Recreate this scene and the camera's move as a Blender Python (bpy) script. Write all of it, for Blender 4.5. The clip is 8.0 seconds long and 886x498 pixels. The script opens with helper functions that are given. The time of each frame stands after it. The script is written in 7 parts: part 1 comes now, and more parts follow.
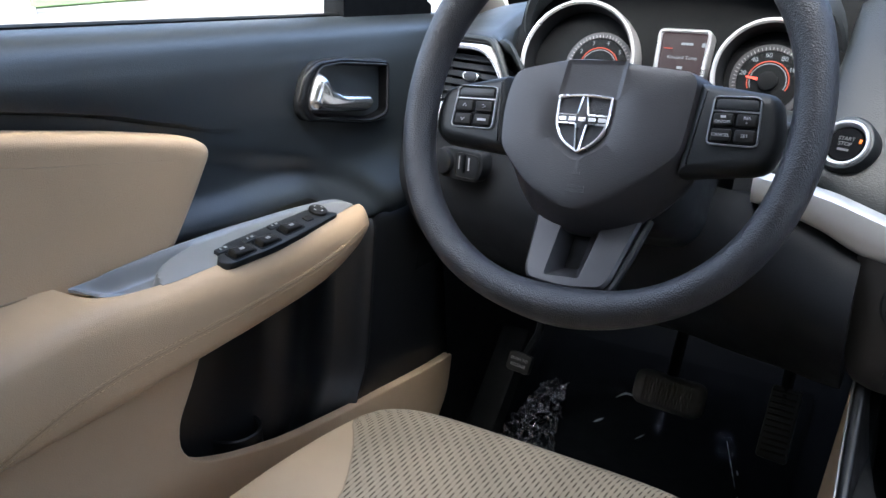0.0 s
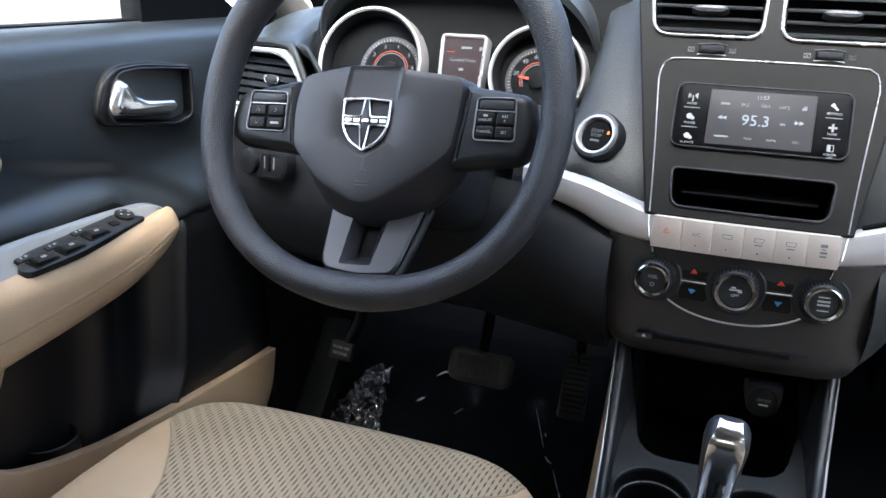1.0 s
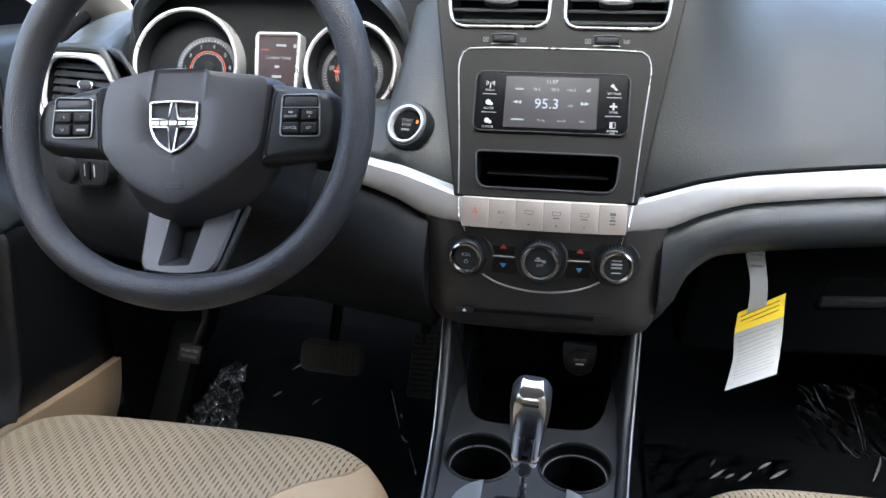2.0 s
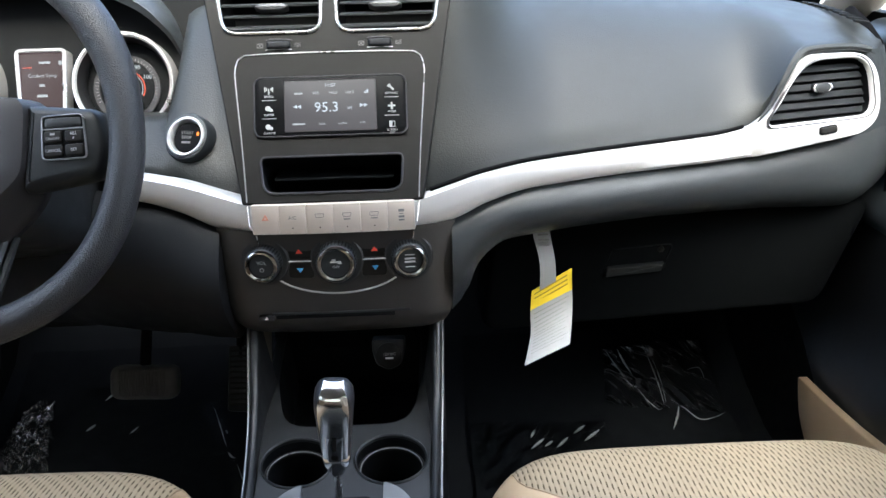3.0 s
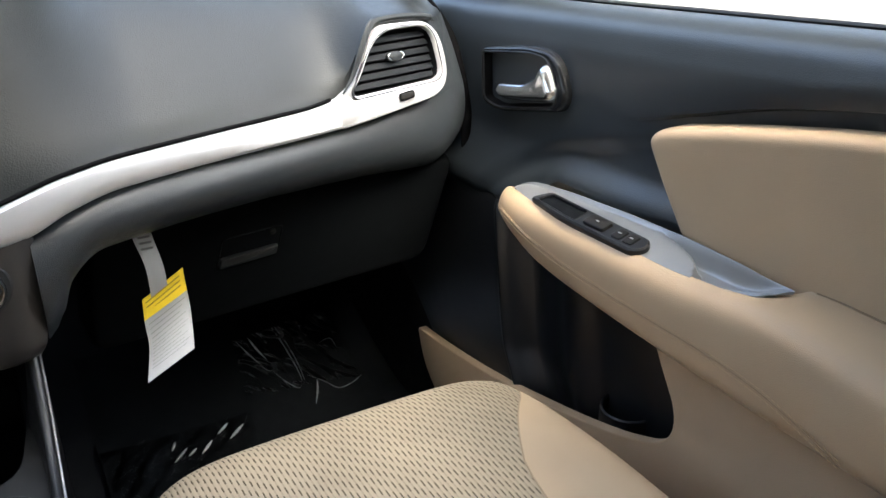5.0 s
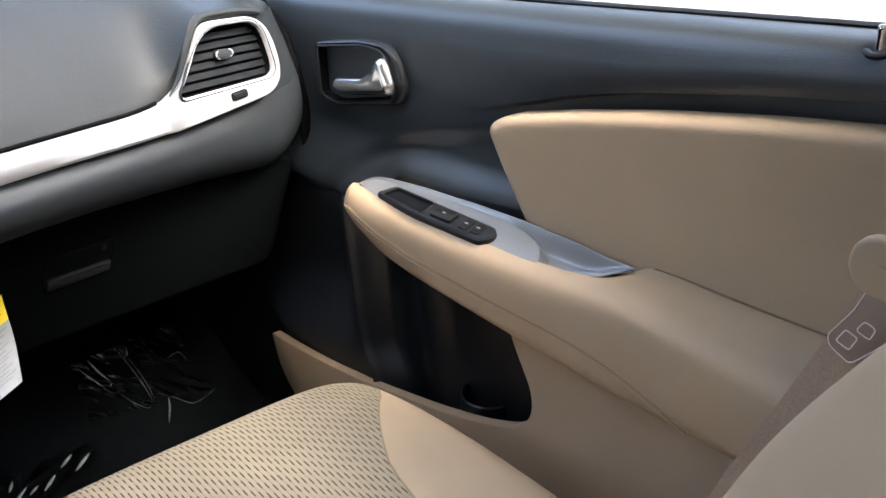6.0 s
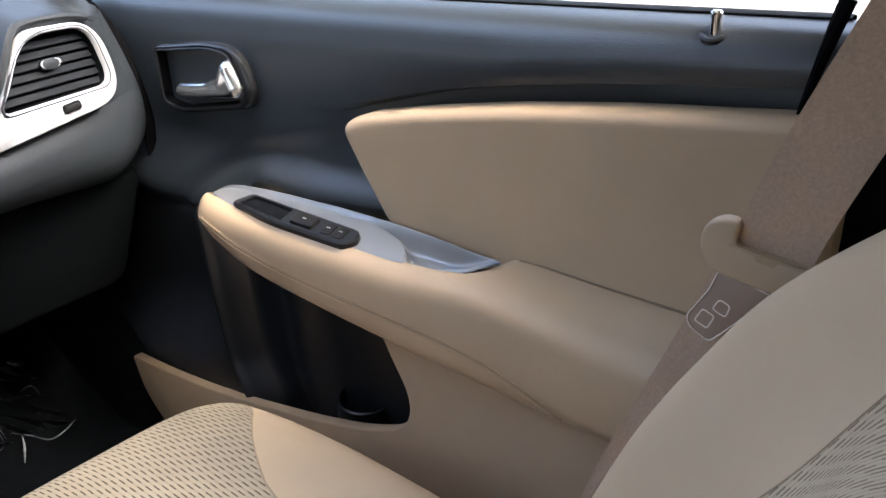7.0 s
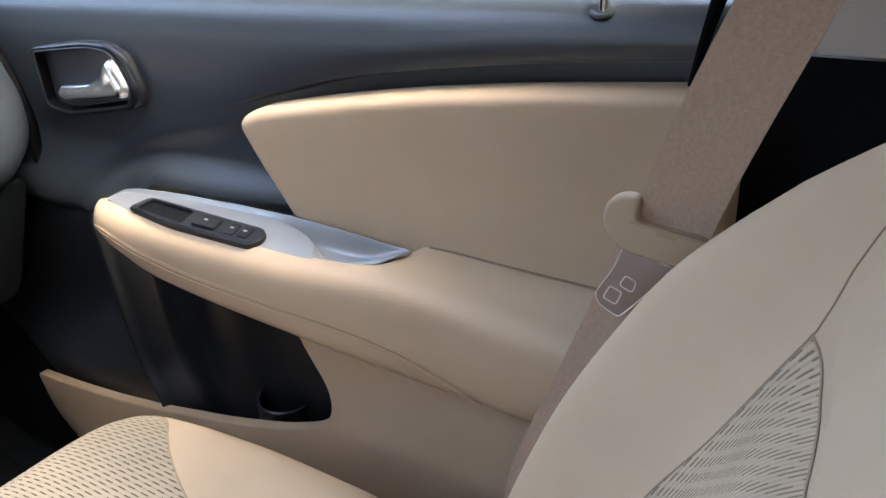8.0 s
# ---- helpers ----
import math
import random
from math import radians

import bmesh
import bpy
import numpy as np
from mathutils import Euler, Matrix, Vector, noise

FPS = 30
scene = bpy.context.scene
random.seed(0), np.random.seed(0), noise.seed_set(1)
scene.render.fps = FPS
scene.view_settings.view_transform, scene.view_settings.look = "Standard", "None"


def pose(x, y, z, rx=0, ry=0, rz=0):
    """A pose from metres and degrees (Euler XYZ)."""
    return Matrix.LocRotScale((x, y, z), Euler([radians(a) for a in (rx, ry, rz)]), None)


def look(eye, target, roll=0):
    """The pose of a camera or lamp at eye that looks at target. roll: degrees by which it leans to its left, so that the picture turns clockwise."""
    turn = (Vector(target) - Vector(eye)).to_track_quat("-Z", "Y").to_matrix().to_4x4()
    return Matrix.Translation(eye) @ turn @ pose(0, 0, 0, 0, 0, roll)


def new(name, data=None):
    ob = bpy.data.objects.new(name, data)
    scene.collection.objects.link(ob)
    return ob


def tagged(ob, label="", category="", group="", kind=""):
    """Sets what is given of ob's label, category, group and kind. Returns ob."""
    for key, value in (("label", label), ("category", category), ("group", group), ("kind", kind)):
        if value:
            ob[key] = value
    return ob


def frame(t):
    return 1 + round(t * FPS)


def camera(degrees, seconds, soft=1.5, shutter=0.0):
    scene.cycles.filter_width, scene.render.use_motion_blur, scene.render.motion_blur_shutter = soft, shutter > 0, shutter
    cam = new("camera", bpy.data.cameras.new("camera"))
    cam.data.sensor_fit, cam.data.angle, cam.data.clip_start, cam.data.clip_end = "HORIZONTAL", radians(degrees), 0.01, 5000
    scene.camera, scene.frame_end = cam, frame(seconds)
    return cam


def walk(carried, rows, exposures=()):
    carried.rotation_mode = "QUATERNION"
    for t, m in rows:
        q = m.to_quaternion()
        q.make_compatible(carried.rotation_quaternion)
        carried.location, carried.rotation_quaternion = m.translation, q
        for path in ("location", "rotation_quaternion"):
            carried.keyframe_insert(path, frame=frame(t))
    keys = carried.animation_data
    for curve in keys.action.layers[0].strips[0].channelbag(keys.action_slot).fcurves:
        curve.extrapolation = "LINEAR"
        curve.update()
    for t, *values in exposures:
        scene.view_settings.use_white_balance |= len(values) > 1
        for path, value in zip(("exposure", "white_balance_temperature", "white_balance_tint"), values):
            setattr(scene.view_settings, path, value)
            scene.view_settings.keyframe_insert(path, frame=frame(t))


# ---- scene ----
cam = camera(56.7, 8.0)
PATH = [
    (0, (-0.082, 0.113, 0.892), (-1.067, 1.717, 0.215), 0.4),
    (0.5, (-0.051, 0.098, 0.902), (-0.917, 1.768, 0.223), 0.1),
    (1, (-0.018, 0.077, 0.912), (-0.654, 1.845, 0.225), 1.2),
    (1.5, (0.014, 0.065, 0.917), (-0.46, 1.884, 0.233), 1.1),
    (1.7, (0.026, 0.062, 0.919), (-0.398, 1.878, 0.225), 0.6),
    (2.8, (0.08, 0.052, 0.93), (0.054, 1.91, 0.218), -1.1),
    (3, (0.084, 0.052, 0.93), (0.148, 1.918, 0.212), -1.4),
    (3.5, (0.087, 0.061, 0.929), (0.418, 1.897, 0.208), -1.3),
    (4, (0.089, 0.068, 0.926), (0.629, 1.848, 0.19), -1.5),
    (4.5, (0.094, 0.078, 0.927), (0.834, 1.773, 0.168), -1.6),
    (5, (0.1, 0.085, 0.926), (1.025, 1.677, 0.146), -0.6),
    (6.3, (0.121, 0.098, 0.926), (1.38, 1.414, 0.125), -0.8),
    (6.5, (0.125, 0.1, 0.926), (1.428, 1.386, 0.12), -0.9),
    (7, (0.136, 0.104, 0.926), (1.55, 1.255, 0.105), -1.1),
    (7.5, (0.146, 0.104, 0.927), (1.622, 1.15, 0.074), -1.2),
    (8, (0.152, 0.104, 0.93), (1.661, 1.084, 0.057), -2.8),
]
EXPOSURES = [(0.0, 3.69, 5780, 4), (1.5, 3.97, 5880, 3), (3.5, 3.98, 6180, 1),
             (5.0, 3.72, 6400, 3), (7.0, 3.77, 6330, 8), (8.0, 4.12, 6240, 7)]
walk(cam, [(t, look(eye, target, roll)) for t, eye, target, roll in PATH], EXPOSURES)

# ---- light ----
world = bpy.data.worlds.new("sky")
world.use_nodes = True
scene.world = world
wn, wl = world.node_tree.nodes, world.node_tree.links
sky = wn.new("ShaderNodeTexSky")
sky.sky_type, sky.sun_disc = "NISHITA", False
sky.sun_elevation, sky.sun_rotation = radians(51), radians(172)
sky.air_density, sky.dust_density = 0.7, 9.0
wl.new(sky.outputs[0], wn["Background"].inputs[0])
wn["Background"].inputs[1].default_value = 0.15
sun_data = bpy.data.lights.new("sun", "SUN")
sun_data.energy, sun_data.angle, sun_data.color = 0.5, radians(50), (1.0, 0.97, 0.92)
sun = new("sun", sun_data)
sun.matrix_world = look((0.8, -6, 7.5), (0, 0, 0))


# ---- materials ----
def material(name, color, rough=0.5, metal=0.0, spread=0.12, spread_scale=6.0, grain=0.0, grain_scale=900.0, wear=0.08, coat=0.0, spec=0.5, cells=False):
    """A plain surface: colour with slow variation, fine grain as relief, gloss that varies."""
    m = bpy.data.materials.new(name)
    m.use_nodes = True
    n, l = m.node_tree.nodes, m.node_tree.links
    b = n["Principled BSDF"]
    b.inputs["Metallic"].default_value = metal
    b.inputs["Coat Weight"].default_value = coat
    b.inputs["Specular IOR Level"].default_value = spec
    at = n.new("ShaderNodeTexCoord").outputs["Object"]

    def tex(scale, detail=3.0):
        t = n.new("ShaderNodeTexNoise")
        t.inputs["Scale"].default_value, t.inputs["Detail"].default_value = scale, detail
        l.new(at, t.inputs["Vector"])
        return t.outputs["Fac"]

    slow = tex(spread_scale, 4.0)
    ramp = n.new("ShaderNodeMapRange")
    ramp.inputs["From Min"].default_value, ramp.inputs["From Max"].default_value = 0.3, 0.7
    ramp.inputs["To Min"].default_value, ramp.inputs["To Max"].default_value = 1 - spread, 1 + spread
    l.new(slow, ramp.inputs["Value"])
    mul = n.new("ShaderNodeVectorMath")
    mul.operation = "SCALE"
    mul.inputs[0].default_value = color
    l.new(ramp.outputs[0], mul.inputs["Scale"])
    l.new(mul.outputs[0], b.inputs["Base Color"])
    rr = n.new("ShaderNodeMapRange")
    rr.inputs["From Min"].default_value, rr.inputs["From Max"].default_value = 0.3, 0.7
    rr.inputs["To Min"].default_value, rr.inputs["To Max"].default_value = max(0.02, rough - wear), min(1, rough + wear)
    l.new(tex(spread_scale * 7, 5.0), rr.inputs["Value"])
    l.new(rr.outputs[0], b.inputs["Roughness"])
    if grain:
        if cells:
            t = n.new("ShaderNodeTexVoronoi")
            t.inputs["Scale"].default_value = grain_scale
            l.new(at, t.inputs["Vector"])
            add = n.new("ShaderNodeMath")
            add.operation = "MULTIPLY_ADD"
            add.inputs[1].default_value = 0.5
            l.new(tex(grain_scale * 0.26, 2.0), add.inputs[0])
            l.new(t.outputs["Distance"], add.inputs[2])
            h = add.outputs[0]
        else:
            h = tex(grain_scale, 2.0)
        bump = n.new("ShaderNodeBump")
        bump.inputs["Strength"].default_value, bump.inputs["Distance"].default_value = grain, 0.0006
        l.new(h, bump.inputs["Height"])
        l.new(bump.outputs[0], b.inputs["Normal"])
    return m


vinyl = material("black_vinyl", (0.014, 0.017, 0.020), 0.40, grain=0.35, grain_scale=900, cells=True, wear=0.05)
vinyl_soft = material("black_soft_vinyl", (0.0090, 0.0106, 0.0112), 0.40, grain=0.30, grain_scale=620, cells=True, wear=0.03, spec=0.33)
plastic = material("black_plastic", (0.011, 0.0125, 0.014), 0.45, grain=0.25, grain_scale=700, spec=0.4)
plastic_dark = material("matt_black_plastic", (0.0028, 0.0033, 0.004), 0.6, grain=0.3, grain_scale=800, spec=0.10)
plastic_grey = material("charcoal_plastic", (0.0098, 0.0092, 0.0087), 0.48, grain=0.15, grain_scale=900, spec=0.18)
vinyl_door = material("black_door_vinyl", (0.0155, 0.0198, 0.0235), 0.38, grain=0.2, grain_scale=700, cells=True, wear=0.02, spec=0.95)
pocket_black = material("pocket_lining", (0.0055, 0.0062, 0.0072), 0.37, spec=0.8, wear=0.02)
satin_black = material("satin_black_plastic", (0.0045, 0.005, 0.006), 0.42, spec=0.45)
handle_black = material("polished_black_plastic", (0.006, 0.0065, 0.0075), 0.24, spec=0.35, wear=0.03)
trim_silver = material("armrest_silver_paint", (0.235, 0.242, 0.250), 0.37, metal=0.45, wear=0.04, spread=0.03, grain=0.05, grain_scale=1500)
plastic_warm = material("warm_charcoal_plastic", (0.034, 0.032, 0.031), 0.45, grain=0.15, grain_scale=900, spec=0.3)
pale_edge = material("pale_metal_edge", (0.78, 0.70, 0.62), 0.35, metal=0.35)
hoop_silver = material("dial_hoop_silver", (0.50, 0.50, 0.505), 0.3, metal=0.8, wear=0.04)
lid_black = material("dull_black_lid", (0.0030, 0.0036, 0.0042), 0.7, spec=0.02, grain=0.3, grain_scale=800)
ring_grey = material("knob_ring_chrome", (0.27, 0.27, 0.275), 0.16, metal=1.0)
pedal_rubber = material("pedal_rubber", (0.10, 0.098, 0.097), 0.5, grain=0.2, grain_scale=700)
console_black = material("console_plastic", (0.0105, 0.0115, 0.0125), 0.42, grain=0.25, grain_scale=700)
rubber = material("black_rubber", (0.003, 0.003, 0.0035), 0.8, spec=0.05)
stitch_m = material("beige_thread", (0.50, 0.36, 0.20), 0.7)
seam_m = material("brown_seam", (0.32, 0.23, 0.14), 0.8)
pad_seam_m = material("deep_seam", (0.26, 0.185, 0.115), 0.9)
gloss_black = material("gloss_black", (0.005, 0.005, 0.0055), 0.35, wear=0.03, spread=0.05, spec=0.04)
frame_grey = material("button_frame_grey", (0.30, 0.30, 0.31), 0.35, metal=0.7)
rim_skin = material("rim_leather", (0.026, 0.026, 0.029), 0.42, grain=0.75, grain_scale=760, cells=True, wear=0.06)
plastic_low = material("dull_black_plastic", (0.009, 0.010, 0.012), 0.55, grain=0.2, grain_scale=700, spec=0.15)
badge_mesh = material("badge_mesh", (0.03, 0.03, 0.032), 0.4, metal=0.4, grain=1.0, grain_scale=1100, cells=True)
wheel_skin = material("wheel_leather", (0.022, 0.021, 0.023), 0.42, grain=0.25, grain_scale=1100, cells=True, wear=0.06)
spoke_grey = material("dark_silver_paint", (0.050, 0.050, 0.054), 0.38, metal=0.6, wear=0.04)
silver = material("satin_silver_paint", (0.51, 0.51, 0.52), 0.36, metal=0.5, wear=0.04, spread=0.03, grain=0.05, grain_scale=1500)
silver_warm = material("button_silver", (0.56, 0.50, 0.455), 0.36, metal=0.35, wear=0.03, spread=0.04)
chrome = material("chrome", (0.86, 0.86, 0.87), 0.07, metal=1.0, wear=0.03, spread=0.02)
handle_chrome = material("handle_chrome", (0.82, 0.82, 0.83), 0.20, metal=1.0, wear=0.03, spread=0.02)
lever_chrome = material("lever_chrome", (0.84, 0.84, 0.85), 0.16, metal=1.0, wear=0.03, spread=0.02)
chrome_satin = material("satin_chrome", (0.80, 0.80, 0.81), 0.26, metal=1.0, wear=0.05, spread=0.02)
beige = material("beige_vinyl", (0.445, 0.318, 0.194), 0.45, grain=0.3, grain_scale=1000, cells=True, wear=0.05, spread=0.06)
beige_hard = material("beige_plastic", (0.40, 0.289, 0.182), 0.5, grain=0.4, grain_scale=700, wear=0.05, spread=0.06)
beige_cloth = material("beige_seat_cloth", (0.50, 0.366, 0.232), 0.85, grain=0.4, grain_scale=1200, wear=0.05, spread=0.07, spec=0.2)
webbing_m = material("tan_webbing", (0.44, 0.308, 0.212), 0.75, grain=1.0, grain_scale=520, wear=0.1, spread=0.10, spread_scale=420, spec=0.25)
carpet = material("dark_carpet", (0.006, 0.007, 0.009), 0.95, grain=1.0, grain_scale=600, spec=0.1)
mat_rubber = material("floor_mat_rubber", (0.003, 0.0038, 0.005), 0.8, spec=0.07, wear=0.1, grain=0.3, grain_scale=300)
headliner = material("headliner_cloth", (0.36, 0.34, 0.31), 0.9, grain=0.5, grain_scale=900, spec=0.1)
trim_light = material("pale_trim", (0.60, 0.56, 0.49), 0.6, grain=0.3, grain_scale=700)
paper = material("white_paper", (0.29, 0.295, 0.30), 0.6, spread=0.03)
yellow = material("yellow_print", (0.80, 0.58, 0.02), 0.6, spread=0.04)
ink = material("grey_print", (0.16, 0.16, 0.165), 0.7)
white_mark = material("white_print", (0.75, 0.75, 0.75), 0.5)
soft_mark = material("soft_white_print", (0.34, 0.34, 0.34), 0.55)
dim_mark = material("dim_print", (0.30, 0.30, 0.31), 0.5)
faint_mark = material("faint_print", (0.10, 0.10, 0.10), 0.6)
red_mark = material("red_print", (0.75, 0.06, 0.03), 0.5)
blue_mark = material("blue_print", (0.05, 0.28, 0.65), 0.5)
orange_mark = material("orange_print", (0.55, 0.17, 0.10), 0.5)
concrete = material("pale_concrete", (0.105, 0.102, 0.097), 0.9, spread=0.22, spread_scale=6.0, grain=0.8, grain_scale=40)
grass_m = material("lawn", (0.045, 0.075, 0.018), 0.9, spread=0.4, spread_scale=3)
white_paint = material("white_paint", (0.8, 0.8, 0.78), 0.5)
paint = material("car_paint", (0.30, 0.30, 0.31), 0.3, metal=0.5)


def glow(name, color, strength):
    m = bpy.data.materials.new(name)
    m.use_nodes = True
    b = m.node_tree.nodes["Principled BSDF"]
    b.inputs["Base Color"].default_value = (0.01, 0.01, 0.01, 1)
    b.inputs["Roughness"].default_value = 0.4
    b.inputs["Specular IOR Level"].default_value = 0.12
    b.inputs["Emission Color"].default_value = (*color, 1)
    b.inputs["Emission Strength"].default_value = strength
    return m


screen_glow = glow("lit_screen", (0.175, 0.155, 0.168), 0.038)
text_glow = glow("lit_text", (0.8, 0.85, 0.95), 0.070)
small_glow = glow("lit_small_text", (0.8, 0.82, 0.86), 0.052)
red_glow = glow("lit_red", (0.9, 0.12, 0.06), 0.085)
display_glow = glow("lit_display", (0.10, 0.05, 0.055), 0.05)


def pane_of(name, tint, ior, rough=0.0):
    """Thin clear sheet: seen through, with a gloss that grows at a slant."""
    m = bpy.data.materials.new(name)
    m.use_nodes = True
    n, l = m.node_tree.nodes, m.node_tree.links
    see, shine, both, facing = n.new("ShaderNodeBsdfTransparent"), n.new("ShaderNodeBsdfGlossy"), n.new("ShaderNodeMixShader"), n.new("ShaderNodeFresnel")
    see.inputs["Color"].default_value = (*tint, 1)
    shine.inputs["Roughness"].default_value = rough
    facing.inputs["IOR"].default_value = ior
    l.new(facing.outputs[0], both.inputs[0])
    l.new(see.outputs[0], both.inputs[1])
    l.new(shine.outputs[0], both.inputs[2])
    l.new(both.outputs[0], n["Material Output"].inputs["Surface"])
    return m


glass = pane_of("window_glass", (0.93, 0.95, 0.94), 1.25)


# ---- building tools ----
def V(*a):
    return Vector(a)


def spline(points, count):
    """A smooth curve through a few points, in equal steps along it."""
    p = [Vector(q) for q in points]
    fine = []
    for i in range(len(p) - 1):
        a, b, c, d = p[max(i - 1, 0)], p[i], p[i + 1], p[min(i + 2, len(p) - 1)]
        for k in range(12):
            t = k / 12
            fine.append(0.5 * (2 * b + (c - a) * t + (2 * a - 5 * b + 4 * c - d) * t * t + (3 * b - a - 3 * c + d) * t ** 3))
    fine.append(p[-1])
    run = [0.0]
    for u, w in zip(fine, fine[1:]):
        run.append(run[-1] + (w - u).length)
    out, j = [], 0
    for k in range(count):
        s = run[-1] * k / (count - 1)
        while j < len(run) - 2 and run[j + 1] < s:
            j += 1
        f = (s - run[j]) / max(run[j + 1] - run[j], 1e-9)
        out.append(fine[j].lerp(fine[j + 1], min(max(f, 0), 1)))
    return out


def bend(points, per=4):
    """A smooth curve through points, with the same number of steps between any two."""
    p = [Vector(q) for q in points]
    out = []
    for i in range(len(p) - 1):
        a, b, c, d = p[max(i - 1, 0)], p[i], p[i + 1], p[min(i + 2, len(p) - 1)]
        for k in range(per):
            t = k / per
            out.append(0.5 * (2 * b + (c - a) * t + (2 * a - 5 * b + 4 * c - d) * t * t + (3 * b - a - 3 * c + d) * t ** 3))
    return out + [p[-1]]


def curve1(table, x):
    """A value read off a short table of (x, value), on a smooth curve that never overshoots."""
    n = len(table)
    if x <= table[0][0]:
        return table[0][1]
    if x >= table[-1][0]:
        return table[-1][1]
    i = next(k for k in range(n - 1) if x <= table[k + 1][0])

    def step(k):
        return (table[k + 1][1] - table[k][1]) / (table[k + 1][0] - table[k][0])

    def slope(k):
        if k == 0:
            return step(0)
        if k == n - 1:
            return step(n - 2)
        p, q = step(k - 1), step(k)
        return 0.0 if p * q <= 0 else 2 * p * q / (p + q)

    h = table[i + 1][0] - table[i][0]
    t = (x - table[i][0]) / h
    return (table[i][1] * (1 + 2 * t) * (1 - t) ** 2 + slope(i) * h * t * (1 - t) ** 2 + table[i + 1][1] * t * t * (3 - 2 * t) + slope(i + 1) * h * t * t * (t - 1))


def loft(bm, rings, ring_closed=False, closed=False, caps=False):
    rows = [[bm.verts.new(p) for p in ring] for ring in rings]
    n = len(rows[0])
    pairs = list(zip(rows, rows[1:])) + ([(rows[-1], rows[0])] if closed else [])
    for a, b in pairs:
        for i in range(n if ring_closed else n - 1):
            j = (i + 1) % n
            try:
                bm.faces.new((a[i], a[j], b[j], b[i]))
            except ValueError:
                pass
    if caps:
        bm.faces.new(rows[0][::-1])
        bm.faces.new(rows[-1])
    return bm


def part(name, bm, material_, parent=None, label="", smooth=40, weld=True):
    """One mesh object from a bmesh, under a thing or a part."""
    if weld:
        bmesh.ops.remove_doubles(bm, verts=bm.verts, dist=1e-5)
        bmesh.ops.recalc_face_normals(bm, faces=bm.faces)
    me = bpy.data.meshes.new(name)
    bm.to_mesh(me)
    bm.free()
    me.materials.append(material_)
    if smooth:
        me.polygons.foreach_set("use_smooth", [True] * len(me.polygons))
        me.set_sharp_from_angle(angle=radians(smooth))
    ob = new(name, me)
    if parent:
        ob.parent = parent
    if label:
        tagged(ob, label)
    return ob


def thing(name, label, category, place=(0, 0, 0), group="", kind=""):
    ob = new(name)
    ob.empty_display_size = 0.05
    return tagged(ob, label, category, group, kind)


def axes(origin, right, up):
    """A frame whose x runs right, y up and z out of the surface."""
    r = Vector(right).normalized()
    z = r.cross(Vector(up)).normalized()
    u = z.cross(r)
    return Matrix(((r.x, u.x, z.x, origin[0]), (r.y, u.y, z.y, origin[1]), (r.z, u.z, z.z, origin[2]), (0, 0, 0, 1)))


def rrect(w, h, r, seg=5, cx=0.0, cy=0.0):
    """The outline of a rectangle with round corners."""
    out = []
    r = min(r, w / 2 - 1e-4, h / 2 - 1e-4)
    for k, (sx, sy) in enumerate(((1, 1), (-1, 1), (-1, -1), (1, -1))):
        for i in range(seg + 1):
            a = (k + i / seg) * math.pi / 2
            out.append(V(cx + sx * (w / 2 - r) + r * math.cos(a), cy + sy * (h / 2 - r) + r * math.sin(a)))
    return out


def circle(r, n=32, cx=0.0, cy=0.0, ry=None):
    return [V(cx + r * math.cos(2 * math.pi * i / n), cy + (ry or r) * math.sin(2 * math.pi * i / n)) for i in range(n)]


def rounded(corners, r, seg=4):
    """A closed outline with its corners rounded; r: one radius or one for each corner."""
    out, n = [], len(corners)
    for i in range(n):
        a, b, c = (Vector(corners[(i + k) % n]) for k in (-1, 0, 1))
        rr = r[i] if isinstance(r, (list, tuple)) else r
        u, w = (a - b), (c - b)
        d = min(rr, u.length * 0.48, w.length * 0.48)
        p, q = b + u.normalized() * d, b + w.normalized() * d
        for k in range(seg + 1):
            t = k / seg
            out.append((1 - t) ** 2 * p + 2 * t * (1 - t) * b + t * t * q)
    return out


def inset(outline, d):
    """The outline moved inwards by d (outwards where negative)."""
    n, out = len(outline), []
    area = sum(outline[i].x * outline[(i + 1) % n].y - outline[(i + 1) % n].x * outline[i].y for i in range(n))
    s = 1 if area > 0 else -1
    for i in range(n):
        a, b, c = outline[i - 1], outline[i], outline[(i + 1) % n]
        e, f = (b - a), (c - b)
        if e.length < 1e-9 or f.length < 1e-9:
            e = f = c - a
        ne, nf = V(-e.y, e.x).normalized(), V(-f.y, f.x).normalized()
        m = (ne + nf)
        m = m.normalized() if m.length > 1e-6 else ne
        k = d / max(m.dot(ne), 0.5)
        out.append(b + m * k * s)
    # where edges have turned over, draw their ends together
    for _ in range(6):
        bad = [i for i in range(n) if (out[(i + 1) % n] - out[i]).dot(outline[(i + 1) % n] - outline[i]) < -1e-12]
        if not bad:
            break
        for i in bad:
            j = (i + 1) % n
            out[i] = out[j] = (out[i] + out[j]) / 2
    return out


def swept(outline, centre, n=120):
    """An outline taken up again at even angles round a point inside it."""
    out, m = [], len(outline)
    for k in range(n):
        a = 2 * math.pi * k / n
        d = V(math.cos(a), math.sin(a))
        best = 0.0
        for i in range(m):
            p, q = outline[i] - centre, outline[(i + 1) % m] - centre
            e = q - p
            det = d.x * -e.y + e.x * d.y
            if abs(det) < 1e-12:
                continue
            t, u = (p.x * -e.y + e.x * p.y) / det, (d.x * p.y - d.y * p.x) / det
            if t > best and -1e-6 <= u <= 1 + 1e-6:
                best = t
        out.append(centre + d * best)
    return out


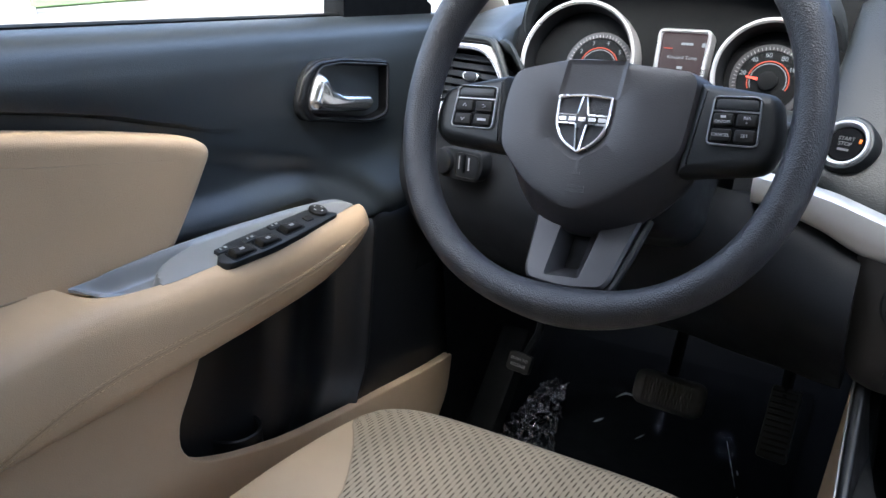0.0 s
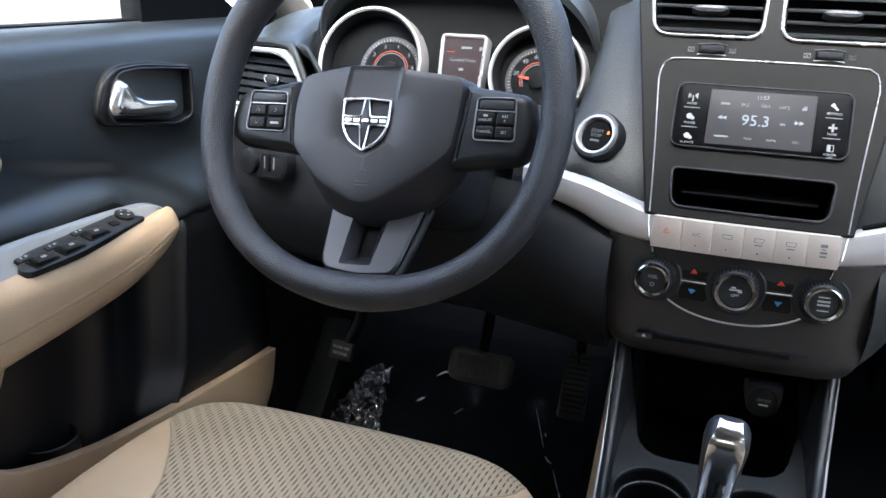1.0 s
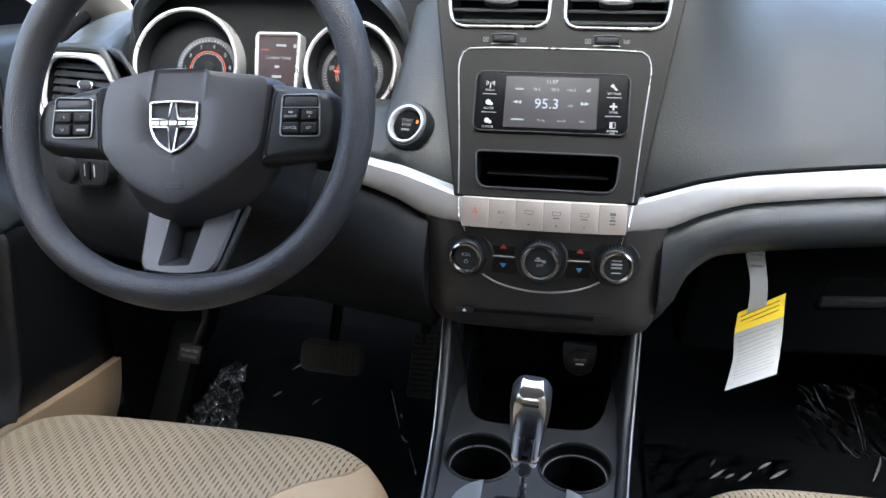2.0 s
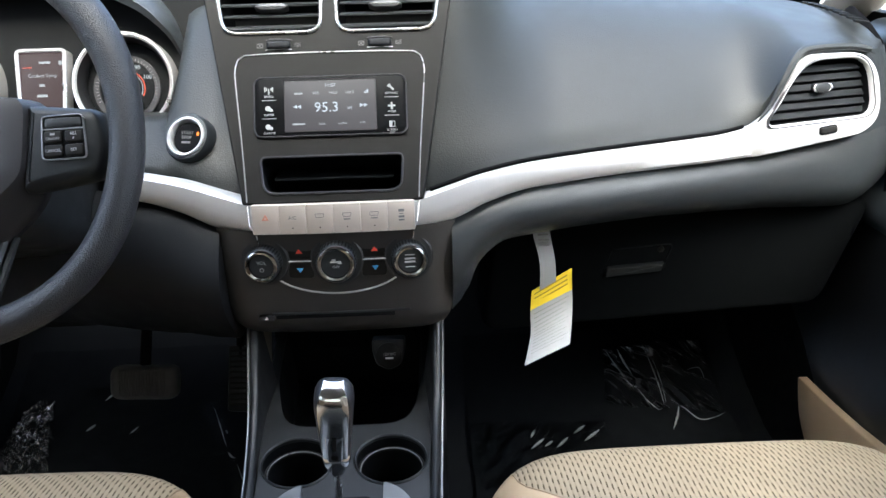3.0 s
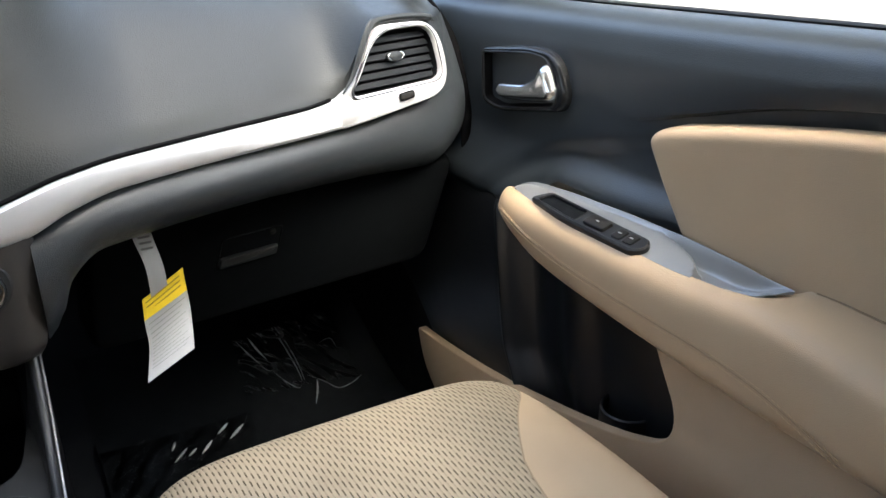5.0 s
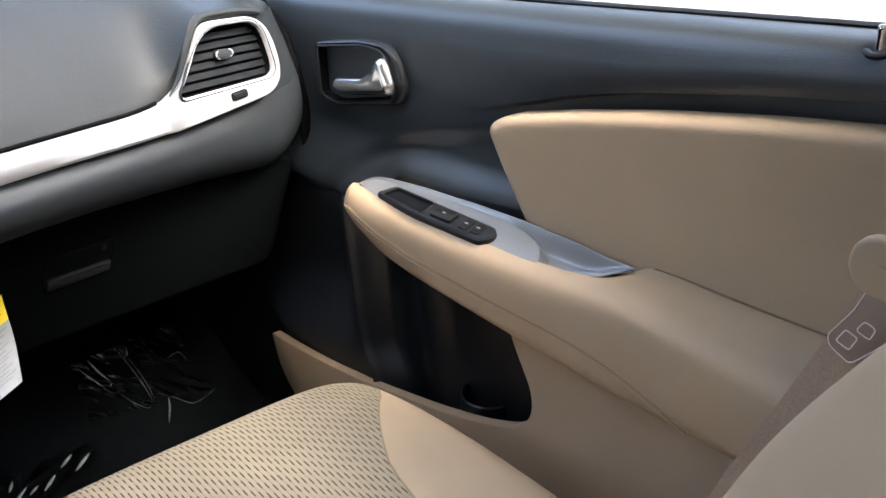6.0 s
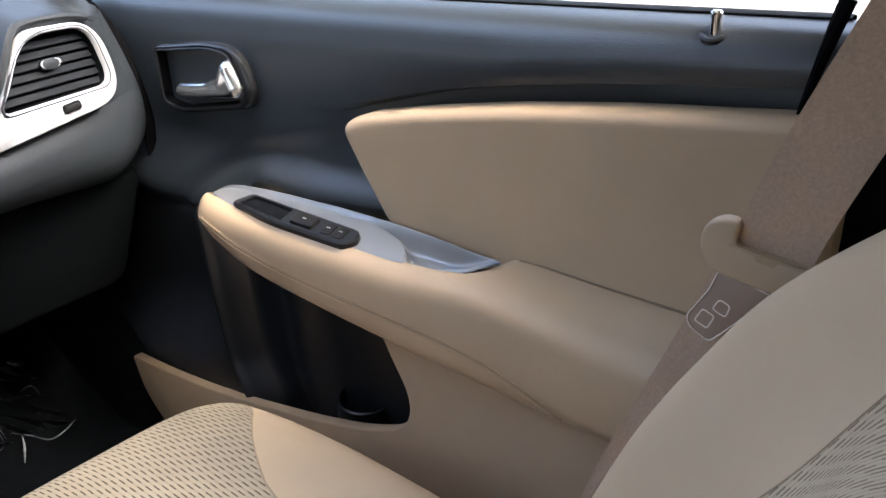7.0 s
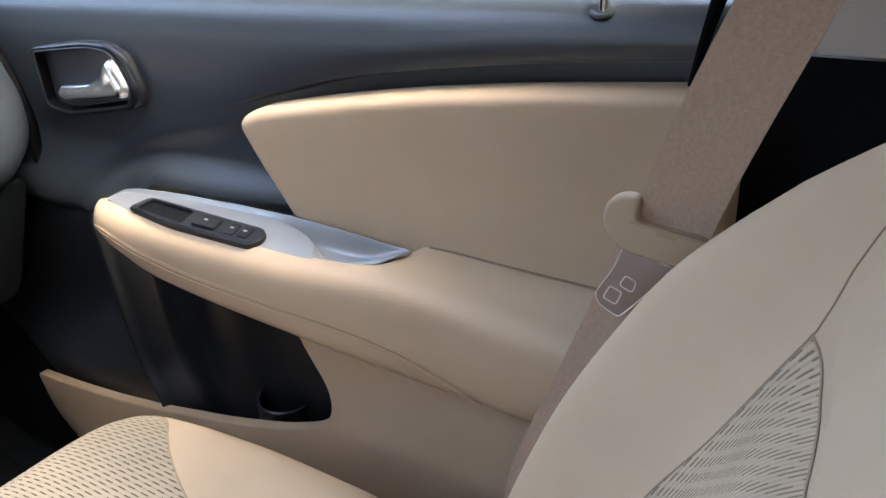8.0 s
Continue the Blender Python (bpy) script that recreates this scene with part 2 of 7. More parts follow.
def lay(frame_, pts, z=0.0):
    return [frame_ @ V(p.x, p.y, z) for p in pts]


def slab(frame_, outline, depth, edge=0.0015, top=0.0, bm=None, seg=2):
    """A plate with a rounded front edge, its front at height top of the frame."""
    bm = bm or bmesh.new()
    rings = [lay(frame_, outline, top - depth)]
    rings.append(lay(frame_, outline, top - edge))
    for k in range(1, seg + 1):
        a = k / seg * math.pi / 2
        rings.append(lay(frame_, inset(outline, edge * (1 - math.cos(a))), top - edge + edge * math.sin(a)))
    loft(bm, rings, ring_closed=True, caps=True)
    return bm


def bezel(frame_, outer, width, depth, top=0.0, edge=0.001, bm=None, back=None):
    """A raised ring along an outline, of the given width."""
    bm = bm or bmesh.new()
    inner = inset(outer, width)
    lo = top - depth
    li = top - (back if back is not None else depth)
    rings = [lay(frame_, outer, lo), lay(frame_, outer, top - edge), lay(frame_, inset(outer, edge), top), lay(frame_, inset(outer, width - edge), top), lay(frame_, inner, top - edge), lay(frame_, inner, li)]
    loft(bm, rings, ring_closed=True)
    return bm


def dish(frame_, outline, depth, taper=0.0, floor=True, bm=None, top=0.0):
    """A recess: walls that go down from the outline, and a floor."""
    bm = bm or bmesh.new()
    low = inset(outline, taper)
    rows = loft(bm, [lay(frame_, outline, top), lay(frame_, low, top - depth)], ring_closed=True)
    if floor:
        bm.faces.new([bm.verts.new(p) for p in lay(frame_, low, top - depth)])
    return bm


def tube(path, radius, seg=10, bm=None, closed=False, caps=True, flat=1.0, up=(0, 0, 1)):
    """A round or flattened bar along a path; radius may be a list."""
    bm = bm or bmesh.new()
    rings, n = [], len(path)
    path = [Vector(p) for p in path]
    for i, p in enumerate(path):
        a = path[(i - 1) % n] if closed or i else path[0]
        b = path[(i + 1) % n] if closed or i < n - 1 else path[-1]
        d = (b - a).normalized()
        side = d.cross(Vector(up))
        side = side.normalized() if side.length > 1e-6 else d.orthogonal().normalized()
        over = side.cross(d)
        r = radius[i] if isinstance(radius, (list, tuple)) else radius
        rings.append([p + side * r * math.cos(t) + over * r * flat * math.sin(t) for t in (2 * math.pi * k / seg for k in range(seg))])
    loft(bm, rings, ring_closed=True, closed=closed, caps=caps and not closed)
    return bm


def turned(frame_, profile, n=32, bm=None, caps=True):
    """A body of revolution about the frame's z; profile of (radius, height)."""
    bm = bm or bmesh.new()
    rings = [lay(frame_, circle(max(r, 1e-4), n), z) for r, z in profile]
    loft(bm, rings, ring_closed=True, caps=caps)
    return bm


def block(lo, hi, edge=0.002, bm=None):
    """An upright box between two corners, with rounded edges."""
    lo, hi = Vector(lo), Vector(hi)
    c = (lo + hi) / 2
    b = bmesh.new()
    bmesh.ops.create_cube(b, size=1, matrix=Matrix.Translation(c) @ Matrix.Diagonal((*(hi - lo), 1)))
    if edge:
        bmesh.ops.bevel(b, geom=b.edges[:], offset=edge, segments=2, affect="EDGES", profile=0.7)
    if bm is None:
        return b
    me = bpy.data.meshes.new("tmp")
    b.to_mesh(me)
    b.free()
    bm.from_mesh(me)
    bpy.data.meshes.remove(me)
    return bm


def lettering(name, text, size, frame_, material_, parent, label="", thick=0.0002, align="CENTER"):
    """Raised words in the built-in font, as a mesh."""
    cu = bpy.data.curves.new("letters", "FONT")
    cu.body, cu.size, cu.extrude, cu.align_x, cu.align_y, cu.resolution_u = text, size, thick, align, "CENTER", 2
    tmp = bpy.data.objects.new("letters", cu)
    me = bpy.data.meshes.new_from_object(tmp)
    bpy.data.objects.remove(tmp)
    me.transform(frame_)
    me.materials.clear()
    me.materials.append(material_)
    me.name = name
    ob = new(name, me)
    ob.parent = parent
    if label:
        tagged(ob, label)
    return ob


def bars(frame_, rows, thick=0.0003, bm=None):
    """Small flat bars (x, y, width, height) for writing too small to read."""
    bm = bm or bmesh.new()
    for x, y, w, h in rows:
        slab(frame_, [V(x - w / 2, y - h / 2), V(x + w / 2, y - h / 2), V(x + w / 2, y + h / 2), V(x - w / 2, y + h / 2)], thick * 2, 0.0001, thick, bm=bm, seg=1)
    return bm


def moved(frame_, x, y, z=0.0, turn=0.0):
    return frame_ @ Matrix.Translation((x, y, z)) @ Matrix.Rotation(radians(turn), 4, "Z")


def plate(frame_, outer, holes, depth, top=0.0, edge=0.0015, wall=0.004):
    """A plate with openings through it."""
    bm = bmesh.new()
    loops = [inset(outer, edge)] + holes
    edges = []
    for lp in loops:
        vs = [bm.verts.new(p) for p in lay(frame_, lp, top)]
        edges += [bm.edges.new((vs[i], vs[(i + 1) % len(vs)])) for i in range(len(vs))]
    bmesh.ops.triangle_fill(bm, use_beauty=True, use_dissolve=False, edges=edges)
    loft(bm, [lay(frame_, inset(outer, edge), top), lay(frame_, outer, top - edge), lay(frame_, outer, top - depth)], ring_closed=True)
    for h in holes:
        loft(bm, [lay(frame_, h, top), lay(frame_, h, top - wall)], ring_closed=True)
    return bm


# ---- the shell of the car and the ground outside ----
def sheet(name, corners, material_, label="", kind="structure", thick=0.0, category=""):
    bm = bmesh.new()
    c = [Vector(p) for p in corners]
    if thick:
        nrm = (c[1] - c[0]).cross(c[2] - c[0]).normalized() * thick
        loft(bm, [c, [p + nrm for p in c]], ring_closed=True, caps=True)
    else:
        bm.faces.new([bm.verts.new(p) for p in c])
    ob = part(name, bm, material_, smooth=0)
    return tagged(ob, label, category, kind=kind)


GROUND = -0.42
bm = bmesh.new()
bmesh.ops.create_grid(bm, x_segments=40, y_segments=40, size=400, matrix=Matrix.Translation((0, 0, GROUND)))
tagged(part("ground", bm, concrete, smooth=0), "pale sunlit concrete lot round the car", "ground", kind="structure")

bm = bmesh.new()
loft(bm, [[V(-18.6, 10.6, GROUND + 0.01), V(-19.9, 15.2, GROUND + 0.01), V(-22, 60, GROUND + 0.01)], [V(-18.6, 10.6, GROUND + 0.05), V(-19.9, 15.2, GROUND + 0.05), V(-22, 60, GROUND + 0.05)], [V(-18.8, 10.6, GROUND + 0.06), V(-20.1, 15.2, GROUND + 0.06), V(-22.3, 60, GROUND + 0.06)], [V(-90, 10.6, GROUND + 0.2), V(-90, 15.2, GROUND + 0.2), V(-90, 60, GROUND + 0.2)]])
tagged(part("lawn", bm, grass_m, smooth=0), "mown green lawn behind a kerb across the lot", "lawn", kind="structure")

post = thing("post", "white painted round post standing beside the lawn", "post")
part("shaft", turned(axes((-18.0, 11.2, GROUND), (1, 0, 0), (0, 1, 0)), [(0.40, 0.0), (0.40, 0.12), (0.30, 0.14), (0.30, 3.4), (0.26, 3.46)], 24), white_paint, post, "white shaft on a wider foot")

# floor pan with a raised toe board
bm = bmesh.new()
rows = []
for y, z in ((-1.6, 0.08), (0.2, 0.08), (1.1, 0.085), (1.3, 0.10), (1.5, 0.19), (1.62, 0.30), (1.68, 0.55), (1.70, 0.78)):
    rows.append([V(x, y, z) for x in (-0.80, -0.4, -0.12, 0.12, 0.4, 0.80)])
loft(bm, rows)
tagged(part("floor", bm, carpet, smooth=30), "black carpeted floor pan rising to the toe board", "floor", kind="structure")

# roof with its lining, tail end, and pillars
bm = bmesh.new()
loft(bm, [[V(x, y, 1.26 - 0.05 * (x / 0.62) ** 2 - 0.02 * ((y + 0.4) / 1.2) ** 2 + 0.01) for x in (-0.62, -0.4, -0.2, 0, 0.2, 0.4, 0.62)] for y in (-1.7, -1.0, -0.4, 0.2, 0.62)])
tagged(part("ceiling", bm, headliner), "pale cloth headliner of the roof", "ceiling", kind="structure")
sheet("wall_rear", ((-0.8, -1.7, 0.0), (0.8, -1.7, 0.0), (0.8, -1.7, 0.85), (-0.8, -1.7, 0.85)), beige_hard, "beige rear bulkhead closing the cabin", thick=0.03, category="wall")
# unseen front bulkhead and cowl sides, added to keep light out of the foot wells
sheet("wall_front", ((-0.82, 1.72, -0.1), (0.82, 1.72, -0.1), (0.82, 1.72, 0.80), (-0.82, 1.72, 0.80)), plastic_dark, "unseen black bulkhead behind the dashboard", thick=0.03, category="wall")
for s in (-1, 1):
    side = "left" if s < 0 else "right"
    sheet(f"wall_cowl_{side}", ((s * 0.815, 1.16, -0.1), (s * 0.815, 1.74, -0.1), (s * 0.815, 1.74, 0.80), (s * 0.815, 1.16, 0.80)), plastic_dark, "unseen black cowl side ahead of the door", thick=0.03 * s, category="wall")
    # rear side wall behind the front door
    sheet(f"wall_{side}", ((s * 0.80, -1.7, 0.0), (s * 0.80, 0.16, 0.0), (s * 0.80, 0.16, 0.82), (s * 0.80, -1.7, 0.84)), beige_hard, "beige rear side wall of the cabin", thick=0.03 * s, category="wall")
    bm = tube([V(s * 0.80, 1.42, 0.80), V(s * 0.765, 1.10, 0.97), V(s * 0.70, 0.80, 1.12), V(s * 0.62, 0.50, 1.23)], 0.045, 10, flat=0.7)
    tagged(part("pillar_a_" + side, bm, trim_light), "pale grey windscreen pillar trim", "pillar", kind="structure")
    bm = tube([V(s * 0.62, 0.52, 1.22), V(s * 0.64, -0.4, 1.235), V(s * 0.62, -1.7, 1.20)], 0.05, 10)
    tagged(part("trim_roof_" + side, bm, headliner), "pale cloth roof rail trim above the doors", "trim", kind="structure")
bm = tube([V(x, 0.60 - 0.06 * (x / 0.6) ** 2, 1.24 - 0.02 * (x / 0.6) ** 2) for x in (-0.6, -0.3, 0, 0.3, 0.6)], 0.05, 10)
tagged(part("trim_header", bm, headliner), "pale cloth header above the windscreen", "trim", kind="structure")
bm = bmesh.new()
loft(bm, [[V(x, 1.47 + 0.08 * (1 - (x / 0.8) ** 2), 0.815) for x in (-0.8, -0.4, 0, 0.4, 0.8)], [V(x, 3.0, 0.55) for x in (-0.85, -0.4, 0, 0.4, 0.85)], [V(x, 3.05, -0.2) for x in (-0.85, -0.4, 0, 0.4, 0.85)]])
tagged(part("bonnet", bm, paint), "grey painted bonnet ahead of the windscreen", "bonnet", kind="structure")
# dark glass round the unseen rear of the cabin, added to dim light from behind
bm = bmesh.new()
for s in (-1, 1):
    loft(bm, [[V(s * 0.79, y, 0.82), V(s * 0.77, y, 0.98), V(s * 0.665, y, 1.22)] for y in (-1.68, -0.8, 0.0)])
loft(bm, [[V(x, -1.69, 0.84), V(x, -1.60, 1.22)] for x in (-0.79, 0, 0.79)])
tagged(part("window_rear_unseen", bm, pane_of("dimming_glass", (0.13, 0.14, 0.14), 1.25)), "dark tinted glass added round the unseen rear of the cabin", "window", kind="structure")
bm = bmesh.new()
loft(bm, [[V(x, 1.47 + 0.07 * (1 - (x / 0.8) ** 2), 0.80) for x in (-0.8, -0.4, 0, 0.4, 0.8)], [V(x, 0.60, 1.26 - 0.03 * (x / 0.6) ** 2) for x in (-0.62, -0.31, 0, 0.31, 0.62)]])
ob = tagged(part("window_front", bm, glass), "clear raked windscreen glass", "windscreen", kind="structure")
ob.visible_shadow = False


# ---- the front doors ----


def yz(points):
    """An outline on the door: forward and height turned into the door frame's right and up."""
    return [V(-y, z) for y, z in points]


def sill(y):
    return 0.838 - 0.030 * y


def build_door(s, label):
    door = thing("door_left" if s < 0 else "door_right", label, "car door", kind="structure")

    def dpart(name, bm, mat_, parent=door, label="", smooth=40):
        bmesh.ops.transform(bm, matrix=Matrix.Translation((0 if s > 0 else -0.020, 0, 0 if s > 0 else 0.005)) @ Matrix.Diagonal((s, 1, 1, 1)), verts=bm.verts)
        return part(name, bm, mat_, parent, label, smooth)

    def at(x, dy=0.0, dz=0.0):
        return axes((x, dy, dz), (0, -1, 0), (0, 0, 1))

    # upper panel with its scoop above the armrest
    lip = ((0.2, 0.796), (0.264, 0.790), (0.397, 0.777), (0.506, 0.762), (0.604, 0.744), (0.68, 0.724), (0.76, 0.706), (1.3, 0.70))
    crease = ((0.2, 0.73), (0.5, 0.725), (0.6, 0.713), (0.70, 0.693), (0.735, 0.684), (0.771, 0.673), (0.83, 0.657), (0.883, 0.642), (0.93, 0.623), (0.969, 0.601), (0.998, 0.576), (1.015, 0.556), (1.06, 0.50), (1.30, 0.42))
    scoop = ((0.0, 0.0), (0.66, 0.002), (0.74, 0.006), (0.83, 0.010), (0.95, 0.011), (1.00, 0.007), (1.03, 0.0), (1.3, 0.0))

    def ease(v):
        v = max(0.0, min(1.0, v))
        return v * v * (3 - 2 * v)

    rows = []
    for k in range(81):
        y = 0.24 + 1.02 * k / 80
        t, zl, zc, d = sill(y), curve1(lip, y), curve1(crease, y), curve1(scoop, y)
        zb = 0.600 - 0.047 * ease((y - 0.86) / 0.07)
        h = t - zl
        e = 1 - ease((y - 0.54) / 0.24)
        row = bend([V(x, y, z) for x, z in ((0.795, t - 0.004), (0.777, t + 0.0005), (0.763, t - 0.002), (0.751, t - min(0.010, 0.16 * h)), (0.7425, t - min(0.022, 0.36 * h)), (0.7375, t - min(0.042, 0.64 * h)))], 4)
        z0 = row[-1].z
        steps = [z0 + (zl - 0.003 - z0) * k / 28 for k in range(1, 29)] + [zl - 0.003 - 0.006 * k / 8 for k in range(1, 9)]
        steps += [zl - 0.009 + (zb - zl + 0.009) * k / 30 for k in range(1, 31)]
        for z in steps:
            x = 0.7375 - 0.0035 * (1 - math.exp((z - z0) / 0.014))
            x += 0.005 * e * min(1.0, max(0.0, (z0 - z) / (z0 - zl + 0.004))) ** 2.0
            x += 0.030 * e * ease((zl - 0.003 - z) / 0.005)
            x += d * ease((zc + 0.006 - z) / 0.026) * (1 - 0.9 * ease((zc - 0.015 - z) / max(0.03, zc - 0.015 - zb)))
            x -= (0.014 + 0.020 * ease((y - 0.885) / 0.075)) * ease((0.640 - z) / (0.040 + 0.040 * ease((y - 0.885) / 0.075)))
            row.append(V(x, y, z))
        rows.append(row + [V(row[-1].x + 0.008, y, zb - 0.012)])
    bm = loft(bmesh.new(), rows)
    bm.faces.new([bm.verts.new(p) for p in rows[0]] + [bm.verts.new(V(0.82, 0.24, 0.36)), bm.verts.new(V(0.82, 0.24, 0.80))])
    upper = dpart("upper_panel", bm, vinyl_door, label="black grained vinyl upper panel")
    # door skin behind everything
    dpart("door_skin", block((0.80, 0.17, -0.05), (0.83, 1.30, 0.79), 0.01), paint, label="outer door skin")

    # beige pad
    pad = [(0.651, 0.592), (0.688, 0.643), (0.718, 0.691), (0.690, 0.7075), (0.604, 0.7255), (0.506, 0.7425), (0.397, 0.7572), (0.262, 0.7705), (0.225, 0.7715), (0.225, 0.585), (0.40, 0.580), (0.55, 0.575)]
    outline = rounded(yz(pad), [0.012, 0.02, 0.030, 0.02, 0.02, 0.02, 0.02, 0.02, 0.012, 0.012, 0.02, 0.02], 8)
    rings = [lay(at(0.718), inset(outline, d), z) for d, z in ((0.0, -0.03), (0.0, -0.010), (0.0006, -0.0075), (0.0022, -0.0046), (0.0050, -0.0022), (0.0085, -0.0007), (0.0120, 0.0))]
    rings.append([p.lerp(V(p.x, 0.430, 0.675), 0.08) for p in rings[-1]])
    bm = tube([V(0.7168, y, curve1(((0.15, 0.597), (0.40, 0.600), (0.47, 0.602), (0.495, 0.600)), y) + 0.0004) for y in [0.235 + 0.025 * k for k in range(11)]], 0.0009, 6)
    dpart("pad_seam", bm, pad_seam_m, label="dark seam where the insert meets the armrest", smooth=60)
    dpart("door_pad", loft(bmesh.new(), rings, ring_closed=True, caps=True), beige, label="padded beige vinyl insert")

    # armrest
    low = ((0.15, 0.464), (0.40, 0.479), (0.51, 0.485), (0.63, 0.492), (0.725, 0.498), (0.815, 0.507), (0.89, 0.530), (0.93, 0.548))
    edge = ((0.15, 0.572), (0.36, 0.582), (0.46, 0.592), (0.50, 0.594), (0.55, 0.5885), (0.60, 0.5850), (0.90, 0.5865), (0.93, 0.584))
    wall = ((0.15, 0.597), (0.40, 0.600), (0.47, 0.602), (0.495, 0.600), (0.53, 0.565), (0.57, 0.550), (0.90, 0.550), (0.925, 0.555))
    near = ((0.15, 0.665), (0.4, 0.657), (0.6, 0.653), (0.85, 0.655), (0.93, 0.659))
    rows = []
    for k in range(61):
        y = 0.19 + 0.749 * (k / 45 * 0.955 if k < 46 else 0.955 + 0.045 * math.sin((k - 45) / 15 * math.pi / 2))
        zb, zi, zw, xn = curve1(low, y), curve1(edge, y), curve1(wall, y), curve1(near, y)
        prof = [(0.745, zw), (0.722, zw), (0.700, 0.6 * zw + 0.4 * zi + 0.001), (xn + 0.022, zi + 0.001), (xn + 0.008, zi - 0.006), (xn + 0.001, zi - 0.022), (xn, 0.5 * (zi + zb)), (xn + 0.004, zb + 0.016), (xn + 0.014, zb + 0.004), (xn + 0.03, zb), (0.745, zb - 0.002)]
        t = max(0.0, (y - 0.894) / 0.0452)
        f = math.sqrt(max(0.0, 1 - t * t))
        c = V(0.716, y, 0.570)
        rows.append([c + (p - c) * f for p in spline([V(x, y, z) for x, z in prof], 30)])
    if s < 0:
        rows = [[p + V(0, 0.020 * min(1.0, max(0.0, 0.6 - p.y) / 0.115), 0) for p in r] for r in rows]
    arm = dpart("armrest", loft(bmesh.new(), rows, caps=False), beige, label="stitched beige vinyl armrest")
    # twin rows of stitches along the armrest's flank
    bm = bmesh.new()
    seam = ((0.395, 0.494), (0.42, 0.502), (0.445, 0.510), (0.485, 0.521), (0.55, 0.529), (0.65, 0.532), (0.76, 0.538), (0.83, 0.547), (0.90, 0.566))
    for j, dz in enumerate((0.0035, -0.0035)):
        for k in range(84):
            y = 0.400 + 0.0059 * k
            z0, z1 = curve1(seam, y) + dz, curve1(seam, y + 0.0036) + dz
            xn = curve1(near, y) - 0.0006
            tube([V(xn, y, z0), V(xn - 0.0005, y + 0.0018, (z0 + z1) / 2), V(xn, y + 0.0036, z1)], 0.00045, 4, bm=bm)
    dpart("stitching", bm, stitch_m, arm, "beige twin stitching", smooth=60)
    bm = tube([V(curve1(near, y) - 0.0002, y, curve1(seam, y)) for y in [0.398 + 0.0168 * k for k in range(31)]], 0.0006, 5)
    dpart("seam", bm, seam_m, arm, "sewn seam", smooth=60)

    # silver trim with the pull cup
    inn = ((0.495, 0.6035), (0.52, 0.5955), (0.56, 0.5885), (0.62, 0.5855), (0.90, 0.5875), (0.928, 0.582))
    out = ((0.495, 0.6040), (0.54, 0.6010), (0.60, 0.6010), (0.66, 0.5995), (0.72, 0.5985), (0.77, 0.5955), (0.82, 0.5930), (0.87, 0.589), (0.91, 0.5845), (0.928, 0.581))
    xin = ((0.495, 0.6985), (0.505, 0.694), (0.53, 0.683), (0.57, 0.6735), (0.62, 0.670), (0.84, 0.670), (0.90, 0.682), (0.928, 0.694))
    far = ((0.495, 0.6995), (0.54, 0.7050), (0.60, 0.7110), (0.66, 0.7160), (0.72, 0.7165), (0.80, 0.7185), (0.88, 0.7180), (0.928, 0.711))

    rows = []
    for k in range(131):
        y = 0.495 + 0.403 * k / 100 if k <= 100 else 0.898 + 0.041 * math.sin((k - 100) / 30 * math.pi / 2)
        t = max(0.0, (y - 0.894) / 0.0452)
        nose = math.sqrt(max(0.0, 1 - t * t))
        xi, zi, zo, xo = curve1(xin, y), curve1(inn, y), curve1(out, y), curve1(far, y)
        k_ = min(1.0, (y - 0.495) / 0.05)
        row = [V(xi - 0.002 * k_, y, zi - 0.006 * k_), V(xi - 0.001 * k_, y, zi - 0.003), V(xi + 0.001, y, zi - 0.001)]
        for j in range(29):
            f = j / 28
            front = 0.592 + 0.015 * f + 0.12 * f ** 4
            sink = 0.015 * ease((front - y) / 0.012) * ease((y - 0.497) / 0.06) * ease((0.93 - f) / 0.22)
            bead = 0.0036 * min(1.0, (y - 0.495) / 0.06) * math.exp(-((f - 0.94) / 0.075) ** 2)
            row.append(V(xi + (xo - xi) * f, y, zi + (zo - zi) * f + 0.0015 * math.sin(math.pi * f) * k_ - sink + bead))
        row += [V(xo + 0.002 * k_, y, zo + 0.0006 * k_), V(xo + 0.004 * k_, y, zo - 0.002 * k_), V(xo + 0.0055 * k_, y, zo - 0.012 * k_)]
        c = V(0.716, y, 0.570)
        rows.append([c + (p - c) * nose for p in row])
    if s < 0:
        rows = [[p + V(0, 0.020 * min(1.0, max(0.0, 0.6 - p.y) / 0.115), 0) for p in r] for r in rows]
    trim = dpart("trim", loft(bmesh.new(), rows), trim_silver, label="satin silver armrest trim with a pull cup")

    # switch panel lying on the trim
    if s > 0:
        f0 = axes((0.6785, 0.752, 0.5915), (0.0, -1, 0.0), (0.95, 0, 0.30))
        base = rounded([V(-0.100, -0.009), V(-0.03, -0.0165), V(0.088, -0.0165), V(0.099, -0.004), V(0.090, 0.010), V(0.0, 0.0125), V(-0.084, 0.0155)], [0.008, 0.02, 0.010, 0.008, 0.008, 0.02, 0.008], 4)
        hole = rounded([V(-0.086, -0.0065), V(-0.010, -0.0115), V(-0.010, 0.0085), V(-0.077, 0.0105)], 0.004, 3)
        dpart("switch_panel", plate(f0, base, [hole], 0.012, 0.0040, 0.002, 0.004), satin_black, trim, "black switch panel")
        dpart("recess", bezel(f0, inset(hole, -0.002), 0.002, 0.001, 0.0048), satin_black, trim, "raised rim of an empty tray")
        dpart("tray", slab(f0, inset(hole, -0.001), 0.001, 0.0003, 0.0012), plastic_dark, trim, "dark empty tray")
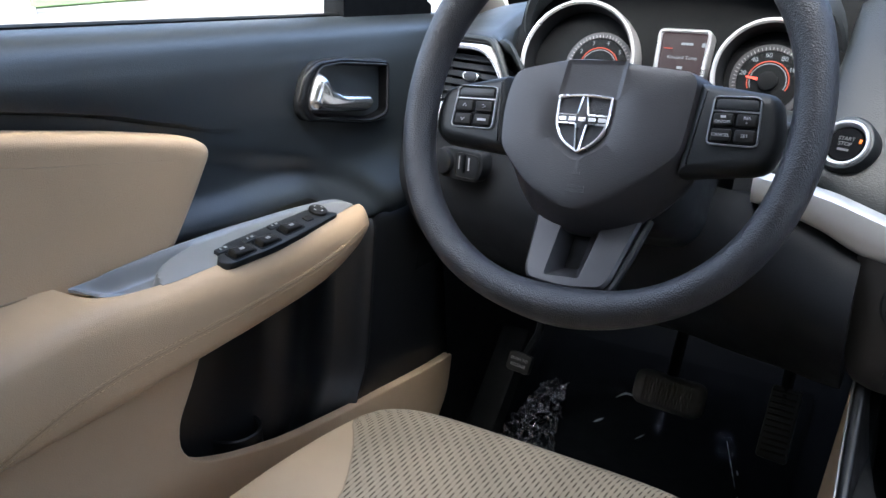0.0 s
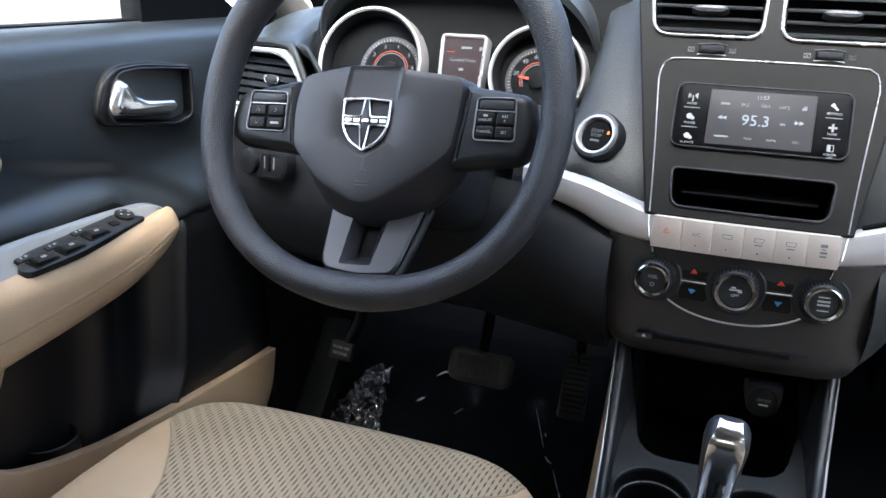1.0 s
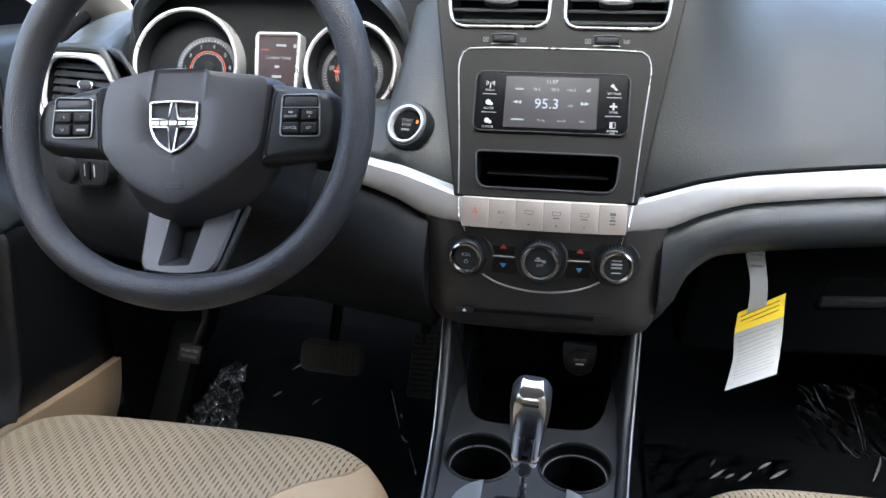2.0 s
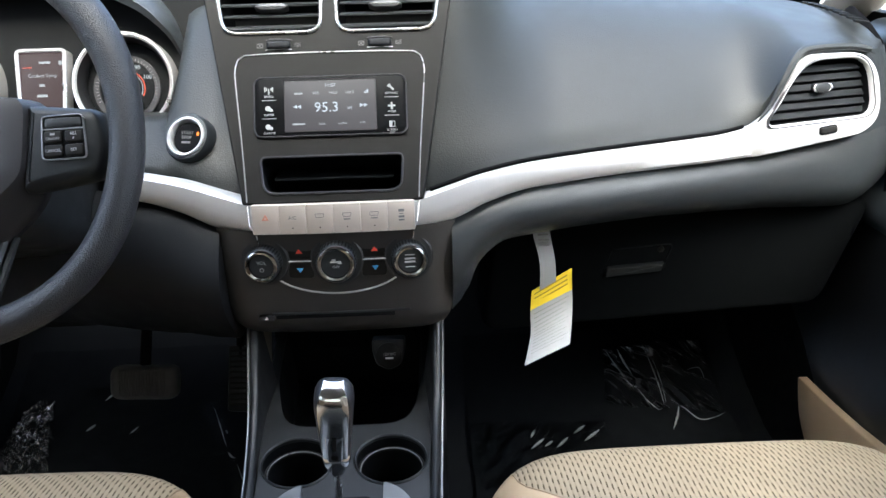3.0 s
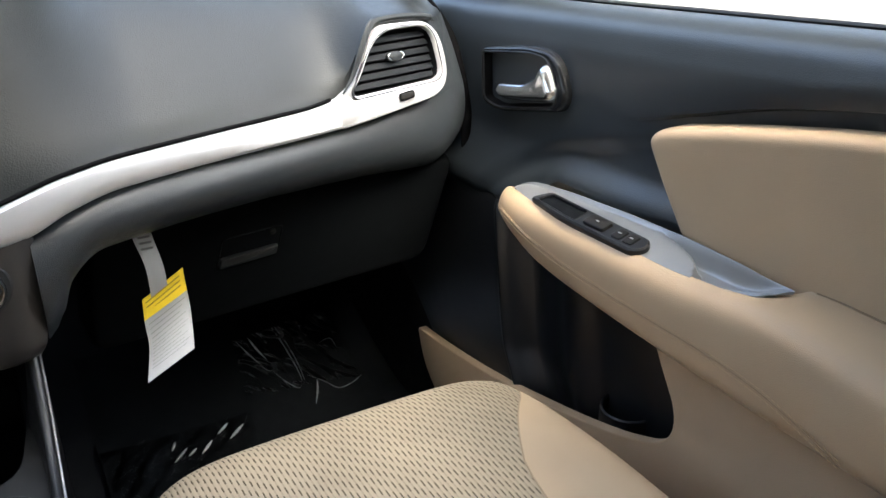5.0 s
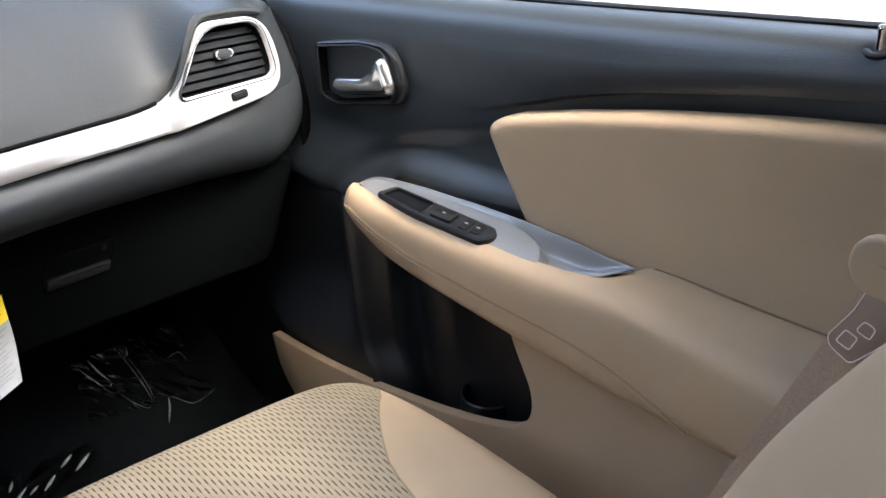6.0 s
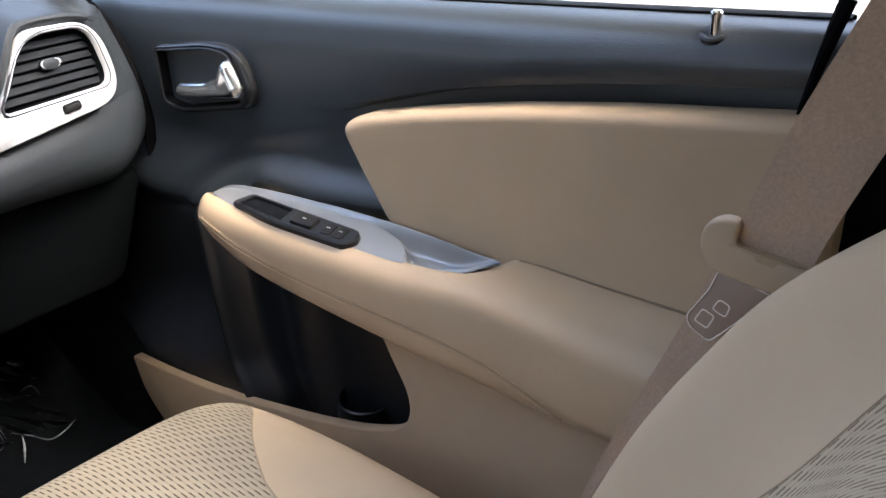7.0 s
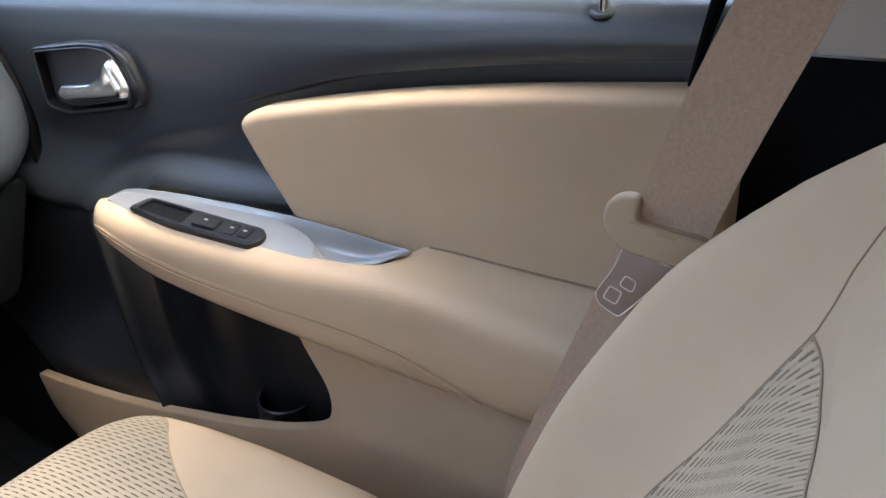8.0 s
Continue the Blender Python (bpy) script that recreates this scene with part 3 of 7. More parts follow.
        for cx, w, n in ((0.020, 0.034, "window_switch"), (0.056, 0.015, "lock_button"), (0.074, 0.015, "lock_button")):
            dpart(n, slab(moved(f0, cx, -0.0025), rrect(w, 0.017, 0.003), 0.004, 0.002, 0.0080 if w > 0.02 else 0.0058), plastic_grey, trim)
            dpart("mark", bars(moved(f0, cx, -0.002, 0.0082 if w > 0.02 else 0.0060), [(0, 0, 0.005, 0.0016)]), soft_mark, trim)
    else:
        f0 = axes((0.6745, 0.753, 0.5895), (0.03, -1, 0.01), (0.95, 0, 0.30))
        base = rounded([V(-0.107, -0.003), V(0.017, -0.0195), V(0.085, -0.020), V(0.094, -0.010), V(0.07, 0.013), V(-0.008, 0.0185), V(-0.079, 0.0235)], [0.010, 0.02, 0.008, 0.008, 0.012, 0.02, 0.010], 4)
        dpart("switch_panel", slab(f0, base, 0.008, 0.002, 0.003), plastic, trim, "black switch panel")
        for cx, cy in ((-0.024, 0.0005), (0.020, -0.0065), (0.060, -0.0085)):
            fs = moved(f0, cx, cy, 0, -5)
            dpart("switch_well", slab(fs, rrect(0.036, 0.018, 0.004), 0.002, 0.0004, 0.0034), plastic_dark, trim, "dark well round the switch")
            dpart("window_switch", slab(fs @ Matrix.Rotation(radians(-9), 4, "Y"), rrect(0.031, 0.0135, 0.0035), 0.007, 0.0025, 0.0075, seg=3), plastic_grey, trim, "grey rocker switch")
            dpart("mark", bars(moved(fs, 0.0, 0, 0.0078), [(0, 0, 0.007, 0.0035)]), dim_mark, trim)
            dpart("side_switch", slab(moved(fs, 0.013, 0.0135), rrect(0.020, 0.008, 0.002), 0.004, 0.0012, 0.0050), plastic, trim)
            dpart("mark", bars(moved(fs, 0.013, 0.0135, 0.0052), [(-0.004, 0.0006, 0.0035, 0.0026), (0.003, 0.0006, 0.0020, 0.0026)]), soft_mark, trim, "white pictogram")
        fs = moved(f0, -0.083, 0.0125)
        dpart("mirror_knob", turned(fs, [(0.0115, 0.002), (0.0115, 0.006), (0.009, 0.0075), (0.004, 0.0072)], 24), plastic_grey, trim, "round mirror adjuster")
        dpart("mark", bars(moved(fs, 0, 0, 0.0074), [(0, 0.006, 0.003, 0.0015), (0, -0.006, 0.003, 0.0015), (0.006, 0, 0.0015, 0.003), (-0.006, 0, 0.0015, 0.003)]), soft_mark, trim)
        dpart("mirror_button", slab(moved(f0, -0.059, 0.006), rrect(0.013, 0.010, 0.002), 0.003, 0.001, 0.0045), plastic_grey, trim)

    # inner release handle in its cup
    lift = 0.0 if s > 0 else 0.008
    near_line = rounded(yz([(y, z + lift) for y, z in ((1.047, 0.742), (0.945, 0.757), (0.895, 0.756), (0.873, 0.741), (0.858, 0.706), (0.868, 0.686), (1.004, 0.661), (1.045, 0.667))]), [0.010, 0.03, 0.02, 0.02, 0.016, 0.014, 0.02, 0.014], 5)
    ring_line = rounded(yz([(y, z + lift) for y, z in ((1.040, 0.737), (0.935, 0.750), (0.900, 0.748), (0.884, 0.733), (0.873, 0.704), (0.882, 0.690), (1.002, 0.667), (1.037, 0.673))]), [0.006, 0.02, 0.014, 0.014, 0.010, 0.009, 0.014, 0.010], 5)
    rings = [lay(at(0.7225), near_line, -0.012), lay(at(0.7225), near_line, -0.004), lay(at(0.7225), [a.lerp(b, 0.2) for a, b in zip(near_line, ring_line)], -0.0005), lay(at(0.7225), [a.lerp(b, 0.5) for a, b in zip(near_line, ring_line)], 0.0012), lay(at(0.7225), ring_line, 0.000), lay(at(0.7225), ring_line, -0.02)]
    near_line = [a.lerp(b, 0.3) for a, b in zip(near_line, ring_line)]
    release = dpart("release_cup", loft(bmesh.new(), rings, ring_closed=True), handle_black, label="black release handle surround", smooth=50)
    bm = bezel(at(0.7225), inset(ring_line, -0.001), 0.0021, 0.006, 0.0018, edge=0.0006)
    dpart("ring", bm, spoke_grey, release, "thin bright ring")
    cup = dpart("cup", dish(at(0.7225), inset(ring_line, 0.001), 0.026, 0.006), gloss_black, release, "dark shiny cup")
    dpart("cup_back", slab(at(0.744), rounded(yz([(1.003, 0.734 + lift), (0.950, 0.737 + lift), (0.948, 0.704 + lift), (1.001, 0.697 + lift)]), 0.003, 3), 0.003, 0.001, 0.003), plastic_warm, release, "grey pivot block in the cup")
    line = [(0.999, 0.693), (0.994, 0.703), (0.933, 0.712), (0.914, 0.725), (0.904, 0.739), (0.893, 0.742), (0.884, 0.731), (0.873, 0.710), (0.876, 0.698), (0.931, 0.688), (0.987, 0.682)]
    crest = [(0.990, 0.693), (0.985, 0.696), (0.930, 0.702), (0.908, 0.708), (0.900, 0.722), (0.893, 0.728), (0.889, 0.722), (0.884, 0.708), (0.886, 0.704), (0.930, 0.698), (0.982, 0.691)]
    soft = [0.008, 0.008, 0.014, 0.014, 0.006, 0.008, 0.012, 0.008, 0.008, 0.012, 0.010]
    a_, b_ = rounded(yz([(y, z + lift) for y, z in line]), soft, 5), rounded(yz([(y, z + lift) for y, z in crest]), 0.003, 5)
    rings = [lay(at(0.722), [a.lerp(b, f) for a, b in zip(a_, b_)], z) for f, z in ((0.15, -0.006), (0.0, -0.001), (0.03, 0.002), (0.15, 0.006), (0.4, 0.0095), (0.75, 0.0118), (1.0, 0.0125))]
    dpart("lever", loft(bmesh.new(), rings, ring_closed=True, caps=True), handle_chrome, release, "chromed release lever with a raised end", smooth=60)

    # lower black panel: a ridge, a hollow behind it
    crest_line = ((0.20, 0.885), (0.284, 0.914), (0.341, 0.942), (0.457, 0.960), (0.552, 0.971))
    rows = []
    for k in range(91):
        d = -0.40 + 0.36 * k / 20 if k < 20 else (-0.04 + 0.08 * (k - 20) / 40 if k < 60 else 0.04 + 0.34 * (k - 60) / 30)
        row = []
        for j in range(30):
            z = 0.557 - 0.357 * j / 29
            y = curve1(crest_line, z) - d
            x = 0.703 if d < 0 else 0.703 + 0.034 * min(1, d / 0.045) ** 1.5
            x += 0.012 * max(0, -d - 0.02) / 0.3
            x -= 0.016 * math.exp(-((d - 0.13) / 0.03) ** 2) + 0.006 * math.exp(-(d / 0.007) ** 2)
            x += 0.020 * max(0.0, (z - 0.542) / 0.015)
            row.append(V(x, y, z))
        rows.append(row)
    dpart("pocket_panel", loft(bmesh.new(), rows), pocket_black, label="black door pocket lining")
    bm = bezel(axes((0.740, 0.725, 0.338), (0, -1, 0), (1, 0, 0.0)), circle(0.036, 28), 0.004, 0.07, edge=0.0015)
    dpart("bottle_ring", bm, satin_black, label="black bottle holder ring")

    # beige lower panel whose upper edge frames the pocket
    low_panel = [(1.190, 0.250), (1.172, 0.190), (1.115, 0.140), (1.02, 0.09), (0.17, 0.07), (0.17, 0.52), (0.40, 0.525), (0.60, 0.535), (0.672, 0.535), (0.633, 0.458), (0.608, 0.418), (0.606, 0.385), (0.628, 0.360), (0.684, 0.336), (0.774, 0.311), (0.905, 0.283), (1.00, 0.267), (1.10, 0.256)]
    if s < 0:
        low_panel = [(y - 0.022 * max(0.0, y - 1.0) / 0.19, z + (0.011 * min(1.0, max(0.0, y - 0.80) / 0.15) if z > 0.2 else 0.0)) for y, z in low_panel]
    outline = rounded(yz(low_panel), [0.005, 0.03, 0.04, 0.05, 0.01, 0.01, 0.01, 0.01, 0.02, 0.02, 0.02, 0.02, 0.02, 0.03, 0.03, 0.03, 0.03, 0.03], 3)
    dpart("lower_panel", slab(at(0.690), outline, 0.014, 0.0025, seg=3), beige_hard, label="beige moulded lower panel")

    # window: seal, glass, frame
    bm = bmesh.new()
    loft(bm, [[V(0.772, y, sill(y) - 0.002), V(0.772, y, sill(y) + 0.002), V(0.778, y, sill(y) + 0.0045), V(0.786, y, sill(y) + 0.002), V(0.786, y, sill(y) - 0.01)] for y in (0.25, 0.5, 0.75, 1.02)])
    dpart("window_seal", bm, plastic_dark, label="black rubber window seal")
    pane = bmesh.new()
    loft(pane, [[V(0.784, y, sill(y)), V(0.772, y, sill(y) + 0.12), V(0.735, y, sill(y) + 0.27), V(0.67, y - 0.02, sill(y) + 0.40)] for y in (0.22, 0.5, 0.75, 1.0)])
    ob = dpart("pane", pane, glass, label="clear side window")
    ob.visible_shadow = False
    # mirror corner at the front and the frame's rear post
    bm = bmesh.new()
    loft(bm, [[V(0.766, y, sill(y) - 0.004), V(0.766, y, sill(y) + h), V(0.80, y, sill(y) + h), V(0.80, y, sill(y) - 0.004)] for y, h in ((1.005, 0.115), (1.02, 0.11), (1.13, 0.06), (1.22, 0.012))], ring_closed=True, caps=True)
    dpart("mirror_corner", bm, plastic_dark, label="black mirror corner trim")
    bm = tube([V(0.782, 0.225, sill(0.22) - 0.03), V(0.770, 0.205, 0.96), V(0.70, 0.17, 1.22)], 0.022, 8)
    dpart("rear_post", bm, plastic_dark, label="black window frame post")
    return door, upper


door_l, upper_l = build_door(-1, "closed driver's door with black and beige trim panel")
door_r, upper_r = build_door(1, "closed passenger door with black and beige trim panel")

# lock pin on the passenger sill
pin = thing("lock_pin", "small bright lock pin in a round collar on the door sill", "lock pin")
f0 = axes((0.7500, 0.338, 0.8172), (0, -1, 0.03), (1, 0, 0.45))
part("collar", turned(f0, [(0.0115, -0.002), (0.0115, 0.0006), (0.0105, 0.0014), (0.0075, 0.0014), (0.006, 0.0003)], 24), satin_black, pin, "black collar")
f1 = axes((0.7500, 0.338, 0.8150), (0, -1, 0), (1, 0, 0))
part("pin", turned(f1, [(0.0042, -0.006), (0.0042, 0.013), (0.0047, 0.0145), (0.0047, 0.0180), (0.0032, 0.0195)], 16), chrome, pin, "bright metal pin")

# B pillar behind the door: black below, pale above
for s in (-1, 1):
    side = "left" if s < 0 else "right"
    sheet("pillar_b_low_" + side, ((s * 0.752, 0.235, 0.05), (s * 0.745, -0.05, 0.05), (s * 0.745, -0.05, 0.796), (s * 0.752, 0.225, 0.794)), plastic_dark, "black lower trim of the pillar", thick=-0.04 * s, category="pillar trim")
    sheet("pillar_b_high_" + side, ((s * 0.748, 0.205, 0.797), (s * 0.742, -0.05, 0.799), (s * 0.665, -0.05, 1.25), (s * 0.665, 0.14, 1.25)), trim_light, "pale upper trim of the pillar", thick=-0.04 * s, category="pillar trim")


# outside mirrors
for s in (-1, 1):
    mirror = thing("door_mirror", "dark outside door mirror housing", "door mirror", group="door mirrors")
    rings = []
    for y, w, h in ((1.16, 0.02, 0.02), (1.14, 0.07, 0.05), (1.09, 0.10, 0.075), (1.03, 0.11, 0.085), (1.00, 0.108, 0.083)):
        rings.append([V(s * (0.93 + p.x), y, 0.925 + p.y) for p in rrect(2 * w, 2 * h, min(w, h) * 0.6, 5)])
    part("housing", loft(bmesh.new(), rings, ring_closed=True, caps=True), plastic, mirror, "dark mirror housing")
    part("mirror_glass", slab(axes((s * 0.93, 0.999, 0.925), (1, 0, 0), (0, 0, 1)), rrect(0.19, 0.14, 0.04), 0.002, 0.0005, 0.001), chrome, mirror, "mirror glass")
    part("foot", tube([V(s * 0.80, 1.10, 0.84), V(s * 0.86, 1.09, 0.86), V(s * 0.90, 1.08, 0.88)], 0.022, 8), plastic, mirror, "dark mirror foot")


# ---- the dashboard ----
dash = thing("dashboard", "black grained dashboard with a satin silver band", "dashboard")
PLAN = ((0.0, 0.862), (0.10, 0.870), (0.20, 0.895), (0.30, 0.925), (0.40, 0.955), (0.50, 0.985), (0.60, 1.012), (0.72, 1.055))
BAND_TOP = ((0.08, 0.673), (0.121, 0.685), (0.158, 0.694), (0.22, 0.701), (0.32, 0.7035), (0.43, 0.7055), (0.46, 0.7085), (0.475, 0.7115))
BAND_LOW = ((0.08, 0.641), (0.125, 0.649), (0.162, 0.663), (0.213, 0.673), (0.32, 0.676), (0.476, 0.679), (0.60, 0.688), (0.66, 0.693))
PAD_LOW = ((0.08, 0.673), (0.121, 0.686), (0.158, 0.6945), (0.22, 0.7015), (0.32, 0.7065), (0.43, 0.708), (0.46, 0.7105), (0.484, 0.7185), (0.502, 0.7395), (0.523, 0.772), (0.543, 0.7880), (0.60, 0.7895), (0.63, 0.784), (0.65, 0.777), (0.71, 0.776))
PAD_HIGH = ((0.12, 0.915), (0.20, 0.890), (0.30, 0.872), (0.45, 0.852), (0.60, 0.832), (0.66, 0.822), (0.71, 0.803))


def plan(x):
    return curve1(PLAN, abs(x))


def stack_y(z):
    return 0.868 + 0.52 * (z - 0.685)


def end_push(a):
    """How far the ends of the dash fall back beside the doors."""
    t = max(0.0, min(1.0, (a - 0.622) / 0.090))
    return 0.082 * t * t


def pad_profile(x, blend=0.13, start=0.13, low=None):
    """The upper dash at one place across the car, from the band up to the screen."""
    a = abs(x)
    ys, zs, zt = plan(a) + 0.004 - 0.006 * math.exp(-((a - 0.500) / 0.036) ** 2) + end_push(a), curve1(PAD_LOW, low or a), curve1(PAD_HIGH, a)
    w = max(0.0, min(1.0, (a - start) / blend))
    w = w * w * (3 - 2 * w)
    far = [(ys + 0.020, zs - 0.012), (ys + 0.003, zs - 0.002), (ys + 0.008, zs + 0.008), (ys + 0.2 * (1.24 - ys), zs + 0.36 * (zt - zs)), (ys + 0.42 * (1.24 - ys), zs + 0.68 * (zt - zs)), (ys + 0.68 * (1.24 - ys), zs + 0.90 * (zt - zs)), (1.24, zt), (1.40, zt), (1.56, zt - 0.01)]
    close = [(stack_y(zs) + 0.03, zs - 0.012), (stack_y(zs) + 0.012, zs - 0.002), (stack_y(zs) + 0.014, zs + 0.008)] + [(stack_y(z) + 0.012, z) for z in (0.75, 0.81, 0.86)] + [(1.02, 0.905), (1.25, 0.915), (1.56, 0.90)]
    return [(c[0] + (f[0] - c[0]) * w, c[1] + (f[1] - c[1]) * w) for c, f in zip(close, far)]


rows = []
for k in range(64):
    x = 0.131 + 0.579 * k / 63
    edge_ = (1 - k / 63) ** 3
    rows.append([p + V(edge_ * (min(0.139, 0.0965 + 0.19 * (p.z - 0.685)) - 0.131), 0, 0) for p in spline([V(x, y, z) for y, z in pad_profile(x, low=x - 0.036 * edge_)], 40)])
bm = loft(bmesh.new(), rows)
ring = [bm.verts.new(p) for p in rows[-1]] + [bm.verts.new(V(0.712, 1.56, 0.45)), bm.verts.new(V(0.712, 1.06, 0.45))]
bm.faces.new(ring)
upper = part("upper_pad", bm, vinyl_soft, dash, "soft black grained upper pad")

# driver's side: lower slope, shelf to the instruments, and the rest of the top
rows = []
for k in range(64):
    x = -0.131 - 0.579 * k / 63
    edge_ = (1 - k / 63) ** 6
    prof = pad_profile(x, 0.04, 0.10, -x - 0.036 * edge_)
    inside = max(0.0, min(1.0, min((-x - 0.176) / 0.02, (0.565 + x) / 0.02)))
    base = [Vector((x, y, z)) for y, z in prof]
    shelf = [Vector((x, y, z)) for y, z in (prof[0], prof[1], prof[2], (plan(x) + 0.045, 0.735), (plan(x) + 0.07, 0.748), (1.02, 0.742), (1.06, 0.735), (1.10, 0.73), (1.12, 0.73))]
    rows.append([p - V(edge_ * (min(0.139, 0.0965 + 0.19 * (p.z - 0.685)) - 0.131), 0, 0) for p in spline([b.lerp(s_, inside) for b, s_ in zip(base, shelf)], 40)])
bm = loft(bmesh.new(), rows)
ring = [bm.verts.new(p) for p in rows[-1]] + [bm.verts.new(V(-0.712, 1.56, 0.45)), bm.verts.new(V(-0.712, 1.06, 0.45))]
bm.faces.new(ring)
part("driver_pad", bm, vinyl_soft, dash, "soft black grained pad below the instruments")

# middle of the dash top behind the stack
bm = loft(bmesh.new(), [[V(x, y, z) for x in (-0.135, -0.07, 0, 0.07, 0.135)] for y, z in ((0.985, 0.885), (1.02, 0.908), (1.25, 0.918), (1.56, 0.90))])
part("centre_top", bm, vinyl_soft, dash, "black grained top above the vents")

# hood over the instruments
arch_in, arch_out = [], []
for k in range(33):
    a = math.pi * (1.04 - 1.08 * k / 32)
    arch_in.append((-0.362 + 0.176 * math.copysign(abs(math.cos(a)) ** 0.75, math.cos(a)), 0.775 + 0.105 * math.copysign(abs(math.sin(a)) ** 0.8, math.sin(a))))
    arch_out.append((-0.362 + 0.184 * math.copysign(abs(math.cos(a)) ** 0.75, math.cos(a)), 0.777 + 0.122 * math.copysign(abs(math.sin(a)) ** 0.8, math.sin(a))))
rings = []
for y0, outl, lift in ((1.14, arch_in, -0.012), (1.05, arch_in, 0.0), (1.034, arch_in, 0.003), (1.030, [((a[0] + b[0]) / 2, (a[1] + b[1]) / 2) for a, b in zip(arch_in, arch_out)], 0.004), (1.036, arch_out, 0.0), (1.06, arch_out, 0.004), (1.14, arch_out, 0.012), (1.35, [(-0.358 + (x + 0.358) * 1.1, 0.77 + (z - 0.77) * 0.75) for x, z in arch_out], 0.0)):
    rings.append([V(x, y0 + 0.5 * max(0.0, 0.84 - z), z + lift) for x, z in outl])
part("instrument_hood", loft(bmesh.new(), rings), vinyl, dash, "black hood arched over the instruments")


def band(s):
    rows = []
    for k in range(46):
        x = 0.078 + (0.397 if s > 0 else 0.147) * k / 45
        zl, zt, y = curve1(BAND_LOW, x), curve1(BAND_TOP, x), plan(x)
        t = max(0.0, min(1.0, (x - 0.27) / 0.20))
        t = t * t * (3 - 2 * t)
        rows.append([V(s * x, y + 0.012, zl - 0.001), V(s * x, y - 0.003 - 0.008 * t, zl), V(s * x, y - 0.0065 - 0.008 * t, zl + 0.004), V(s * x, y - 0.0075 - 0.004 * t, 0.5 * (zl + zt)), V(s * x, y - 0.004, zt - 0.003), V(s * x, y + 0.001, zt), V(s * x, y + 0.014, zt + 0.001)])
    part("silver_band", loft(bmesh.new(), rows), silver, dash, "satin silver trim band")
    if s > 0:
        # black tube stands in for the shade in the groove under the pad
        line = [V(x, plan(x) + 0.0032, curve1(BAND_TOP, x) + 0.0022) for x in [0.10 + 0.368 * k / 39 for k in range(40)]]
        part("pad_groove_shade", tube(line, 0.0024, 8), rubber, dash, "black tube drawn for the shaded groove between the pad and the band", smooth=60)


band(1)
band(-1)


def end_vent(s):
    """The round-cornered vent at the end of the silver band."""
    def q(points):
        return [V((x - 0.574) * 1.037, z - 0.748) for x, z in points]

    f0 = axes((0.574, 1.0045, 0.748), (1, 0.275, 0), (0, 0.22, 1))
    flip = Matrix.Translation((0 if s > 0 else -0.022, 0, 0)) @ Matrix.Diagonal((s, 1, 1, 1))

    def vp(name, bm, mat_, parent, label="", smooth=40):
        bmesh.ops.transform(bm, matrix=flip, verts=bm.verts)
        return part(name, bm, mat_, parent, label, smooth)

    outer = rounded(q([(0.468, 0.6768), (0.651, 0.694), (0.642, 0.7875), (0.541, 0.7895), (0.5225, 0.7635), (0.5040, 0.7345), (0.486, 0.7170), (0.468, 0.7100)]), [0.002, 0.045, 0.042, 0.036, 0.02, 0.02, 0.02, 0.002], 8)
    inner = rounded(q([(0.490, 0.7115), (0.637, 0.714), (0.630, 0.7815), (0.5425, 0.7825)]), [0.012, 0.018, 0.026, 0.034], 8)
    mid_ = V(-0.002, 0.002)
    far_, hole_line = swept(outer, mid_), swept(inner, mid_)

    def ease(v):
        v = max(0.0, min(1.0, v))
        return v * v * (3 - 2 * v)

    def level(pts, z):
        return [f0 @ V(p.x, p.y, z - (0.0052 + 0.0048 * max(0.0, min(1.0, (p.y + 0.0695) / 0.034))) * ease((-0.070 - p.x) / 0.038)) for p in pts]

    bm = loft(bmesh.new(), [level(far_, -0.012), level(far_, 0.0025), level([a.lerp(b, 0.05) for a, b in zip(far_, hole_line)], 0.0048), level([a.lerp(b, 0.55) for a, b in zip(far_, hole_line)], 0.0055), level([a.lerp(b, 0.85) for a, b in zip(far_, hole_line)], 0.0050), level(hole_line, 0.002), level(hole_line, -0.006)], ring_closed=True)
    vent = vp("end_vent", bm, silver, dash, "satin silver vent surround")
    vp("duct", dish(f0, inner, 0.05, 0.004, top=0.0), plastic_dark, vent, "dark duct")
    for k in range(6):
        yy = -0.0265 + 0.0104 * k
        lo, hi = -0.0930 + 0.716 * (yy + 0.036), 0.0655 - 0.12 * (yy + 0.034)
        blade = [V(lo + 0.006, yy - 0.0045), V(hi, yy - 0.0045), V(hi, yy + 0.0035), V(lo + 0.008, yy + 0.0035)]
        fr = moved(f0, 0, 0, -0.009) @ Matrix.Translation((0, yy, 0)) @ Matrix.Rotation(radians(-28), 4, "X") @ Matrix.Translation((0, -yy, 0))
        vp("slat", slab(fr, blade, 0.0022, 0.0008), plastic_low, vent)
    tab = circle(0.0125, 24, 0.0, 0.0, 0.0062)
    vp("tab", slab(moved(f0, -0.003, 0.002), tab, 0.012, 0.0012, -0.0015), plastic, vent, "grey thumb tab")
    for sx in (-1, 1):
        cheek = spline([f0 @ V(-0.003 + sx * 0.0125 * math.cos(a), 0.002 + 0.0062 * math.sin(a), -0.0022) for a in (-0.9, -0.45, 0, 0.45, 0.9)], 12)
        vp("tab_edge", tube(cheek, [0.0004 + 0.0012 * math.sin(math.pi * k / 11) for k in range(12)], 6), chrome_satin, vent, "bright edge of the thumb tab", 60)
    vp("vent_ring", bezel(f0, inset(inner, -0.0036), 0.0011, 0.004, 0.0062, 0.0003), spoke_grey, vent, "thin grey joint round the opening")
    wheel_ = rrect(0.022, 0.007, 0.002)
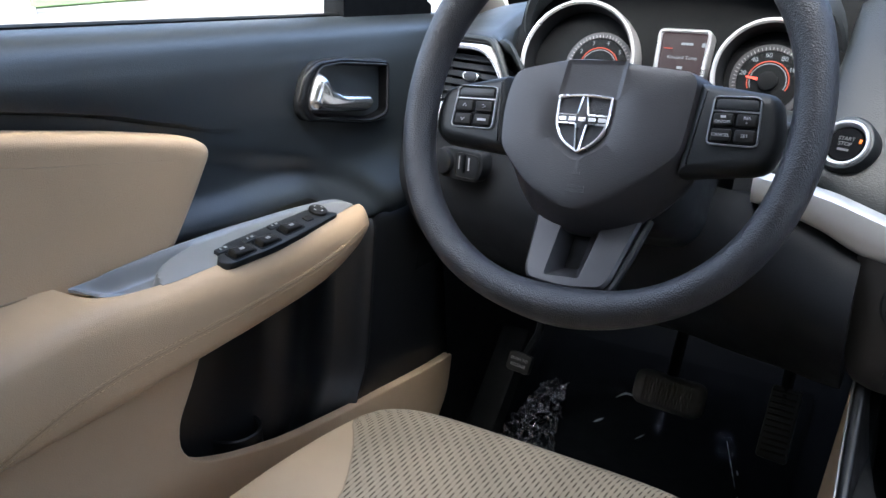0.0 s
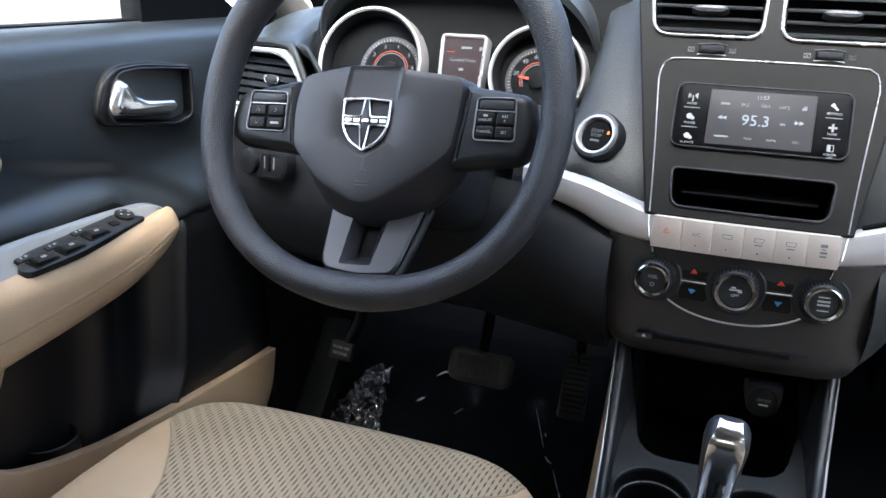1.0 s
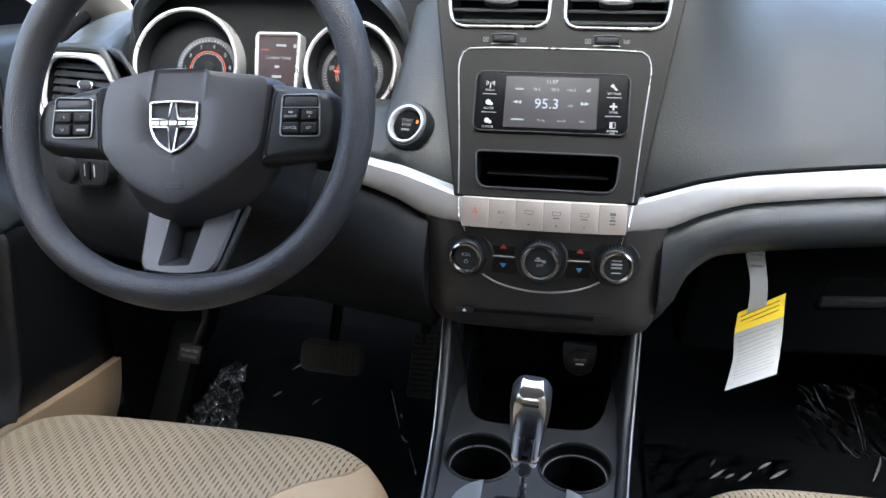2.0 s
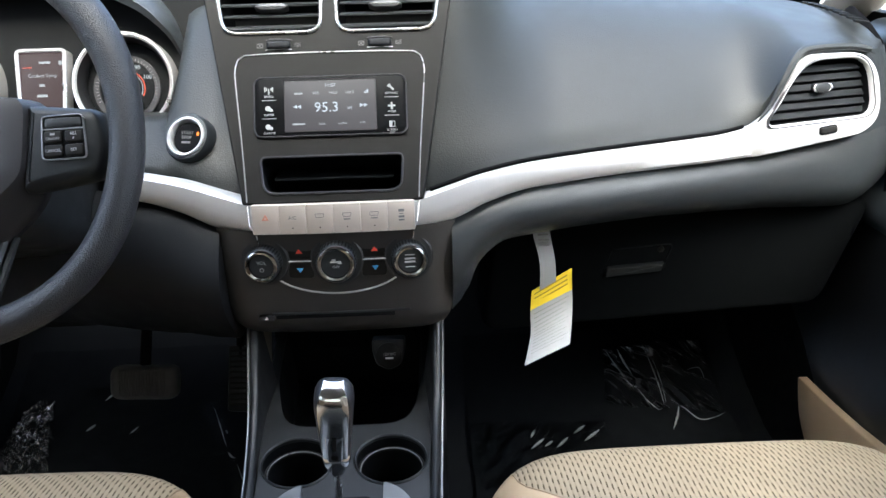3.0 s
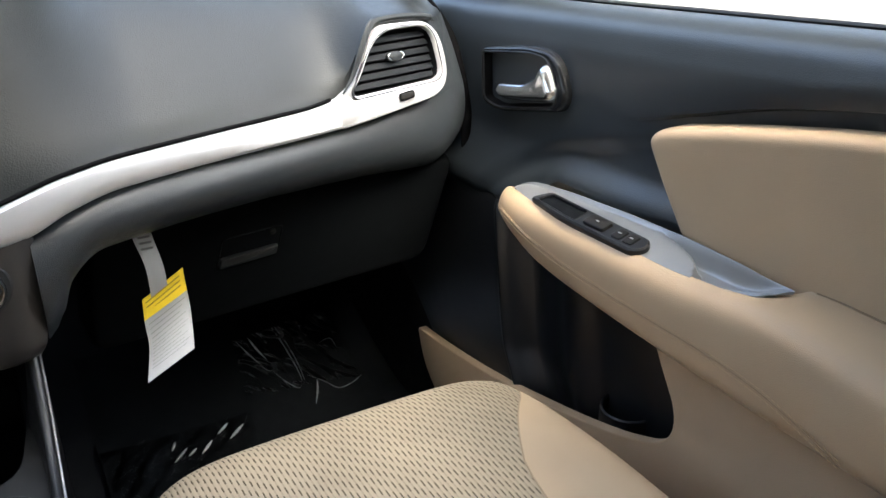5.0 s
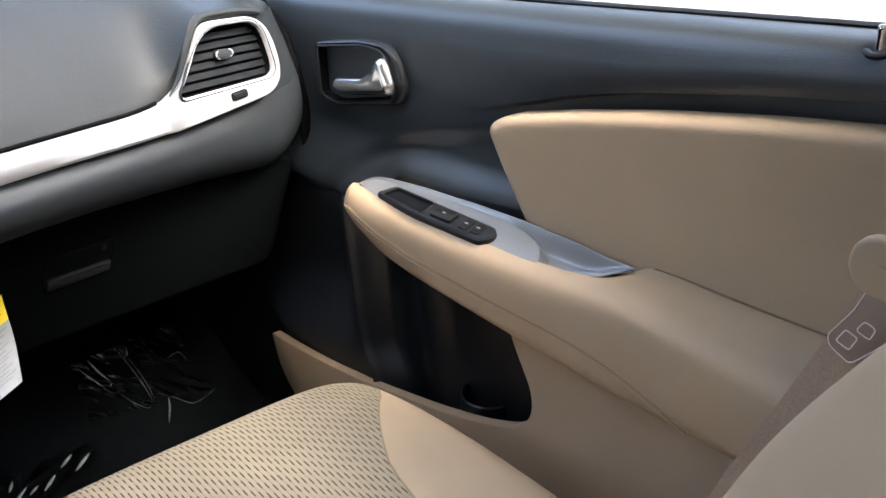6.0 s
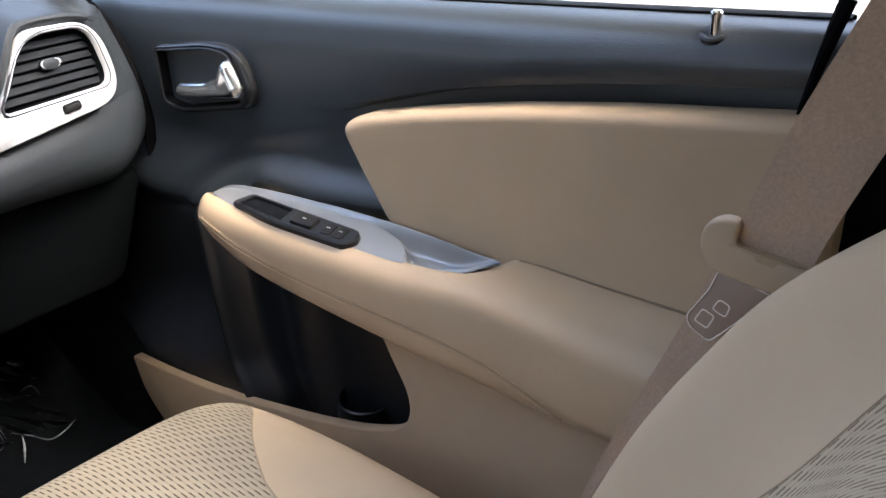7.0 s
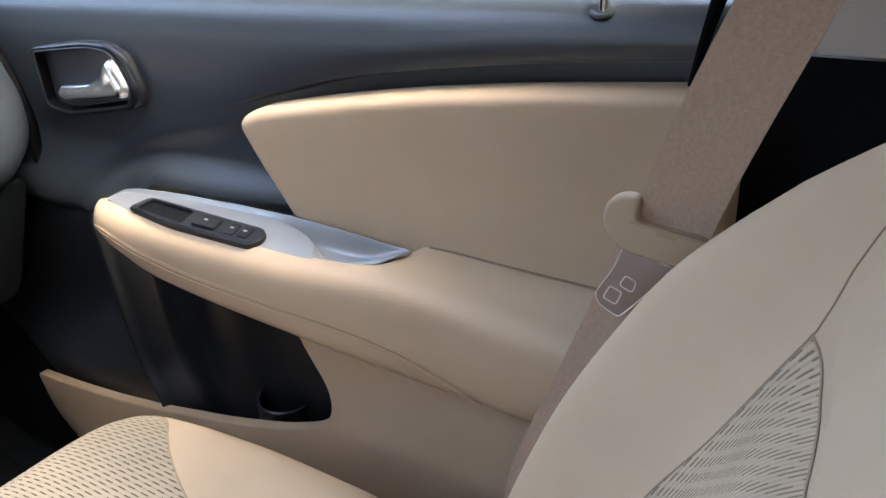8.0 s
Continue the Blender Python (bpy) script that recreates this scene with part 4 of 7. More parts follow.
    vp("thumbwheel", slab(moved(f0, -0.003, -0.0475, turn=4), wheel_, 0.006, 0.0015, 0.0085), plastic_grey, vent, "ribbed vent thumbwheel")
    vp("thumbwheel_slot", bezel(moved(f0, -0.003, -0.0475, turn=4), inset(wheel_, -0.0015), 0.0015, 0.003, 0.0075, 0.0003), plastic_dark, vent)
    lip = spline([V((x - 0.574) * 1.037, z - 0.748, 0) for x, z in ((0.480, 0.718), (0.499, 0.7365), (0.518, 0.766), (0.5375, 0.7915), (0.563, 0.7965), (0.606, 0.7955), (0.634, 0.7905))], 30)
    vp("vent_lip", tube([f0 @ V(p.x, p.y, 0.001) for p in lip], [0.0010 + 0.0036 * min(1.0, k / 9) for k in range(30)], 8), vinyl_soft, vent, "black padded lip round the vent")
    return vent


end_vent(1)
end_vent(-1)

# rounded ends of the dash beside the doors
for s in (-1, 1):
    rows = []
    for k in range(13):
        x = 0.632 + 0.080 * k / 12
        z0, z1 = curve1(BAND_LOW, x) - 0.004, curve1(PAD_LOW, x) + 0.010
        y0, y1 = plan(x) - 0.001 + 0.3 * end_push(x), plan(x) + 0.010 + end_push(x)
        rows.append([V(s * x, y0 + (y1 - y0) * f - 0.004 * math.sin(math.pi * f) * min(1.0, k / 6), z0 + (z1 - z0) * f) for f in [j / 10 for j in range(11)]])
    # paler copy of the pad's vinyl, so that the end looks lit
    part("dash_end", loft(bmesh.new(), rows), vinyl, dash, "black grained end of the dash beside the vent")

# black strip that paints the shaded gap between the dash and each door
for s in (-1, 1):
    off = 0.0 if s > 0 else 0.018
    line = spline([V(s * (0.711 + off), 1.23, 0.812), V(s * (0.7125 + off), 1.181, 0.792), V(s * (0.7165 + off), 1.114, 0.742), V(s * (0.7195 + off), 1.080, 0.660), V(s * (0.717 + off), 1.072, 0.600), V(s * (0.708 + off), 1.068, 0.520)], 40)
    part("gap_shade", tube([p + V(s * 0.002, 0.010, 0) for p in line], [0.0095 * min(1.0, (40 - k) / 14) for k in range(40)], 10), rubber, dash, "black strip drawn for the shaded gap beside the door")

# small screen outlet at the far end of the dash top
bm = bmesh.new()
for k in range(9):
    c = V(0.656 - 0.001 * k, 1.100 + 0.0165 * k, 0.8135 + 0.0125 * (1 - (1 - k / 9) ** 2))
    slab(axes(c, (1, 0, -0.15), (0, 1, 0.1)), rrect(0.020, 0.008, 0.002), 0.003, 0.0005, 0.0018, bm=bm, seg=1)
part("screen_outlet", bm, plastic_dark, dash, "black slotted side screen outlet")

# lower roll below the band
LOW_EDGE = ((0.12, 0.525), (0.138, 0.545), (0.155, 0.585), (0.19, 0.606), (0.30, 0.608), (0.50, 0.598), (0.65, 0.582), (0.71, 0.575))
for s, name, lab in ((1, "lower_roll", "black grained roll over the glove box"), (-1, "knee_roll", "black knee bolster roll")):
    rows = []
    for k in range(60):
        x = 0.122 + 0.588 * k / 59
        y, zl, ze = plan(x), curve1(BAND_LOW, x), curve1(LOW_EDGE, x)
        if s < 0:
            ze = curve1(((0.12, 0.50), (0.16, 0.50), (0.5, 0.495), (0.71, 0.50)), x)
        h = zl - ze
        push = 0.012 if s > 0 else 0.03
        back = end_push(x) if s > 0 else 0.0
        top_in = 0.004 * max(0.0, min(1.0, (0.66 - x) / 0.05))
        rows.append(spline([V(s * x, yy + back * f, zz) for yy, zz, f in ((y + 0.012, zl + 0.002, 0.3), (y - 0.001 + top_in, zl - 0.001, 0.3), (y - push * 0.85, zl - 0.25 * h, 0.34), (y - push * 1.05, zl - 0.48 * h, 0.43), (y - push * 0.4, zl - 0.70 * h, 0.55), (y + 0.014, zl - 0.9 * h, 0.7), (y + 0.035, ze, 0.8), (y + 0.08, ze - 0.003, 0.8), (1.2, ze + 0.01, 0.0))], 26))
    bm = loft(bmesh.new(), rows)
    bm.faces.new([bm.verts.new(p) for p in rows[0]])
    # the passenger roll takes that paler vinyl too, light put into its colour
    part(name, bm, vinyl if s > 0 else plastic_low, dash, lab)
# covers under the dash
bm = loft(bmesh.new(), [[V(x, y, z) for x in (-0.60, -0.4, -0.13)] for y, z in ((0.99, 0.492), (1.02, 0.470), (1.10, 0.465), (1.40, 0.55))])
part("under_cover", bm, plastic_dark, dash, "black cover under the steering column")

# glove box
glove = thing("glove_box", "closed black glove box lid under the dashboard", "glove box")
lid = rounded([V(-0.26, -0.10), V(0.25, -0.10), V(0.27, 0.09), V(-0.25, 0.09)], 0.03)
fg = axes((0.43, 1.078, 0.50), (1, 0.10, 0), (0, -0.32, 1))
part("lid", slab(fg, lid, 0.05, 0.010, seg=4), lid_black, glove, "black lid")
pull = rounded([V(-0.098, -0.012), V(-0.010, -0.008), V(-0.004, 0.038), V(-0.090, 0.036)], 0.006)
part("latch_frame", bezel(fg, pull, 0.002, 0.004, 0.0015), plastic_dark, glove, "black latch surround")
part("latch", slab(moved(fg, 0, 0), rounded([V(-0.094, -0.010), V(-0.014, -0.006), V(-0.012, 0.008), V(-0.092, 0.006)], 0.003), 0.006, 0.003, 0.006), plastic, glove, "black latch paddle")
part("lock", turned(moved(fg, -0.020, 0.030), [(0.0045, -0.002), (0.0045, 0.002), (0.003, 0.003)], 16), plastic_grey, glove, "small lock barrel")

# hanging paper tag
tag = thing("paper_tag", "white paper tag with a yellow head hanging under the dashboard", "tag")


def ribbon(path_l, path_r, n=14, thick=0.0004):
    a, b = spline(path_l, n), spline(path_r, n)
    bm = bmesh.new()
    rows = [[p.lerp(q, j / 5) for j in range(6)] for p, q in zip(a, b)]
    off = V(0, thick, 0)
    loft(bm, rows)
    loft(bm, [[p + off for p in r] for r in rows])
    return bm


part("strap", ribbon([V(0.224, 1.000, 0.606), V(0.226, 0.985, 0.585), V(0.232, 0.967, 0.555), V(0.232, 0.962, 0.515)], [V(0.247, 1.000, 0.606), V(0.247, 0.985, 0.585), V(0.251, 0.967, 0.555), V(0.252, 0.962, 0.520)]), paper, tag, "white paper strap", smooth=60)
part("head", ribbon([V(0.2225, 0.965, 0.5195), V(0.2212, 0.960, 0.509), V(0.2198, 0.955, 0.498)], [V(0.2710, 0.965, 0.548), V(0.2706, 0.961, 0.536), V(0.2702, 0.955, 0.524)], 6), yellow, tag, "yellow printed head", smooth=60)
part("sheet", ribbon([V(0.2198, 0.9550, 0.498), V(0.2185, 0.944, 0.489), V(0.2160, 0.924, 0.480), V(0.2015, 0.870, 0.4695)], [V(0.2702, 0.9550, 0.524), V(0.2690, 0.944, 0.509), V(0.2660, 0.930, 0.4945), V(0.2590, 0.902, 0.478)]), paper, tag, "white printed sheet", smooth=60)
bm = bmesh.new()
for k in range(12):
    t = 0.10 + 0.065 * k
    ll, rr_ = spline([V(0.2198, 0.9550, 0.498), V(0.2185, 0.944, 0.489), V(0.2160, 0.924, 0.480), V(0.2015, 0.870, 0.4695)], 60), spline([V(0.2702, 0.9550, 0.524), V(0.2690, 0.944, 0.509), V(0.2660, 0.930, 0.4945), V(0.2590, 0.902, 0.478)], 60)
    i0 = int(59 * t)
    e = 1 - 0.25 * ((k * 7) % 5) / 5
    a, b = ll[i0].lerp(rr_[i0], 0.08), ll[i0].lerp(rr_[i0], 0.08 + 0.84 * e)
    d, u = V(0, -0.0004, 0.0005), (ll[i0 - 1] - ll[i0]) * 0.55
    bm.faces.new([bm.verts.new(p) for p in (a + d, b + d, b + d + u, a + d + u)])
part("print", bm, ink, tag, "grey lines of small print", smooth=0)
bm = bmesh.new()
for k in range(3):
    a, b = V(0.2250, 0.9625 - 0.0016 * k, 0.5155 - 0.005 * k), V(0.2650, 0.9625 - 0.0016 * k, 0.5395 - 0.005 * k)
    d, u = V(0, -0.0009, 0), V(0, 0, 0.0016)
    bm.faces.new([bm.verts.new(p) for p in (a + d, b + d, b + d + u, a + d + u)])
part("heading", bm, material("ochre_print", (0.35, 0.24, 0.02), 0.6), tag, "dark heading on the yellow head", smooth=0)
bm = bmesh.new()
for k in range(5):
    a, b = V(0.2305, 0.9905 - 0.005 * k, 0.596 - 0.005 * k), V(0.2435, 0.9905 - 0.005 * k, 0.596 - 0.005 * k)
    d, u = V(0, -0.0015, 0), V(0, 0, 0.0026)
    bm.faces.new([bm.verts.new(p) for p in (a + d, b + d, b + d + u, a + d + u)])
part("code_print", bm, ink, tag, "grey printed code on the strap", smooth=0)


# ---- the centre stack ----
STACK = axes((0, 0.868, 0.685), (1, 0, 0), (0, 0.52, 1))
stack = thing("centre_stack", "charcoal centre stack with vents, radio and climate controls", "centre stack")


def vent_line(s):
    pts = [V(0.0085 * s, 0.262), V(0.0105 * s, 0.172), V(0.109 * s, 0.172), V(0.122 * s, 0.262)]
    return rounded(pts if s > 0 else pts[::-1], 0.014, 5)


cubby_line = rounded([V(-0.073, 0.036), V(-0.070, -0.001), V(0.070, -0.001), V(0.073, 0.036)], [0.006, 0.012, 0.012, 0.006], 5)
face = rounded([V(-0.093, -0.012), V(0.093, -0.012), V(0.140, 0.262), V(-0.140, 0.262)], [0.002, 0.002, 0.02, 0.02], 4)
part("face", plate(STACK, face, [vent_line(1), vent_line(-1), cubby_line], 0.05, 0.0), plastic_grey, stack, "charcoal stack face")
panel = rounded([V(-0.0885, -0.010), V(0.0885, -0.010), V(0.100, 0.130), V(0.094, 0.147), V(-0.094, 0.147), V(-0.100, 0.130)], [0.002, 0.002, 0.02, 0.014, 0.014, 0.02], 5)
side_ = [V(0.0883, -0.0095), V(0.0925, 0.05), V(0.0985, 0.118), V(0.0985, 0.133), V(0.0930, 0.1445), V(0.080, 0.1468), V(0.04, 0.1478)]
line = side_ + [V(-p.x, p.y) for p in side_[::-1]]
part("chrome_line", tube([STACK @ V(p.x, p.y, 0.0006) for p in spline(line, 60)], 0.0007, 6), hoop_silver, stack, "thin chrome outline")

for s in (-1, 1):
    line = vent_line(s)
    v = part("centre_vent", bezel(STACK, inset(line, -0.0034), 0.0034, 0.006, 0.003, 0.0012), chrome_satin, stack, "bright vent frame")
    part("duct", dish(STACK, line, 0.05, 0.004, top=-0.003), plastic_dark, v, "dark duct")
    for k in range(6):
        yy = 0.180 + 0.0125 * k
        w0, w1 = 0.0115, 0.1085 + 0.0125 * (yy - 0.172) / 0.09
        blade = [V(s * w0, yy - 0.004), V(s * w1, yy - 0.004), V(s * w1, yy + 0.004), V(s * w0, yy + 0.004)]
        fr = STACK @ Matrix.Translation((0, yy, -0.006)) @ Matrix.Rotation(radians(-55), 4, "X") @ Matrix.Translation((0, -yy, 0))
        part("slat", slab(fr, blade if s > 0 else blade[::-1], 0.002, 0.0007), plastic, v)
    part("tab", slab(moved(STACK, s * 0.060, 0.199), rounded([V(-0.019, 0), V(-0.011, -0.0036), V(0.011, -0.0036), V(0.019, 0), V(0.011, 0.0036), V(-0.011, 0.0036)], 0.003), 0.012, 0.0016, 0.002), spoke_grey, v, "silver thumb tab")
    fw_ = moved(STACK, s * 0.053, 0.1565)
    tw = rrect(0.025, 0.0090, 0.003)
    part("thumbwheel", slab(fw_, tw, 0.004, 0.0030, 0.0045, seg=3), plastic_low, stack, "black vent thumbwheel")
    for up_ in (-1, 1):
        part("thumbwheel_edge", tube([fw_ @ V(0.0135 * u, up_ * 0.0052 + 0.0012 * (1 - u * u), 0.0012) for u in (-1, -0.6, -0.2, 0.2, 0.6, 1)], 0.0006, 6), frame_grey if up_ < 0 else spoke_grey, stack, "bright edge of the thumbwheel")
    fi_ = moved(fw_, -0.0195, 0)
    part("closed_mark", bezel(fi_, rrect(0.0064, 0.0050, 0.0006, 1), 0.0006, 0.0004, 0.0003, 0.0001), faint_mark, stack, "closed vent pictogram")
    part("closed_cross", bars(moved(fi_, 0, 0, turn=38), [(0, 0, 0.0062, 0.0006), (0, 0, 0.0006, 0.0048)]), faint_mark, stack)
    for k in (-1, 0, 1):
        part("open_mark", tube([moved(fw_, 0.0195, 0) @ V(0.0011 * (j - 3), 0.0017 * k + 0.0006 * math.sin(j * 1.5), 0.0002) for j in range(7)], 0.0003, 4), faint_mark, stack, "open vent pictogram")

# radio
radio = thing("radio", "touch screen radio lit with a station frequency", "radio")
rline = rrect(0.157, 0.062, 0.008, 5, 0, 0.0895)
part("bezel", slab(STACK, rline, 0.01, 0.002, 0.0035), gloss_black, radio, "gloss black radio face")
part("outline", bezel(STACK, inset(rline, -0.0012), 0.0014, 0.003, 0.0032, 0.0004), spoke_grey, radio, "thin grey outline")
part("screen", slab(STACK, rrect(0.095, 0.054, 0.001, 2, 0, 0.0890), 0.002, 0.0003, 0.0042), screen_glow, radio, "dim lit screen")
ft = moved(STACK, 0, 0, 0.0044)
lettering("frequency", "95.3", 0.0150, moved(ft, -0.004, 0.087), text_glow, radio, "lit station frequency")
lettering("clock", "11:57", 0.0052, moved(ft, 0.0, 0.1105), text_glow, radio, "lit clock")
for tx, px in (("88.8", -0.034), ("94.5", -0.016), ("102.5", 0.002), ("104.3", 0.019)):
    if tx == "88.8":
        part("preset", bars(moved(ft, px + 0.001, 0.1025), [(0, 0, 0.0085, 0.0018)]), small_glow, radio)
    else:
        lettering("preset", tx, 0.0042, moved(ft, px + 0.001, 0.1025), small_glow, radio)
part("signal", bars(ft, [(0.036, 0.1022, 0.001, 0.002), (0.0375, 0.1027, 0.001, 0.003), (0.039, 0.1032, 0.001, 0.004)]), text_glow, radio)
for sx in (-1, 1):
    bm = bmesh.new()
    for k in range(2):
        cx = sx * 0.0345 + k * 0.0042 - 0.002
        slab(ft, [V(cx + sx * 0.002, 0.0885), V(cx - sx * 0.002, 0.0905), V(cx - sx * 0.002, 0.0865)], 0.0004, 0.0001, 0.0003, bm=bm, seg=1)
    part("seek_arrow", bm, text_glow, radio, "lit seek arrows")
lettering("waveband", "FM", 0.004, moved(ft, 0.020, 0.0855), text_glow, radio, "lit waveband")
part("soft_keys", bars(ft, [(-0.033, 0.070, 0.013, 0.0016)]), small_glow, radio, "small lit word")
for tx, px in (("tune", -0.009), ("audio", 0.012), ("info", 0.033)):
    lettering("soft_key", tx, 0.0040, moved(ft, px, 0.070), small_glow, radio)
for sx, names in ((-1, ("RADIO", "PLAYER", "CLIMATE")), (1, ("SETTINGS", "MORE", "SCREEN OFF"))):
    for k, word in enumerate(names):
        yy = 0.1065 - 0.0195 * k
        fx = moved(STACK, sx * 0.0635, yy, 0.0038)
        if word == "MORE":
            part("icon", bars(fx, [(0, 0, 0.0075, 0.0018), (0, 0, 0.0018, 0.0075)]), soft_mark, radio)
        elif word == "RADIO":
            part("icon", bars(fx, [(0, -0.001, 0.001, 0.006), (-0.0025, 0.0015, 0.001, 0.003), (0.0025, 0.0015, 0.001, 0.003), (-0.004, 0.0015, 0.0008, 0.005), (0.004, 0.0015, 0.0008, 0.005)]), soft_mark, radio)
        elif word == "SCREEN OFF":
            part("icon", bars(fx, [(-0.0015, 0, 0.003, 0.006)]), soft_mark, radio)
            part("icon_rim", bezel(fx, rrect(0.006, 0.0065, 0.0005, 1), 0.0006, 0.0004, 0.0003, 0.0001), soft_mark, radio)
        elif word == "SETTINGS":
            part("icon", bars(moved(fx, 0, 0, turn=-45), [(0, 0, 0.007, 0.002), (-0.003, 0, 0.0025, 0.0035)]), soft_mark, radio)
        else:
            part("icon", slab(fx, circle(0.0028, 14, -0.001, 0.0005), 0.0006, 0.0001, 0.0003, seg=1), soft_mark, radio)
            part("icon_dot", slab(fx, circle(0.0018, 12, 0.0022, -0.0012), 0.0006, 0.0001, 0.0004, seg=1), soft_mark, radio)
        for j, line in enumerate(word.split()):
            lettering("caption", line, 0.0031, moved(fx, 0, -0.0062 - 0.003 * j), soft_mark, radio)
        if k < 2:
            part("divider", bars(moved(STACK, sx * 0.0635, yy - 0.0102, 0.0037), [(0, 0, 0.015, 0.0006)]), dim_mark, radio)

# open tray under the radio
cub = thing("storage_tray", "empty black open tray under the radio", "tray")
part("rim", bezel(STACK, inset(cubby_line, -0.0018), 0.0022, 0.003, 0.002, 0.0006), spoke_grey, cub, "thin bright rim")
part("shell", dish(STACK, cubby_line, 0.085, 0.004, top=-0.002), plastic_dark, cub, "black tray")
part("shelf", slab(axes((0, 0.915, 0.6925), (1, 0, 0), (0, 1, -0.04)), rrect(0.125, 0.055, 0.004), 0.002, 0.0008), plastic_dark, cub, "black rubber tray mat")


# strip of buttons across the silver band, and the panel of knobs below
def bulge(x, w=0.13):
    return -0.008 * (1 - min(1.0, (x / w) ** 2))


for k in range(6):
    x0 = -0.0695 + 0.0278 * k
    f0 = axes((x0, 0.8615 + bulge(x0), 0.6595), (1, 0.13 * x0 / 0.13, 0), (0, 0.12, 1))
    b = part("stack_button", slab(f0, rounded([V(-0.01375, -0.0150), V(0.01375, -0.0150), V(0.01375, 0.0155), V(-0.01375, 0.0155)], 0.0008, 2), 0.012, 0.0005, 0.002), silver_warm, stack, "satin silver push button")
    fm = moved(f0, 0, 0.0, 0.0022)
    if k == 0:
        for r, zz in ((0.0042, 0.0), (0.0026, 0.0)):
            tri = [V(r * math.sin(a), 0.002 + r * math.cos(a)) for a in (0, -2.094, 2.094)]
            part("hazard_mark", bezel(fm, tri, 0.0006, 0.0003, 0.0002, 0.0001), orange_mark, b, "red warning triangle")
    elif k == 1:
        lettering("caption", "A/C", 0.0052, moved(fm, 0, 0.002), ink, b)
    elif k == 5:
        part("mark", bars(fm, [(0, 0.006, 0.006, 0.003), (0, 0.0025, 0.004, 0.0012), (0, -0.0005, 0.006, 0.0022), (0, -0.004, 0.006, 0.0016)]), ink, b)
    else:
        part("mark", bezel(moved(fm, 0, 0.004), rounded([V(-0.004, -0.0022), V(0.004, -0.0022), V(0.0048, 0.0022), V(-0.0048, 0.0022)], 0.001, 2), 0.0006, 0.0003, 0.0002, 0.0001), ink, b)
        if k != 2:
            part("caption", bars(moved(fm, 0, -0.0005), [(0, 0, 0.007, 0.0012)]), ink, b)
    if 0 < k < 5:
        part("pilot", turned(moved(fm, 0, -0.0085), [(0.0007, -0.0003), (0.0007, 0.0002)], 10), plastic_dark, b)

rows = []
for j in range(22):
    t = j / 21
    z = 0.6435 - 0.143 * t
    y0 = curve1(((0.0, 0.8655), (0.35, 0.868), (0.70, 0.872), (0.85, 0.884), (0.93, 0.905), (1.0, 0.96)), t)
    hw = curve1(((0.0, 0.126), (0.5, 0.124), (0.75, 0.119), (0.88, 0.110), (1.0, 0.095)), t)
    row = []
    for i in range(25):
        u = -1 + i / 12
        x = hw * u
        row.append(V(x, y0 + bulge(x) + 0.020 * max(0, abs(u) - 0.88) ** 1.0 * 4, z + (0.006 * u * u if t < 0.08 else 0)))
    rows.append(row)
lower = part("climate_panel", loft(bmesh.new(), rows), plastic_warm, stack, "charcoal climate control panel")


def knob(x, r, z=0.612):
    f0 = axes((x, 0.8665 + bulge(x), z), (1, 0.1 * x / 0.1, 0), (0, 0.08, 1))
    k = part("knob", turned(f0, [(r + 0.007, -0.004), (r + 0.007, 0.0008), (r + 0.005, 0.0020), (r + 0.002, 0.0015), (r, 0.002), (r - 0.0006, 0.016), (r - 0.002, 0.018), (r - 0.004, 0.0182), (r - 0.0045, 0.016), (0.002, 0.0165)], 40), plastic, stack, "black rotary knob")
    part("ring", turned(f0, [(r - 0.0015, 0.0165), (r - 0.0022, 0.0188), (r - 0.0038, 0.0196), (r - 0.0060, 0.0190), (r - 0.0066, 0.0160)], 40, caps=False), ring_grey, k, "chrome ring")
    bm = bmesh.new()
    for i in range(36):
        a = 2 * math.pi * i / 36
        c = moved(f0, (r - 0.0002) * math.cos(a), (r - 0.0002) * math.sin(a), 0.0, turn=math.degrees(a))
        slab(c, [V(-0.0006, -0.0007), V(0.0006, -0.0007), V(0.0006, 0.0007), V(-0.0006, 0.0007)], 0.011, 0.0002, 0.015, bm=bm, seg=1)
    part("grip", bm, plastic_dark, k, "fine black knurling", smooth=0)
    return k, moved(f0, 0, 0, 0.0167)


kl, fm = knob(-0.0755, 0.0190)
lettering("caption", "VOL", 0.0052, moved(fm, 0, 0.003), dim_mark, kl)
part("mark", bezel(moved(fm, 0, -0.0045), circle(0.0022, 16), 0.0006, 0.0003, 0.0002, 0.0001), dim_mark, kl)
kc, fm = knob(0.0, 0.0212, 0.6125)
part("mark", bars(fm, [(0, 0.002, 0.011, 0.0016), (-0.002, 0.0042, 0.004, 0.0016), (0.004, 0.0005, 0.004, 0.0014)]), dim_mark, kc)
lettering("caption", "OFF", 0.0042, moved(fm, 0, -0.0035), dim_mark, kc)
kr, fm = knob(0.0755, 0.0190)
part("mark", bars(fm, [(0, 0.0065, 0.010, 0.0010), (0, 0.0025, 0.011, 0.0018), (0, -0.001, 0.011, 0.0018), (0, -0.0065, 0.010, 0.0010)]), dim_mark, kr)
